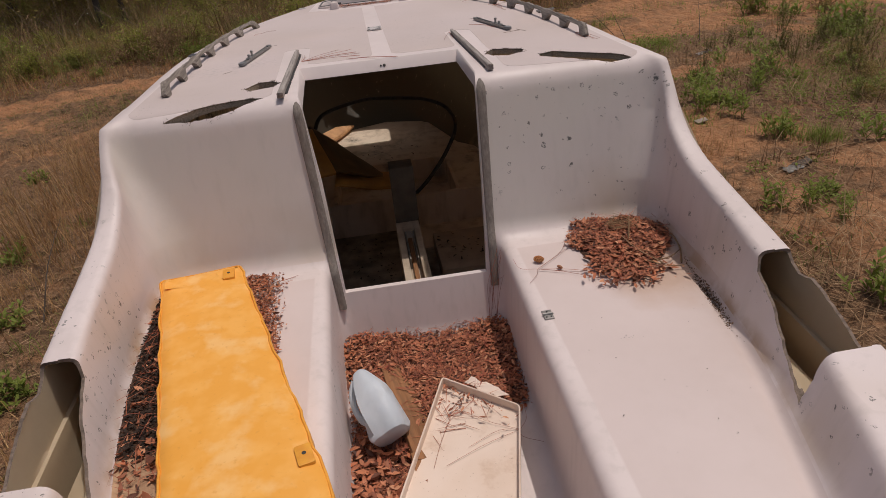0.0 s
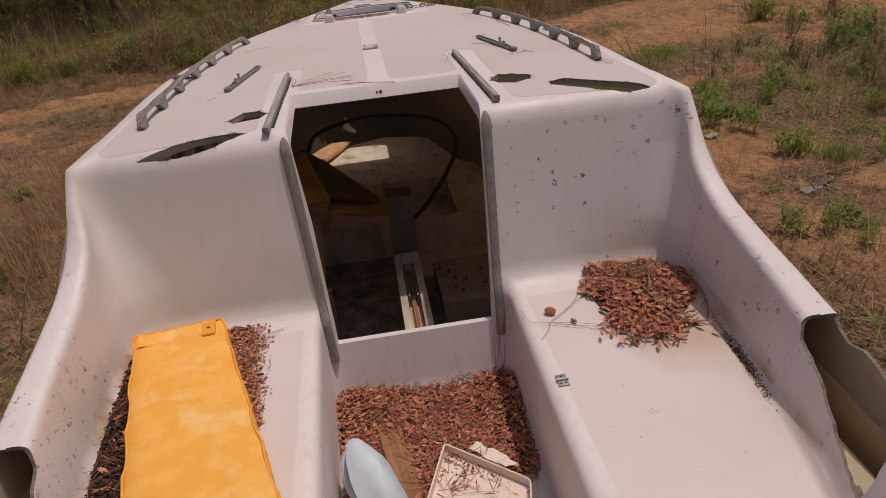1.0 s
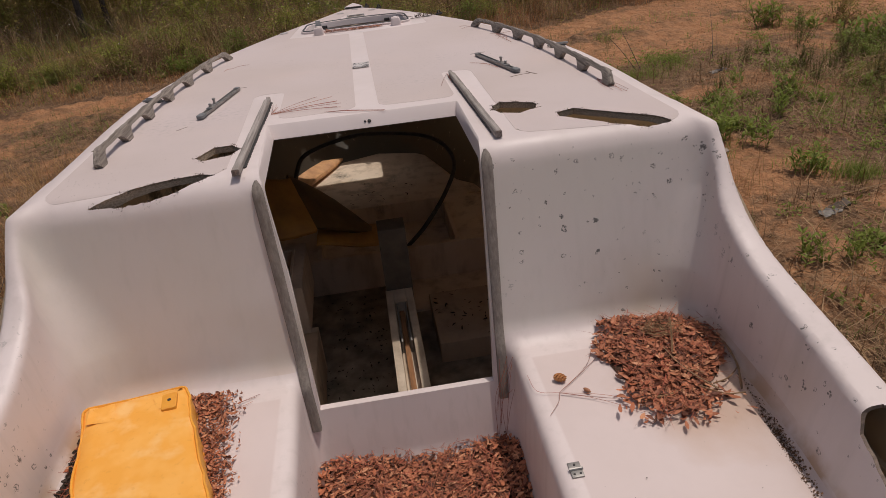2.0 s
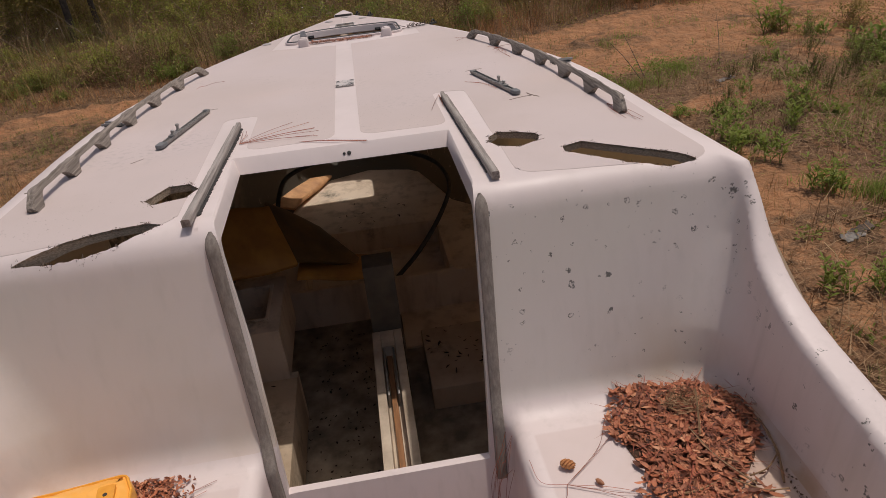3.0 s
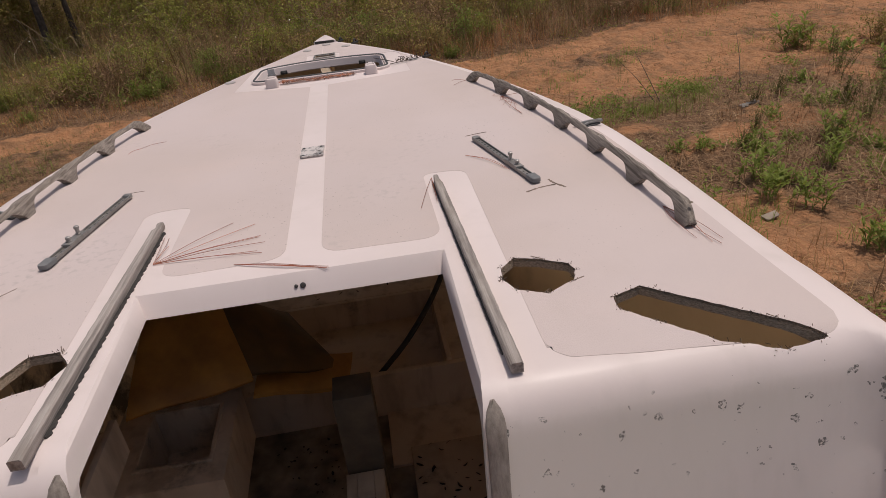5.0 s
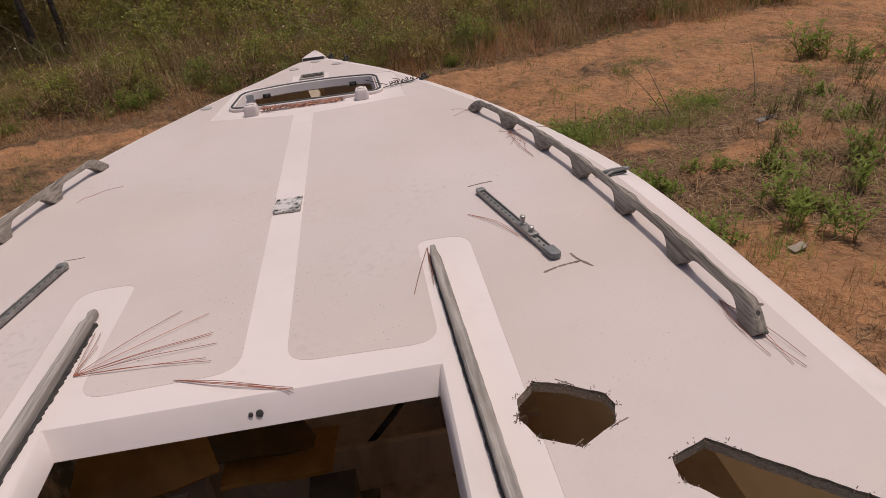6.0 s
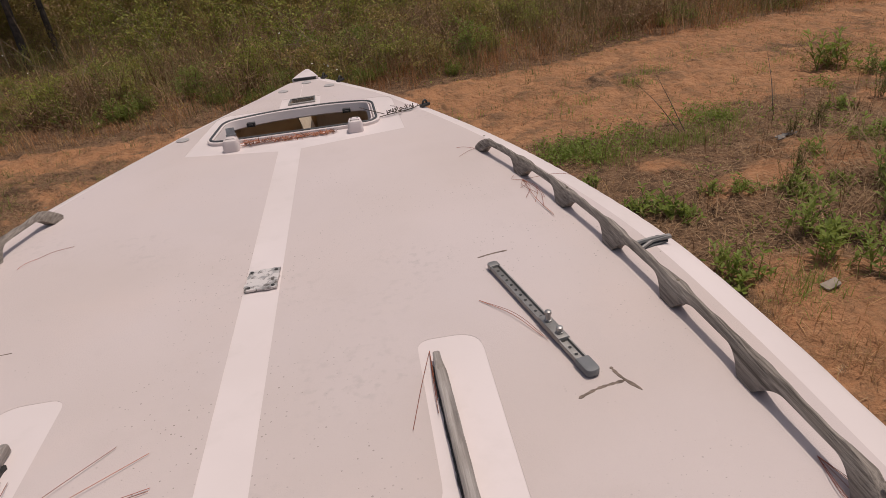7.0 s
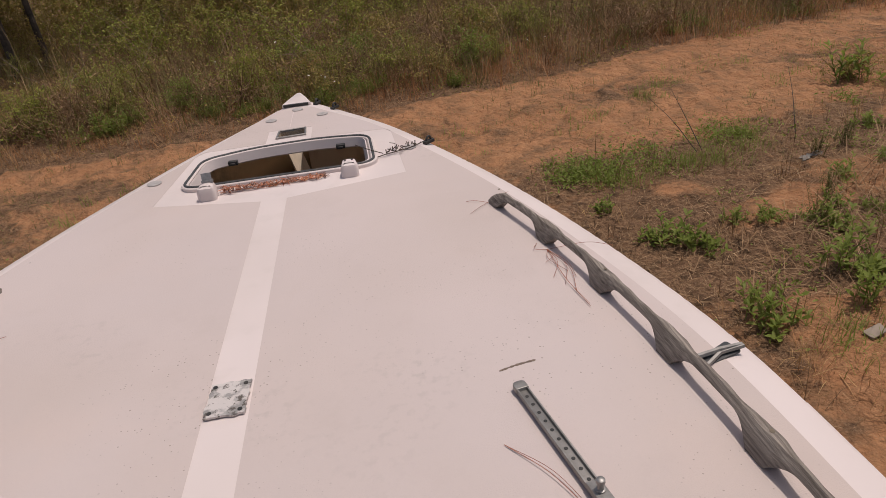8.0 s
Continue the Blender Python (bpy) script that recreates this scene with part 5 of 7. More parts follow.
    def beside_cushion(n):
        y = 2.33 - 0.52 * rng.uniform(0, 1, n) ** 1.3
        x = -0.672 + (2.28 - y) * 0.288 + rng.uniform(0.0, 1.0, n) ** 1.7 * (0.125 + rng.normal(0, 0.03, n)) * np.clip((y - 1.65) * 1.6, 0.3, 1)
        return np.stack([x, y, 0.836 + rng.uniform(0, 0.012, n)], 1)

    tagged(part("loose_leaves", fast_mesh("loose_leaves", *joined([leaf_bed(260, beside_cushion, rng, (0.014, 0.038), tilt=0.3), leaf_bed(2600, beside_cushion, rng, (0.005, 0.018), (0.25, 0.6), tilt=0.4)]), DEAD), DEAD), "dead leaves blown against the yellow cushion", "leaves", "", "stuff")

    def in_tray(n):
        t, u = rng.uniform(0, 1, n) ** 2.2, 0.03 + rng.uniform(0, 1, n) ** 6.0 * 0.20
        x = 0.03 + 0.22 * t - 0.19 * u
        return np.stack([x, 1.885 - 0.20 * t - 0.45 * u, 0.533 + rng.uniform(0, 0.012, n)], 1)

    tagged(part("tray_leaves", fast_mesh("tray_leaves", *leaf_bed(44, in_tray, rng, (0.010, 0.030), tilt=0.25), DEAD), DEAD), "few dead leaves caught inside the plastic tray", "leaves", "", "stuff")
    tagged(part("curled_leaves", fast_mesh("curled_leaves", *leaf_bed(26, lambda n: np.stack([-0.77 + rng.uniform(-0.06, 0.05, n), rng.uniform(1.0, 1.5, n), rng.uniform(0.848, 0.862, n)], 1), rng, (0.04, 0.068), (0.4, 0.55), 0.25), DEAD), DEAD), "curled brown leaves beside the yellow cushion", "leaves", "", "stuff")

    def at_hatch(n):
        x = rng.uniform(-0.20, 0.18, n)
        return np.stack([x, 5.255 + 0.055 * x + rng.normal(0, 0.012, n), deck_z(5.3) + 0.006 + np.maximum(0, -x - 0.02) * 0.08 * rng.uniform(0, 1, n)], 1)

    tagged(part("hatch_debris", fast_mesh("hatch_debris", *leaf_bed(420, at_hatch, rng, (0.012, 0.042), (0.08, 0.2), tilt=0.14), DEAD), DEAD), "reddish-brown leaf debris lying against the hatch coaming", "debris", "", "stuff")


leaf_litter()


def cushion():
    c = thing("cockpit_cushion", "bright yellow vinyl cockpit cushion with piping and snap tabs", "cushion", pose(-0.62, 1.6, 0.832))
    out = [(-0.945, 2.255), (-0.655, 0.92), (-0.240, 0.92), (-0.660, 2.287)]
    rel = rounded([(x + 0.62, y - 1.6) for x, y in out], 0.02, 4)
    dense = []
    for i in range(len(rel)):
        a, b = Vector(rel[i]), Vector(rel[(i + 1) % len(rel)])
        n = max(1, int((b - a).length / 0.03))
        dense += [tuple(a.lerp(b, k / n)) for k in range(n)]
    rnd = random.Random(4)
    wav = [rnd.uniform(-0.003, 0.003) for _ in dense]
    def flare(x, y, z):
        """The inner side slopes out to its foot."""
        return 0.028 * max(0.0, 1 - z / 0.087) if x + 0.25 * (y - 0.67) > 0.04 else 0.0

    n, vs, fs = len(dense), [], []
    layers = [(0.006, 0.0), (-0.003, 0.012), (-0.005, 0.045), (-0.002, 0.082), (0.010, 0.093), (0.04, 0.098), (0.09, 0.101)]
    for off, z in layers:
        for i, (x, y) in enumerate(inset(dense, off)):
            vs.append((x + wav[i] + flare(x, y, z), y + wav[i - 3], z + wav[i - 1] * 0.5))
    for r in range(len(layers) - 1):
        for i in range(n):
            j = (i + 1) % n
            fs.append((r * n + i, r * n + j, (r + 1) * n + j, (r + 1) * n + i))
    k = (len(layers) - 1) * n
    for tri in cap([(x, y, 0) for x, y, z in vs[k:]]):
        a, b, d = (Vector(vs[k + i][:2]) for i in tri)
        fs.append(tuple(k + i for i in (tri if (b - a).cross(d - a) > 0 else tri[::-1])))
    part("cover", (vs, fs), VINYL, c)
    for z in (0.087, 0.010):
        line = [(x + wav[i] + flare(x, y, z) + 0.002 * math.sin(i * 0.9), y, z + 0.002 * math.sin(i * 0.55)) for i, (x, y) in enumerate(dense)]
        part("piping", tube(line + line[:1], 0.0042, 6, False), PIPING, c, "puckered yellow piping")
    for x, y, a in ((-0.690, 2.215, 8), (-0.374, 1.259, 14)):
        m = pose(x + 0.62, y - 1.6, 0.102, 0, 0, a)
        tab = part("snap_tab", moved(prism(rounded([(-0.021, -0.038), (0.021, -0.038), (0.021, 0.030), (-0.021, 0.030)], 0.007, 3), -0.006, 0.004, 0.001), m), PIPING, c, "yellow tab with a press stud")
        part("press_stud", moved(lathe([(0.006, 0.003), (0.0055, 0.005), (0.003, 0.0055)], 12), m), IRON, tab)


cushion()


def jug():
    """A gallon milk jug on its side: square body, sloping shoulder, neck, moulded grip."""
    secs = [(0.0, 0.050, 3.0), (0.006, 0.066, 3.4), (0.02, 0.073, 3.8), (0.10, 0.075, 4.0), (0.135, 0.075, 3.8), (0.165, 0.070, 3.2), (0.195, 0.058, 2.6), (0.222, 0.044, 2.2),
            (0.240, 0.033, 2.0), (0.250, 0.024, 2.0), (0.254, 0.016, 2.0), (0.255, 0.004, 2.0)]
    n, vs, fs = 18, [], []
    rnd = random.Random(6)
    for z, r, p in secs:
        for k in range(n):
            a = 2 * math.pi * k / n
            c, s = math.cos(a), math.sin(a)
            q = r / (abs(c) ** p + abs(s) ** p) ** (1 / p)
            if 0.09 < z < 0.23 and c < -0.6:
                q *= 0.62
            q *= 1 + rnd.uniform(-0.045, 0.03) + 0.035 * math.sin(3 * a + 31 * z) * math.sin(23 * z + a) + 0.02 * math.sin(7 * a - 40 * z)
            vs.append((q * c, q * s, z))
    for i in range(len(secs) - 1):
        for k in range(n):
            j = (k + 1) % n
            fs.append((i * n + k, i * n + j, (i + 1) * n + j, (i + 1) * n + k))
    fs.append(tuple(reversed(range(n))))
    m = look((0, 0, 0), (0, 0, -1))
    axis = (Vector((-0.262, 1.865, 0.640)) - Vector((-0.185, 1.675, 0.545))).normalized()
    t = thing("milk_jug", "empty milky-white plastic gallon jug lying on dead leaves", "jug", Matrix.Translation((-0.176, 1.652, 0.552)) @ axis.to_track_quat("Z", "X").to_matrix().to_4x4() @ pose(0, 0, 0, 0, 0, 62) @ Matrix.Diagonal((0.90, 0.90, 1.04, 1)))
    part("body", (vs, fs), JUG, t)
    part("grip", tube(smooth_path([(-0.060, 0.0, 0.085), (-0.074, 0, 0.11), (-0.076, 0, 0.155), (-0.060, 0, 0.20), (-0.030, 0, 0.232)], 5), 0.013, 8), JUG, t)


jug()


def plank(name, label, a, b, w, h, roll=0):
    a, b = Vector(a), Vector(b)
    L = (b - a).length
    m = Matrix.Translation(a) @ (b - a).to_track_quat("Y", "Z").to_matrix().to_4x4() @ pose(0, 0, 0, 0, roll, 0)
    ob = part(name, prism(ragged([(-w / 2, 0), (w / 2, 0), (w / 2, L), (-w / 2, L)], 0.05, 0.0012, 8), 0, h, 0.003), BOARD, None, label, at=m)
    return tagged(ob, "", "board")


plank("wooden_board", "brown pine board half buried in dead leaves", (-0.075, 1.57, 0.485), (-0.172, 2.15, 0.463), 0.092, 0.034, 12)
plank("wood_offcut", "short orange-brown wood offcut on dead leaves", (-0.105, 1.47, 0.49), (-0.115, 1.60, 0.505), 0.03, 0.022, 10)


def tray():
    """A shallow plastic lid turned upside down, with a rim."""
    t = thing("plastic_tray", "yellowed white plastic locker lid lying upside down", "tray", pose(0.08, 1.55, 0.50))
    c = [(0.022, 1.912), (-0.225, 1.28), (0.12, 1.12), (0.262, 1.705)]
    poly = rounded([(x - 0.08, y - 1.55) for x, y in c], 0.018, 4)
    part("floor", prism(poly, 0.012, 0.020, 0.0), TRAY, t)
    part("rim", ring(inset(poly, 0.006), 0.006, 0.012, 0.052, lambda y: 0.0, 0.0015), TRAY, t, "raised rim stained brown at the corner")


tray()


def torn_card():
    z = 0.512
    poly = ragged([(0.10, 1.90), (0.20, 1.80), (0.245, 1.80), (0.19, 1.87), (0.15, 1.90), (0.13, 1.925)], 0.015, 0.006, 12)
    tagged(part("torn_card", prism(poly, z, z + 0.003, 0.0, lambda x, y: 0.03 * (y - 1.8)), TRAY), "torn white plastic scrap behind the tray", "litter")


torn_card()


def seat_litter():
    h = part("lid_hinge", merged(block(0.372, 0.404, 1.775, 1.80, 0.829, 0.835, 0.001), block(0.372, 0.404, 1.80, 1.825, 0.829, 0.834, 0.001), tube([(0.370, 1.80, 0.836), (0.406, 1.80, 0.836)], 0.0045, 8)), ALLOY, boat, "corroded steel lid hinge on the seat")
    for x, y in ((0.380, 1.785), (0.396, 1.785), (0.388, 1.815)):
        part("screw", moved(lathe([(0.0035, 0.834), (0.003, 0.8362)], 8), pose(x, y, 0)), IRON, h)
    twig = lambda pts, r: tube(smooth_path(pts, 4), r, 6)
    g = merged(twig([(0.985, 2.20, 0.845), (0.970, 2.12, 0.862), (0.962, 2.05, 0.850), (0.93, 1.97, 0.842)], [0.0026 + 0.0008 * (k % 3) for k in range(13)]), twig([(0.962, 2.05, 0.850), (0.91, 2.01, 0.852), (0.86, 2.0, 0.850)], 0.002))
    tagged(part("lichen_twig", g, TWIG), "grey lichen-covered twig on the seat beside the leaf heap", "twig")
    g = merged(twig([(0.845, 2.26, 0.903), (0.822, 2.20, 0.902), (0.79, 2.12, 0.885)], 0.0028), twig([(0.775, 2.15, 0.885), (0.80, 2.06, 0.872), (0.86, 1.97, 0.855)], 0.0024), twig([(0.80, 2.06, 0.872), (0.845, 2.03, 0.868)], 0.0016), twig([(0.81, 1.99, 0.862), (0.87, 1.955, 0.850), (0.93, 1.95, 0.845)], 0.0018), twig([(0.66, 1.99, 0.845), (0.72, 1.985, 0.85), (0.79, 2.0, 0.855)], 0.0036))
    tagged(part("dead_twig", g, TWIG), "dry brown twig lying across the leaf heap", "twig")
    nest = []
    rr = random.Random(3)
    for i in range(90):
        a, r, w = rr.uniform(0, 6.3), rr.uniform(0.02, 0.06), rr.uniform(0.6, 1.6)
        cx, cy, z = 0.80 + rr.gauss(0, 0.012), 2.235 + rr.gauss(0, 0.012), 0.893 + rr.uniform(-0.006, 0.014)
        nest.append(tube([(cx + r * math.cos(a + w * k / 3), cy + 0.7 * r * math.sin(a + w * k / 3), z + rr.gauss(0, 0.003)) for k in range(4)], 0.0008, 3, False))
    for i in range(40):
        a = rr.uniform(0, 6.3)
        r = rr.uniform(0.01, 0.055)
        x, y, z = 0.80 + r * math.cos(a), 2.235 + r * math.sin(a) * 0.6, 0.893 + rr.uniform(-0.01, 0.018)
        nest.append(tube([(x, y, z), (x + rr.uniform(-0.03, 0.03), y + rr.uniform(-0.03, 0.03), z + rr.uniform(-0.012, 0.018))], 0.0009, 3))
    tagged(part("twig_tangle", merged(*nest), TWIG), "tangle of fine grey twigs on top of the leaf heap", "twigs", "", "stuff")
    scales, rows, k = [], 9, 10
    for i in range(rows):
        z, r = 0.0045 * i, 0.0115 * math.sin(math.pi * (0.22 + 0.72 * i / rows))
        scales += [((r * (1.25 if (j + i) % 2 else 0.72)) * math.cos(2 * math.pi * j / k), (r * (1.25 if (j + i) % 2 else 0.72)) * math.sin(2 * math.pi * j / k), z + (0.003 if (j + i) % 2 else 0)) for j in range(k)]
    faces = [(i * k + j, i * k + (j + 1) % k, (i + 1) * k + (j + 1) % k, (i + 1) * k + j) for i in range(rows - 1) for j in range(k)] + [tuple(reversed(range(k))), tuple(range((rows - 1) * k, rows * k))]
    cone = part("pine_cone", moved((scales, faces), pose(0.432, 2.145, 0.845, 90, 0, 62)), plain("cone scales", (0.66, 0.33, 0.13), (0.36, 0.15, 0.06), 110.0, 0.8), None, "small orange-brown pine cone on the seat edge", False)
    pod = part("seed_pod", moved(lathe([(0.0015, 0), (0.005, 0.004), (0.0065, 0.011), (0.0055, 0.019), (0.002, 0.025)], 10), pose(0.503, 2.080, 0.8395, 90, 0, 35)), plain("brown pod", (0.30, 0.12, 0.06), (0.42, 0.19, 0.09), 60.0, 0.6), None, "small brown oval seed pod lying on the seat")
    tagged(pod, "", "seed pod")
    tagged(cone, "", "cone")


seat_litter()


def seat_dirt():
    """Black crumbs and moss in the gutter of the bare seat, and specks over it."""
    n = 1200
    y = np.where(rng.uniform(0, 1, n) < 0.6, rng.normal(1.78, 0.08, n), rng.uniform(1.60, 2.12, n))
    u = np.abs(rng.normal(0, 0.026, n))
    x = hermite(WALL, y) - 0.012 - u
    z = 0.826 + np.maximum(0, 0.012 - u) * 2.2 * rng.uniform(0, 1, n)
    p = np.stack([x, y, z], 1)
    tagged(part("gutter_dirt", fast_mesh("gutter_dirt", *leaf_bed(n, lambda k: p, rng, (0.003, 0.009), (0.4, 0.8), 0.5), CRUMB), CRUMB), "dark brown crumbs of dirt and moss in the seat gutter", "dirt", "", "stuff")
    k = 30
    q = np.stack([rng.uniform(0.40, 0.88, k), rng.uniform(1.15, 2.05, k), np.full(k, 0.834)], 1)
    q[:9, :2] = np.array([0.60, 1.62]) + rng.normal(0, 0.012, (9, 2)) * np.array([1.6, 0.4])
    tagged(part("seat_specks", fast_mesh("seat_specks", *leaf_bed(k, lambda j: q, rng, (0.002, 0.006), (0.3, 0.7), 0.3), BLACKLEAF), BLACKLEAF), "few dark specks of debris on the white seat", "dirt", "", "stuff")


seat_dirt()


def sprays():
    def deck(x, y, h=0.0):
        return (x, y, deck_z(y) + 0.001 + h)
    rr = random.Random(11)

    def fan(name, label, x, y, tips, bend=0.02, on=deck):
        lines = []
        for tx, ty in tips:
            mx, my = (x + tx) / 2 + rr.uniform(-bend, bend), (y + ty) / 2 + rr.uniform(-bend, bend)
            lines.append([on(x, y), on(mx, my, 0.004), on(tx, ty, 0.001)])
        return tagged(needles(name, label, lines), "", "pine needles", "pine needles on the boat")

    fan("pine_needle_spray", "fan of reddish dry pine needles caught on the hatch slide", -0.378, 3.262, [(-0.205, 3.457), (-0.141, 3.426), (-0.12, 3.335), (-0.118, 3.342), (-0.102, 3.298), (-0.117, 3.25), (-0.104, 3.236), (-0.384, 3.417), (-0.371, 3.414), (-0.36, 3.36)], 0.008)
    fan("pine_needle_spray", "thick reddish pine needle bundle on the deck", -0.168, 3.192, [(0.066, 3.100), (0.060, 3.099), (0.064, 3.106), (0.05, 3.106), (0.03, 3.118)], 0.004)
    fan("pine_needle_spray", "dry brown pine needles hanging by the slide end", 0.374, 3.590, [(0.317, 3.368), (0.370, 3.44), (0.366, 3.40)], 0.014)
    fan("pine_needle_spray", "long brown pine needles beside the sail track", 0.508, 3.751, [(0.613, 3.563), (0.606, 3.575)], 0.012)
    fan("pine_needle_spray", "reddish pine needles tangled under the teak rail", 0.785, 4.43, [(0.798, 4.129), (0.80, 4.14), (0.811, 4.268), (0.757, 4.28), (0.955, 4.396), (0.767, 4.472), (0.79, 4.20), (0.775, 4.24), (0.80, 4.30), (0.76, 4.36)], 0.025)
    fan("pine_needle_spray", "brown pine needles at the aft end of the teak rail", 0.915, 3.160, [(0.907, 2.968), (0.929, 2.937), (0.945, 2.925), (0.904, 3.04), (0.96, 2.95)], 0.012)
    fan("pine_needle_spray", "few dark pine needles at the fore end of the rail", 0.70, 4.80, [(0.63, 4.73), (0.635, 4.83), (0.78, 4.86)], 0.01)
    fan("pine_needle_spray", "dark pine needle by the port rail", -0.685, 4.36, [(-0.60, 4.41), (-0.72, 4.30)], 0.008)
    stalk = [(0.345, 5.36), (0.40, 5.40), (0.455, 5.425), (0.52, 5.455), (0.585, 5.515)]
    g = [tube(smooth_path([deck(x, y, 0.004) for x, y in stalk], 4), 0.0022, 5), tube([deck(0.30, 5.52, 0.024), deck(0.36, 5.43, 0.022), deck(0.405, 5.40, 0.012)], 0.0018, 5), tube([deck(0.455, 5.425, 0.012), deck(0.46, 5.48, 0.020), deck(0.44, 5.52, 0.014)], 0.0015, 5)]
    for k in range(26):
        u = rr.uniform(0.42, 0.56)
        x, y = u + rr.gauss(0, 0.006), 5.40 + (u - 0.40) * 0.5 + rr.gauss(0, 0.012)
        g.append(tube([deck(x, y, 0.010), deck(x + rr.gauss(0, 0.010), y + rr.gauss(0, 0.010), rr.uniform(0.010, 0.028))], 0.0022, 4))
    tagged(part("dead_stalk", merged(*g), BARK), "dark dried weed stalk lying beside the fore hatch", "twig")

    def seat(x, y, h=0.004):
        return (x, y, 0.834 + h)
    fan("pine_needle_spray", "long brown pine needles across the seat edge", 0.43, 2.08, [(0.62, 2.24), (0.70, 1.96), (0.60, 2.28), (0.36, 2.18), (0.66, 2.02), (0.38, 2.0), (0.64, 1.95)], 0.03, seat)
    fan("pine_needle_spray", "brown pine needles on the seat by the cushion", -0.60, 2.25, [(-0.46, 2.30), (-0.48, 2.27), (-0.50, 2.22), (-0.55, 2.10), (-0.47, 2.29)], 0.02, seat)

    def sole(x, y, h=0.0):
        return (x, y, 0.524 + h)
    fan("pine_needle_spray", "long dark pine needles across the plastic tray", 0.24, 1.62, [(-0.02, 1.52), (0.06, 1.58), (0.28, 1.74), (0.04, 1.78), (0.30, 1.55)], 0.03, sole)
    fan("pine_needle_spray", "dark pine needles lying in the plastic tray", 0.02, 1.72, [(0.12, 1.80), (-0.06, 1.52), (0.16, 1.70)], 0.01, sole)
    up = []
    for k in range(9):
        x, y = 0.285 + rr.uniform(-0.02, 0.02), 2.275 + rr.uniform(-0.03, 0.02)
        up.append([(x, y, 0.53), (x + rr.uniform(-0.01, 0.02), y + rr.uniform(-0.02, 0.01), 0.66 + rr.uniform(-0.03, 0.05)), (0.315 + rr.uniform(-0.02, 0.03), 2.285 + rr.uniform(-0.04, 0.02), 0.76 + rr.uniform(-0.06, 0.10))])
    tagged(needles("pine_needle_spray", "reddish pine needles hanging in the cockpit corner", up), "", "pine needles", "pine needles on the boat")


sprays()


def cabin_clutter():
    def slab(name, label, corners, t, mat):
        a, b, c, d = (Vector(p) for p in corners)
        n = (b - a).cross(d - a).normalized()
        rows, vs, fs, k = 10, [], [], 10
        for lay in (0, 1):
            for i in range(rows + 1):
                for j in range(k + 1):
                    u, v = i / rows, j / k
                    p = a.lerp(b, u).lerp(d.lerp(c, u), v)
                    e = min(u, 1 - u, v, 1 - v)
                    puff = t * (0.35 + 0.65 * min(1, e / 0.12) ** 0.5) * 0.5
                    vs.append(p + n * (puff if lay else -puff) + Vector((0, 0, 0.006 * math.sin(7 * u + 5 * v))))
        w = (rows + 1) * (k + 1)
        for i in range(rows):
            for j in range(k):
                q = (i * (k + 1) + j, (i + 1) * (k + 1) + j, (i + 1) * (k + 1) + j + 1, i * (k + 1) + j + 1)
                fs.append(tuple(w + o for o in q)), fs.append(q[::-1])
        rim = [i * (k + 1) for i in range(rows + 1)] + [rows * (k + 1) + j for j in range(1, k + 1)] + [i * (k + 1) + k for i in range(rows - 1, -1, -1)] + [j for j in range(k - 1, 0, -1)]
        for i in range(len(rim)):
            p, q = rim[i], rim[(i + 1) % len(rim)]
            fs.append((p, q, w + q, w + p))
        return tagged(part(name, (vs, fs), mat, None, label), "", "cushion", "cushions in the cabin")

    slab("berth_cushion", "mildewed yellow cushion leaning on the galley unit", [(-0.74, 3.54, 0.72), (-0.345, 3.71, 0.665), (-0.46, 3.98, 0.865), (-0.70, 3.86, 0.92)], 0.07, VINYL_OLD)
    slab("berth_cushion", "dark mildewed cushion slumped across the cabin", [(-0.365, 3.735, 0.675), (-0.05, 3.89, 0.52), (-0.28, 4.30, 0.56), (-0.475, 3.99, 0.885)], 0.06, plain("black mildewed vinyl", (0.11, 0.07, 0.03), (0.19, 0.11, 0.04), 8.0, 0.6))
    slab("berth_cushion", "dull orange cushion edge behind the post", [(-0.36, 3.70, 0.60), (-0.02, 3.80, 0.49), (0.0, 4.0, 0.50), (-0.36, 3.95, 0.58)], 0.05, VINYL_OLD)
    slab("berth_cushion", "orange cushion lying on the fore berth", [(-0.50, 5.13, 0.315), (-0.25, 5.62, 0.315), (-0.40, 5.62, 0.335), (-0.66, 5.10, 0.365)], 0.05, plain("faded orange vinyl", (0.74, 0.42, 0.20), (0.52, 0.27, 0.13), 14.0, 0.6))
    hose = smooth_path([(-0.515, 4.52, 0.585), (-0.49, 4.58, 0.67), (-0.44, 4.65, 0.735), (-0.31, 4.75, 0.755), (-0.10, 4.86, 0.755), (0.11, 4.92, 0.72), (0.32, 4.86, 0.70), (0.46, 4.75, 0.65), (0.50, 4.60, 0.56), (0.40, 4.45, 0.43), (0.25, 4.30, 0.31), (0.13, 4.20, 0.245), (0.05, 4.17, 0.18)], 6)
    tagged(part("hose", tube(hose, 0.0135, 10), RUBBER), "black rubber hose looped across the cabin", "hose")
    g = merged(tube(smooth_path([(-0.70, 3.02, 0.312), (-0.60, 3.05, 0.314), (-0.50, 3.07, 0.312)], 4), 0.004, 5), tube([(-0.57, 3.06, 0.314), (-0.56, 2.99, 0.312), (-0.62, 2.96, 0.31)], 0.003, 5), tube([(-0.50, 2.98, 0.312), (-0.57, 2.96, 0.312)], 0.003, 5))
    tagged(part("dead_twig", g, BARK), "forked dark twig lying on the port settee", "twig")
    lit = lambda x0, x1, y0, y1, z: (lambda n: np.stack([rng.uniform(x0, x1, n), rng.uniform(y0, y1, n), np.full(n, z)], 1))
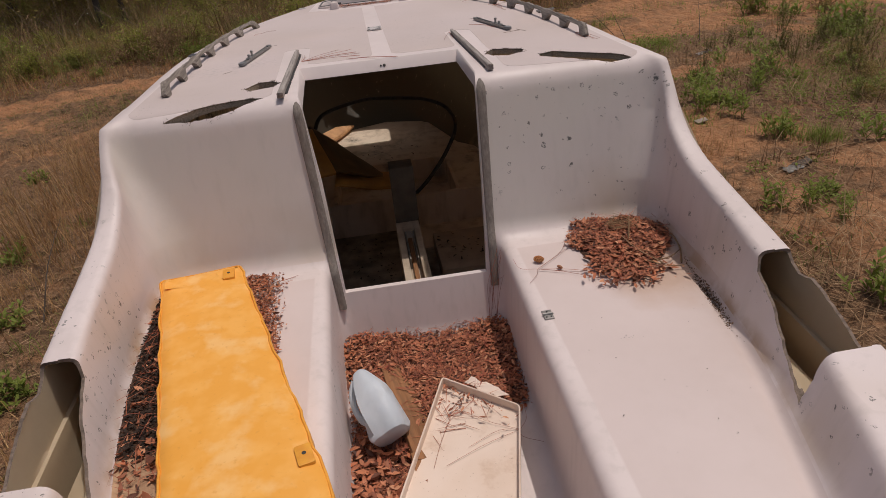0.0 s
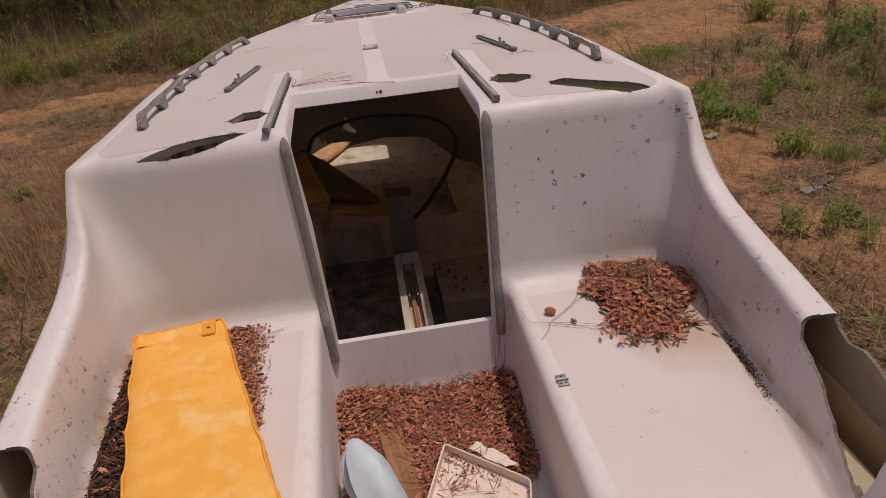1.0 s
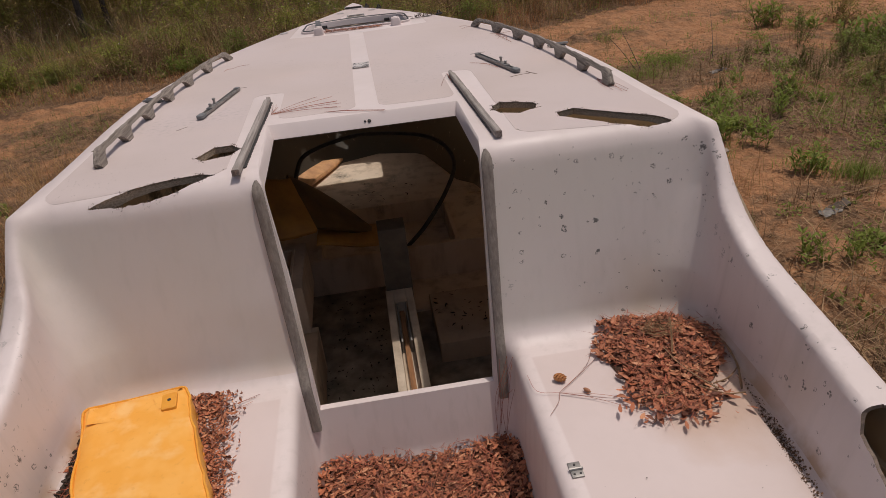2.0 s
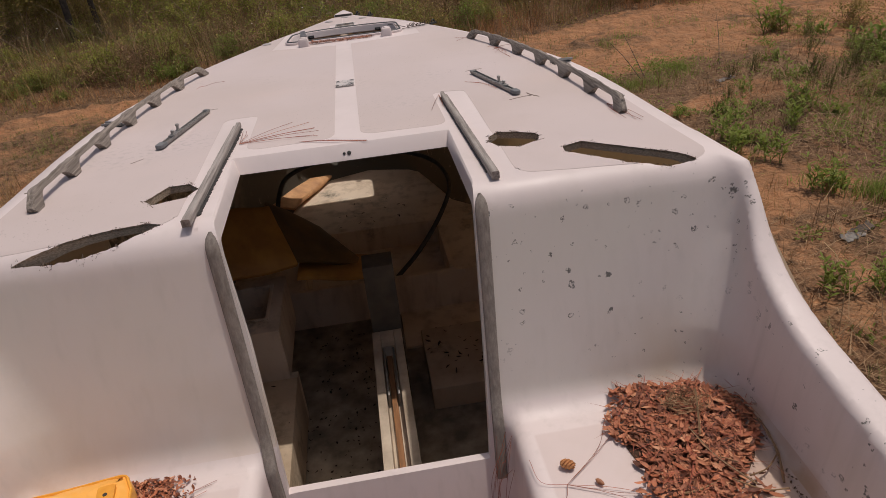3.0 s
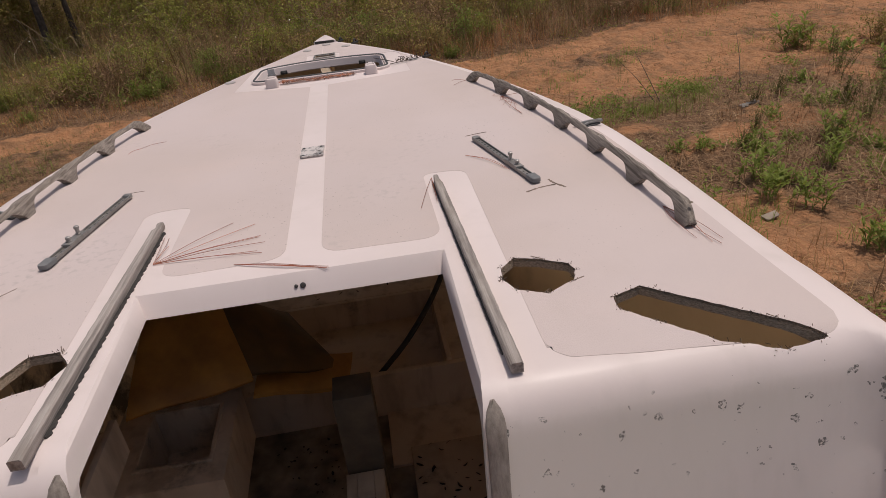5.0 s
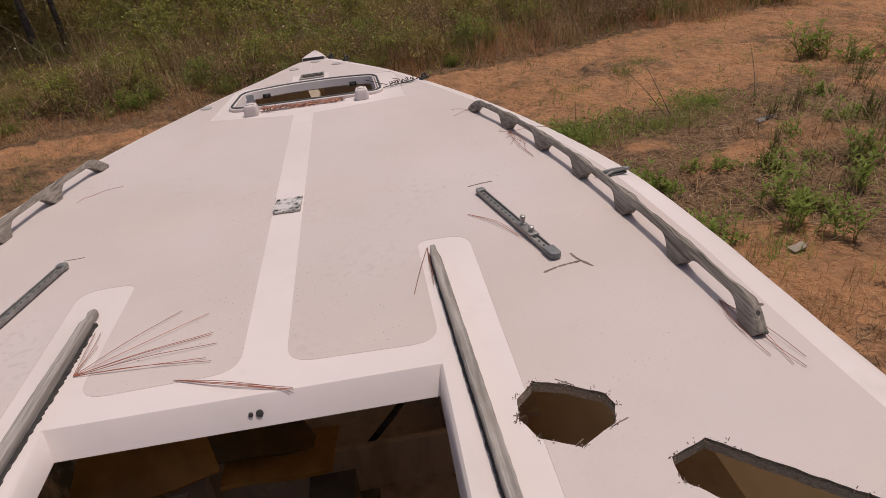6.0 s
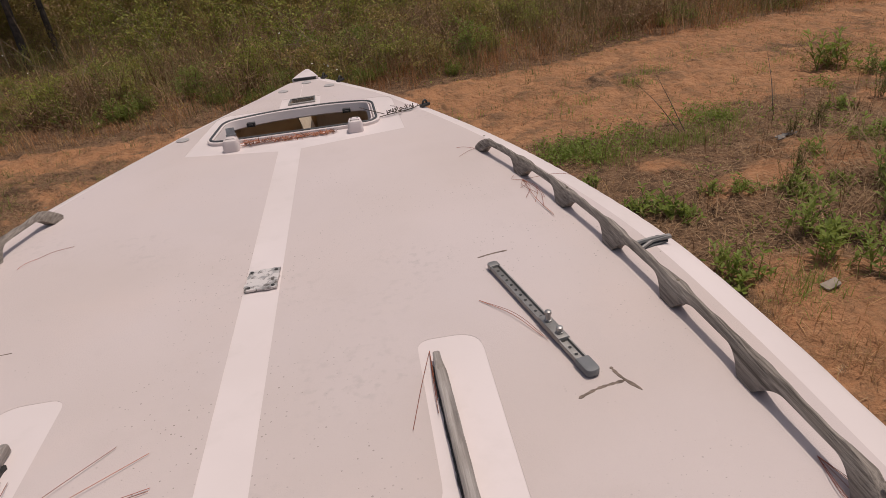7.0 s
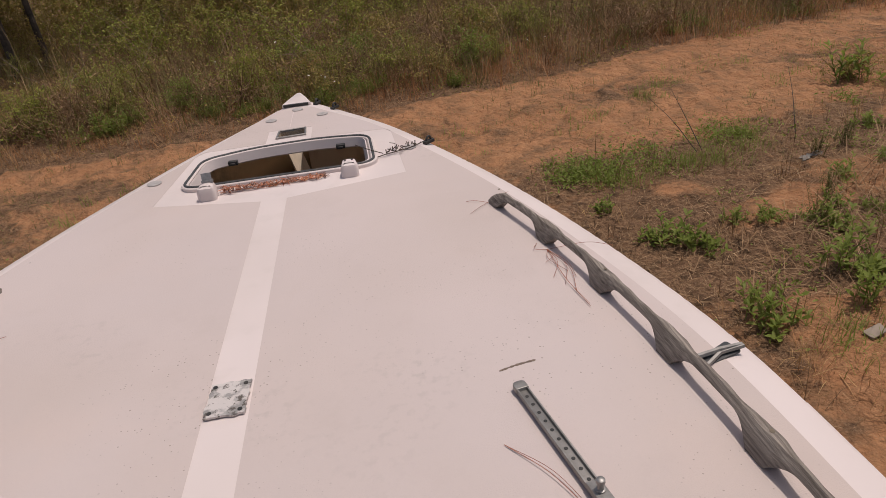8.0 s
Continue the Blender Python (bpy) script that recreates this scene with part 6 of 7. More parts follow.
    g = joined([leaf_bed(50, lit(0.2, 0.6, 3.3, 3.74, 0.172), rng, (0.008, 0.035), tilt=0.2), leaf_bed(240, lit(-0.40, -0.07, 2.5, 4.0, 0.05), rng, (0.004, 0.02), (0.3, 0.8), tilt=0.2),
                leaf_bed(16, lit(-0.7, -0.42, 2.8, 3.34, 0.306), rng, (0.008, 0.025), tilt=0.2), leaf_bed(26, lit(-0.40, 0.25, 4.8, 5.2, 0.29), rng, (0.008, 0.03), tilt=0.2)])
    tagged(part("cabin_debris", fast_mesh("cabin_debris", *g, BLACKLEAF), BLACKLEAF), "dark leaf scraps strewn through the cabin", "debris", "", "stuff")


cabin_clutter()


# ---- ground ----
# bare humps of sand: place and reach
MOUNDS = ((2.72, 7.42, 0.2), (3.06, 6.78, 0.28), (4.15, 7.25, 0.26), (2.77, 5.6, 0.3), (2.6, 5.1, 0.3), (3.55, 6.95, 0.22), (3.0, 4.95, 0.35), (4.3, 6.95, 0.25), (2.75, 3.2, 0.4), (3.6, 4.2, 0.3), (2.1, 4.6, 0.25), (5.4, 8.2, 0.3))


def road_y(x):
    return 9.25 + 0.205 * x + 0.5 * np.clip((-1.2 - x) / 2, 0, 1)


def patchy(x, y, f, s):
    return np.sin(f * x + s) * np.cos(f * 0.8 * y + 2 * s) + 0.6 * np.sin(f * 2.3 * y - x * f + s) * np.cos(1.7 * f * x + s)


def cover_at(x, y):
    """How far litter and grass hide the sand: 0 bare, 1 covered."""
    d = y - road_y(x)
    half = 1.25 + 0.10 * np.clip(x, -2, 8) * 0.6
    bare = np.clip((np.abs(d) - half + 0.2) / 0.5, 0, 1)
    worn = np.clip((np.abs(d - 0.1) - 0.15) / 0.5, 0, 1) * np.clip((half - 0.2 - np.abs(d)) / 0.4, 0, 1)
    c = bare * (0.78 + 0.26 * patchy(x, y, 1.5, 0.7))
    c = np.where(d > half, 0.95, c)
    side = np.clip((-0.3 - x) / 1.2, 0, 1) * np.clip((-half - d) / 0.3, 0, 1)
    c = c * (1 - side) + side * np.clip(0.55 + 0.25 * np.sin(x * 1.3 + y) + 0.12 * patchy(x, y, 2.1, 0.3), 0.2, 0.9)
    verge = np.clip((-1.0 - x) / 0.8, 0, 1) * np.clip((0.35 - d) / 0.4, 0, 1) * (1 - bare)
    for mx, my, r in MOUNDS:
        c = c - 0.62 * np.exp(-(((x - mx) / (r * 1.5)) ** 2 + ((y - my) / r) ** 2) ** 1.5)
    return np.clip(np.maximum(c, 0) + (1 - bare) * (0.18 + 0.22 * np.exp(-((d - 0.05) / 0.4) ** 2) + 0.18 * patchy(x, y, 2.3, 0.2)) + verge * (0.32 + 0.15 * patchy(x, y, 2.9, 1.2)), 0, 1)


def lumps(x, y):
    z = np.zeros_like(x)
    for f, a, s in ((0.55, 0.05, 0.3), (1.3, 0.028, 1.7), (3.1, 0.014, 4.0), (7.3, 0.007, 2.2), (15.0, 0.004, 0.9)):
        z += a * np.sin(f * x + s + 1.7 * np.sin(f * 0.7 * y + s)) * np.cos(f * 0.9 * y - s + 1.3 * np.sin(f * 0.6 * x))
    return z


def ground_z(x, y):
    far = np.exp(-((np.hypot(x, y - 6) / 22) ** 4))
    d = y - road_y(x)
    rut = -0.03 * np.exp(-((d - 0.75) / 0.22) ** 2) - 0.03 * np.exp(-((d + 0.65) / 0.22) ** 2)
    bank = 0.10 * np.clip((d - 1.4) / 1.5, 0, 1)
    under = np.exp(-((x / 1.1) ** 4 + ((y - 2.8) / 3.6) ** 4))
    hump = sum(0.045 * np.exp(-(((x - mx) / (r * 1.3)) ** 2 + ((y - my) / r) ** 2)) for mx, my, r in MOUNDS)
    clods = 0.030 * np.sin(9.1 * x + 3 * np.sin(4.3 * y)) * np.sin(8.3 * y + 2.5 * np.sin(5.1 * x)) * np.exp(-(d / 1.5) ** 4)
    return (lumps(x, y) * (1 - under) + rut + bank + hump + clods) * far - 0.02


def build_ground():
    def steps(lo, hi, h, reach):
        mid = np.arange(lo, hi + h / 2, h)
        out = np.cumsum(h * 1.35 ** np.arange(1, 40))
        out = out[out < reach]
        return np.concatenate([lo - out[::-1], mid, hi + out])
    xs, ys = steps(-8, 11, 0.075, 320), steps(-2, 17, 0.075, 320)
    gx, gy = np.meshgrid(xs, ys, indexing="ij")
    gz = ground_z(gx, gy) + np.random.default_rng(3).normal(0, 0.005, gx.shape) * (np.abs(gx) < 12) * (np.abs(gy - 7) < 12)
    n, m = len(xs), len(ys)
    i = np.arange((n - 1) * (m - 1))
    a = (i // (m - 1)) * m + i % (m - 1)
    me = fast_mesh("ground", np.stack([gx, gy, gz], -1).reshape(-1, 3), np.stack([a, a + m, a + m + 1, a + 1], 1), [], SOIL)
    at = me.attributes.new("cover", "FLOAT", "POINT")
    at.data.foreach_set("value", cover_at(gx, gy).astype(np.float32).ravel())
    tagged(part("ground", me, SOIL), "orange sandy ground with dry litter and a worn track", "ground", "", "structure")


build_ground()
vg = np.random.default_rng(21)


def off_boat(x, y):
    return (np.abs(x) > beam(np.clip(y, -0.5, 6.75)) * 1.02 + 0.03) | (y > 6.9) | (y < -0.6)


def scatter(n, x0, x1, y0, y1, keep):
    x, y = vg.uniform(x0, x1, n), vg.uniform(y0, y1, n)
    k = keep(x, y) & off_boat(x, y)
    x, y = x[k], y[k]
    return np.stack([x, y, ground_z(x, y) - 0.01], 1)


def tufts(centres, per, spread, height, width, lean):
    n = len(centres) * per
    p = np.repeat(centres, per, 0)
    p = p + np.concatenate([vg.normal(0, spread, (n, 2)), np.zeros((n, 1))], 1)
    return blades(p, vg.uniform(*height, n), np.abs(vg.normal(0, lean, n)), vg.uniform(*width, n), vg)


def grasses():
    def d(x, y):
        return y - road_y(x)
    # dry grass on the port side and ahead
    dry = scatter(2600, -8, -1, 0, 12, lambda x, y: (np.abs(d(x, y)) > 1.15) & (d(x, y) < 2) & (patchy(x, y, 1.4, 0.4) + vg.uniform(-0.8, 0.8, len(x)) > -0.1))
    dry2 = scatter(1500, 1, 11, 1.5, 13, lambda x, y: (np.abs(d(x, y)) > 1.4) & (patchy(x, y, 1.2, 2.1) + vg.uniform(-0.7, 0.7, len(x)) > 0.35))
    tan = np.array([(2.43, 5.34, 0), (2.36, 5.20, 0), (2.48, 4.82, 0), (2.50, 4.67, 0), (2.64, 4.68, 0), (2.86, 4.92, 0), (2.62, 4.78, 0), (2.70, 4.51, 0), (2.72, 3.30, 0), (2.55, 3.42, 0), (2.45, 3.2, 0), (2.62, 3.1, 0), (3.4, 5.1, 0)], float)
    dry3 = scatter(700, -10, 14, 10, 18, lambda x, y: (d(x, y) > 1.35))
    near = scatter(1200, -4.2, -1.15, 0.2, 7.4, lambda x, y: patchy(x, y, 1.7, 0.9) + vg.uniform(-0.7, 0.7, len(x)) > -0.15)
    stand = scatter(70, -2.9, -1.5, 4.4, 6.6, lambda x, y: x > -3)
    g = joined([tufts(near, 13, 0.07, (0.05, 0.24), (0.0012, 0.0026), 0.65), tufts(stand, 18, 0.05, (0.35, 0.75), (0.0012, 0.0024), 0.28), tufts(dry, 16, 0.06, (0.03, 0.16), (0.0012, 0.0026), 0.6), tufts(dry2, 14, 0.06, (0.05, 0.22), (0.001, 0.0026), 0.95), tufts(tan, 22, 0.05, (0.10, 0.26), (0.001, 0.0022), 0.7), tufts(dry3, 14, 0.08, (0.15, 0.6), (0.0015, 0.003), 0.6)])
    tagged(part("dry_grass", fast_mesh("dry_grass", *g, DRY), DRY), "tufts of straw-coloured dry grass", "grass", "", "stuff")
    rus = scatter(1000, 0.5, 9, 10.5, 15, lambda x, y: (d(x, y) > 1.45 + 0.15 * np.sin(2 * x)) & (d(x, y) < 2.6))
    rus2 = scatter(900, -8, 1, 8.5, 13, lambda x, y: (d(x, y) > 1.2) & (d(x, y) < 2.4))
    g = joined([tufts(rus, 18, 0.09, (0.10, 0.48), (0.0014, 0.0028), 0.75), tufts(rus2, 16, 0.07, (0.08, 0.25), (0.0014, 0.0028), 0.8)])
    tagged(part("russet_grass", fast_mesh("russet_grass", *g, RUSSET), RUSSET), "reddish-brown dry grass edging the thicket", "grass", "", "stuff")
    def clumps(rows):
        out = []
        for x, y, r, k in rows:
            q = np.stack([x + vg.normal(0, r, k), y + vg.normal(0, r * 0.7, k), np.zeros(k)], 1)
            q[:, 2] = ground_z(q[:, 0], q[:, 1]) - 0.01
            out.append(q[off_boat(q[:, 0], q[:, 1])])
        return np.concatenate(out)
    edge = clumps(((1.95, 7.98, 0.12, 12), (2.26, 7.88, 0.12, 15), (2.40, 7.68, 0.10, 18), (2.72, 7.80, 0.16, 9), (3.02, 7.92, 0.10, 20), (3.28, 7.92, 0.13, 15), (3.42, 7.80, 0.10, 6), (3.79, 8.28, 0.09, 16), (3.60, 8.05, 0.14, 12),
                   (-2.1, 1.6, 0.25, 26), (-2.6, 2.9, 0.3, 26), (-1.75, 3.4, 0.2, 18), (-3.2, 4.2, 0.35, 26), (-2.2, 5.2, 0.25, 16), (-1.6, 2.2, 0.15, 12), (3.75, 10.0, 0.12, 9), (3.45, 9.75, 0.16, 8), (2.6, 9.3, 0.3, 10), (4.6, 10.4, 0.4, 10), (1.2, 9.2, 0.3, 6), (6.2, 10.2, 0.4, 8), (-2.3, 8.7, 0.3, 8), (-3.4, 8.4, 0.3, 8), (-1.7, 7.9, 0.2, 5), (5.0, 9.6, 0.3, 8), (4.9, 6.3, 0.5, 30), (5.4, 6.7, 0.5, 20), (4.4, 5.9, 0.35, 14), (4.69, 5.75, 0.09, 46), (3.44, 4.62, 0.06, 40), (3.2, 4.86, 0.08, 12), (2.72, 5.4, 0.15, 14), (5.8, 7.4, 0.4, 12)))
    g = joined([tufts(edge, 16, 0.05, (0.04, 0.17), (0.0013, 0.003), 0.75)])
    tagged(part("verge_grass", fast_mesh("verge_grass", *g, GREEN), GREEN), "bright green grass in patches along the track", "grass", "", "stuff")
    gr = scatter(1500, -8, 11, 0, 12.5, lambda x, y: (patchy(x, y, 1.1, 5.0) + vg.uniform(-0.6, 0.6, len(x)) > 0.45) & (np.abs(d(x, y)) > 0.2))
    gr2 = scatter(6000, -7, 11, 6, 12.5, lambda x, y: (np.abs(d(x, y)) < 1.5) & (patchy(x, y, 1.6, 1.0) + 0.5 * np.exp(-(d(x, y) / 0.4) ** 2) + vg.uniform(-0.8, 0.8, len(x)) > 0.45))
    port = scatter(2400, -7, -1.2, 1, 10.2, lambda x, y: (d(x, y) < 0.45) & (patchy(x, y, 1.9, 2.6) + vg.uniform(-0.8, 0.8, len(x)) > 0.0))
    gr3 = scatter(1500, -10, 14, 10, 18, lambda x, y: d(x, y) > 1.5)
    low = scatter(9000, -7, 11, 6, 12.5, lambda x, y: (np.abs(d(x, y)) < 1.6) & (patchy(x, y, 2.6, 3.0) + vg.uniform(-0.8, 0.8, len(x)) > 0.35))
    tagged(part("track_stubble", fast_mesh("track_stubble", *tufts(low, 7, 0.05, (0.015, 0.06), (0.0012, 0.0028), 1.1), TWIG), TWIG), "brown stubble and bits on the sandy track", "litter", "", "stuff")
    g = joined([tufts(port, 11, 0.07, (0.02, 0.12), (0.0012, 0.0026), 0.9), tufts(gr, 14, 0.05, (0.04, 0.16), (0.0015, 0.003), 0.7), tufts(gr2, 9, 0.05, (0.02, 0.08), (0.0012, 0.0026), 0.9), tufts(gr3, 12, 0.08, (0.2, 0.7), (0.002, 0.004), 0.5)])
    tagged(part("green_grass", fast_mesh("green_grass", *g, GRASS), GRASS), "patches of low green grass on the sand", "grass", "", "stuff")
    # straw and twigs lying flat
    lit = scatter(170000, -7, 10, 0.5, 12, lambda x, y: (cover_at(x, y) + vg.uniform(-0.35, 0.35, len(x)) > 0.58) & (np.abs(d(x, y)) > 1.15))
    lit[:, 2] += 0.022
    n = len(lit)
    g = blades(lit, vg.uniform(0.03, 0.13, n), np.full(n, 1.45) + vg.normal(0, 0.12, n), vg.uniform(0.0009, 0.0026, n), vg, 0.08)
    tagged(part("straw_litter", fast_mesh("straw_litter", *g, TWIG), TWIG), "grey and brown straw and twigs strewn on the ground", "litter", "", "stuff")
    # heaps of matted dead stems
    heaps = []
    for x, y, r, k in ((4.8, 6.8, 0.65, 800), (4.0, 6.5, 0.40, 300), (3.8, 5.6, 0.40, 260), (4.4, 7.3, 0.5, 400), (2.35, 2.7, 0.30, 110), (2.5, 3.25, 0.30, 170), (4.66, 5.67, 0.6, 600),
                       (5.4, 7.3, 0.7, 500), (2.95, 3.0, 0.35, 240), (3.05, 6.25, 0.35, 120), (3.55, 6.2, 0.35, 140), (5.6, 6.2, 0.7, 500), (3.1, 4.1, 0.3, 160)):
        q = np.stack([x + vg.normal(0, r, k), y + vg.normal(0, r * 0.75, k), np.zeros(k)], 1)
        q = q[off_boat(q[:, 0], q[:, 1])]
        up = np.exp(-(((q[:, 0] - x) / r) ** 2 + ((q[:, 1] - y) / (r * 0.75)) ** 2))
        q[:, 2] = ground_z(q[:, 0], q[:, 1]) + vg.uniform(0, 1, len(q)) * (0.02 + 0.10 * up)
        heaps.append(blades(q, vg.uniform(0.12, 0.45, len(q)), np.clip(vg.normal(1.35, 0.28, len(q)), 0, 1.6), vg.uniform(0.0012, 0.003, len(q)), vg, 0.25))
    tagged(part("dead_stems", fast_mesh("dead_stems", *joined(heaps), TWIG), TWIG), "matted heaps of grey-brown dead stems on the sand", "dead weeds", "", "stuff")


grasses()


def creepers():
    """Low green leaves in patches over the sand."""
    c = scatter(420, 1.1, 10, 1.5, 12.2, lambda x, y: (patchy(x, y, 1.3, 3.3) + vg.uniform(-0.5, 0.5, len(x)) > 0.25) & (np.abs(y - road_y(x)) > 1.2))
    c2 = scatter(160, -8, -1.2, 0.5, 8.5, lambda x, y: (patchy(x, y, 1.1, 1.3) > 0.4) & (y - road_y(x) < -1.3))
    c3 = np.stack([4.9 + vg.normal(0, 0.8, 100), 6.2 + vg.normal(0, 0.8, 100), np.zeros(100)], 1)
    c3[:, 2] = ground_z(c3[:, 0], c3[:, 1])
    k = vg.uniform(0, 1, 60)
    c4 = np.stack([1.9 + 2.1 * k, 7.9 + 0.55 * k + vg.normal(0, 0.14, 60), np.zeros(60)], 1)
    c4[:, 2] = ground_z(c4[:, 0], c4[:, 1])
    c = np.concatenate([c, c2, c3, c4])
    low = cover_at(c[:, 0], c[:, 1]) > 0.25
    c = c[low]
    per = 42
    p = np.repeat(c, per, 0)
    r = np.repeat(vg.uniform(0.05, 0.16, len(c)), per)
    p = p + np.stack([vg.normal(0, 1, len(p)) * r, vg.normal(0, 1, len(p)) * r, np.abs(vg.normal(0, 0.3, len(p))) * r + 0.015], 1)
    p = p[off_boat(p[:, 0], p[:, 1])]
    g = leaf_bed(len(p), lambda n: p, vg, (0.018, 0.045), (0.3, 0.5), 0.6)
    tagged(part("ground_cover", fast_mesh("ground_cover", *g, GREEN), GREEN), "low green weeds spreading over the sandy ground", "weeds", "", "stuff")


creepers()


def set_leaves(p, way, length, width, r):
    """Long oval leaves that grow from points p along the directions way, arching at the tip."""
    n = len(p)
    ex = way / np.linalg.norm(way, axis=1)[:, None]
    ey = np.cross(ex, np.array([0, 0, 1.0]) + r.normal(0, 0.25, (n, 3)))
    ey /= np.linalg.norm(ey, axis=1)[:, None]
    ez = np.cross(ey, ex)
    ez *= np.sign(ez[:, 2:3] + 1e-6)
    L, W = length[:, None], width[:, None]
    droop, fold = r.uniform(0.05, 0.35, n)[:, None] * L, r.uniform(0.05, 0.3, n)[:, None] * W
    rows = [(0.0, 0.0, 0), (0.32, 0.40, 1), (0.32, 0.0, 0), (0.32, -0.40, 1), (0.68, 0.46, 1), (0.66, 0.0, 0), (0.68, -0.46, 1), (1.0, 0.0, 0)]
    v = np.stack([p + ex * L * u + ey * W * w - ez * (droop * u * u - fold * f) for u, w, f in rows], 1)
    o = (np.arange(n) * 8)[:, None]
    quads = np.concatenate([o + np.array([[1, 4, 5, 2]]), o + np.array([[2, 5, 6, 3]])])
    tris = np.concatenate([o + np.array([t]) for t in ((0, 1, 2), (0, 2, 3), (4, 7, 5), (5, 7, 6))])
    return v.reshape(-1, 3), quads, tris


def weed_mesh(name, seed, stems, height, leaf, slim, lean_most, mat):
    """A leafy weed: stems that lean out, leaves set along them and a tuft at each top."""
    r = np.random.default_rng(seed)
    pieces, pts, ways, size = [], [], [], []
    for _ in range(stems):
        a, lean, h = r.uniform(0, 6.28), min(abs(r.normal(0, lean_most)), 1.3), height * r.uniform(0.45, 1.0)
        d = np.array([math.cos(a) * math.sin(lean), math.sin(a) * math.sin(lean), math.cos(lean)])
        base = np.array([r.normal(0, 0.045), r.normal(0, 0.045), -0.015])
        pieces.append(tube([tuple(base), tuple(base + d * h * 0.5), tuple(base + d * h + [0, 0, -0.03 * h])], [0.003, 0.0022, 0.001], 4))
        turn = r.uniform(0, 6.28)
        for k in range(int(h / leaf * 2.2) + 3):
            t = min(1.0, 0.22 + 0.78 * k / max(1, int(h / leaf * 2.2)))
            turn += 2.4
            pts.append(base + d * h * t)
            ways.append(np.array([math.cos(turn), math.sin(turn), r.uniform(0.2, 1.1)]) + d * 0.5)
            size.append(leaf * r.uniform(0.75, 1.25) * (1.1 - 0.35 * t))
    v, f = merged(*pieces)
    size = np.array(size)
    lv, lq, lt = set_leaves(np.array(pts), np.array(ways), size, size * r.uniform(*slim, len(size)), r)
    fq = np.array([q for q in f if len(q) == 4])
    allv, q, t = joined([(np.array([tuple(p) for p in v]), fq, np.zeros((0, 3), int)), (lv, lq, lt)])
    return fast_mesh(name, allv, q, t, mat)


WEEDS = [weed_mesh("weed", 31 + i, n, h, l, slim, lean, GREEN) for i, (n, h, l, slim, lean) in enumerate((
    (11, 0.22, 0.070, (0.30, 0.42), 0.40), (16, 0.13, 0.050, (0.34, 0.50), 0.80), (9, 0.27, 0.075, (0.26, 0.38), 0.35), (20, 0.11, 0.042, (0.36, 0.55), 0.95), (13, 0.17, 0.060, (0.30, 0.44), 0.60)))]
WEEDS += [weed_mesh("weed", 41 + i, n, h, l, slim, lean, DULL) for i, (n, h, l, slim, lean) in enumerate(((18, 0.38, 0.040, (0.25, 0.40), 0.45), (14, 0.48, 0.036, (0.25, 0.40), 0.35)))]


def weed(k, x, y, size, turn):
    label = ("upright bright green weed with long leaves on the sand", "low spreading green weed on the sand")[k in (1, 3)] if k < 5 else "tall dull green weed with thin stems among dead stalks"
    ob = part("weed", WEEDS[k], None, None, label, at=Matrix.LocRotScale((x, y, float(ground_z(np.array(x), np.array(y)))), Euler((0, 0, turn)), (size, size, size)))
    tagged(ob, "", "weed", "weeds on the sand")
    return ob


# upright leafy weeds, then low spreading ones
for i, (x, y, z) in enumerate(((2.46, 3.72, 0.85), (2.67, 3.64, 0.8), (2.90, 3.62, 0.7), (2.72, 3.40, 0.6), (3.15, 4.82, 1.0), (3.30, 4.84, 0.9), (3.72, 4.42, 1.0), (3.86, 4.30, 0.9), (2.38, 5.56, 1.2), (2.40, 5.74, 0.9),
                               (3.08, 6.03, 1.1), (3.21, 5.88, 1.25), (2.97, 5.62, 1.0), (3.15, 5.44, 1.0), (3.88, 7.17, 1.0), (4.03, 6.45, 1.2), (3.68, 6.03, 1.1), (4.66, 7.38, 1.3), (2.37, 2.63, 1.0), (5.50, 9.30, 1.7),
                               (5.94, 8.94, 1.5), (5.98, 8.02, 1.6), (6.07, 7.76, 1.4))):
    weed((0, 2, 4)[i % 3], x, y, z, i * 1.7)
for i, (x, y, z) in enumerate(((2.34, 6.69, 1.5), (2.49, 6.54, 1.4), (2.22, 6.80, 1.0), (2.81, 6.78, 0.9), (3.03, 6.69, 0.9), (3.33, 6.58, 1.3), (3.40, 6.44, 1.2), (3.78, 6.62, 1.0), (4.41, 7.30, 1.2), (4.78, 8.06, 1.2),
                               (3.20, 5.92, 1.0), (2.90, 3.80, 1.0), (3.55, 6.75, 0.9), (4.25, 6.2, 1.3), (4.6, 5.7, 1.4), (4.9, 6.5, 1.5), (5.2, 7.0, 1.4), (3.45, 3.5, 1.1), (-2.79, 4.57, 1.2), (-2.10, 2.92, 1.3), (-2.44, 3.66, 1.2),
                               (-3.3, 6.3, 1.1), (-2.4, 6.8, 0.9), (2.05, 7.3, 1.0), (6.4, 7.6, 1.4))):
    weed((1, 3)[i % 2], x, y, z, i * 2.1)
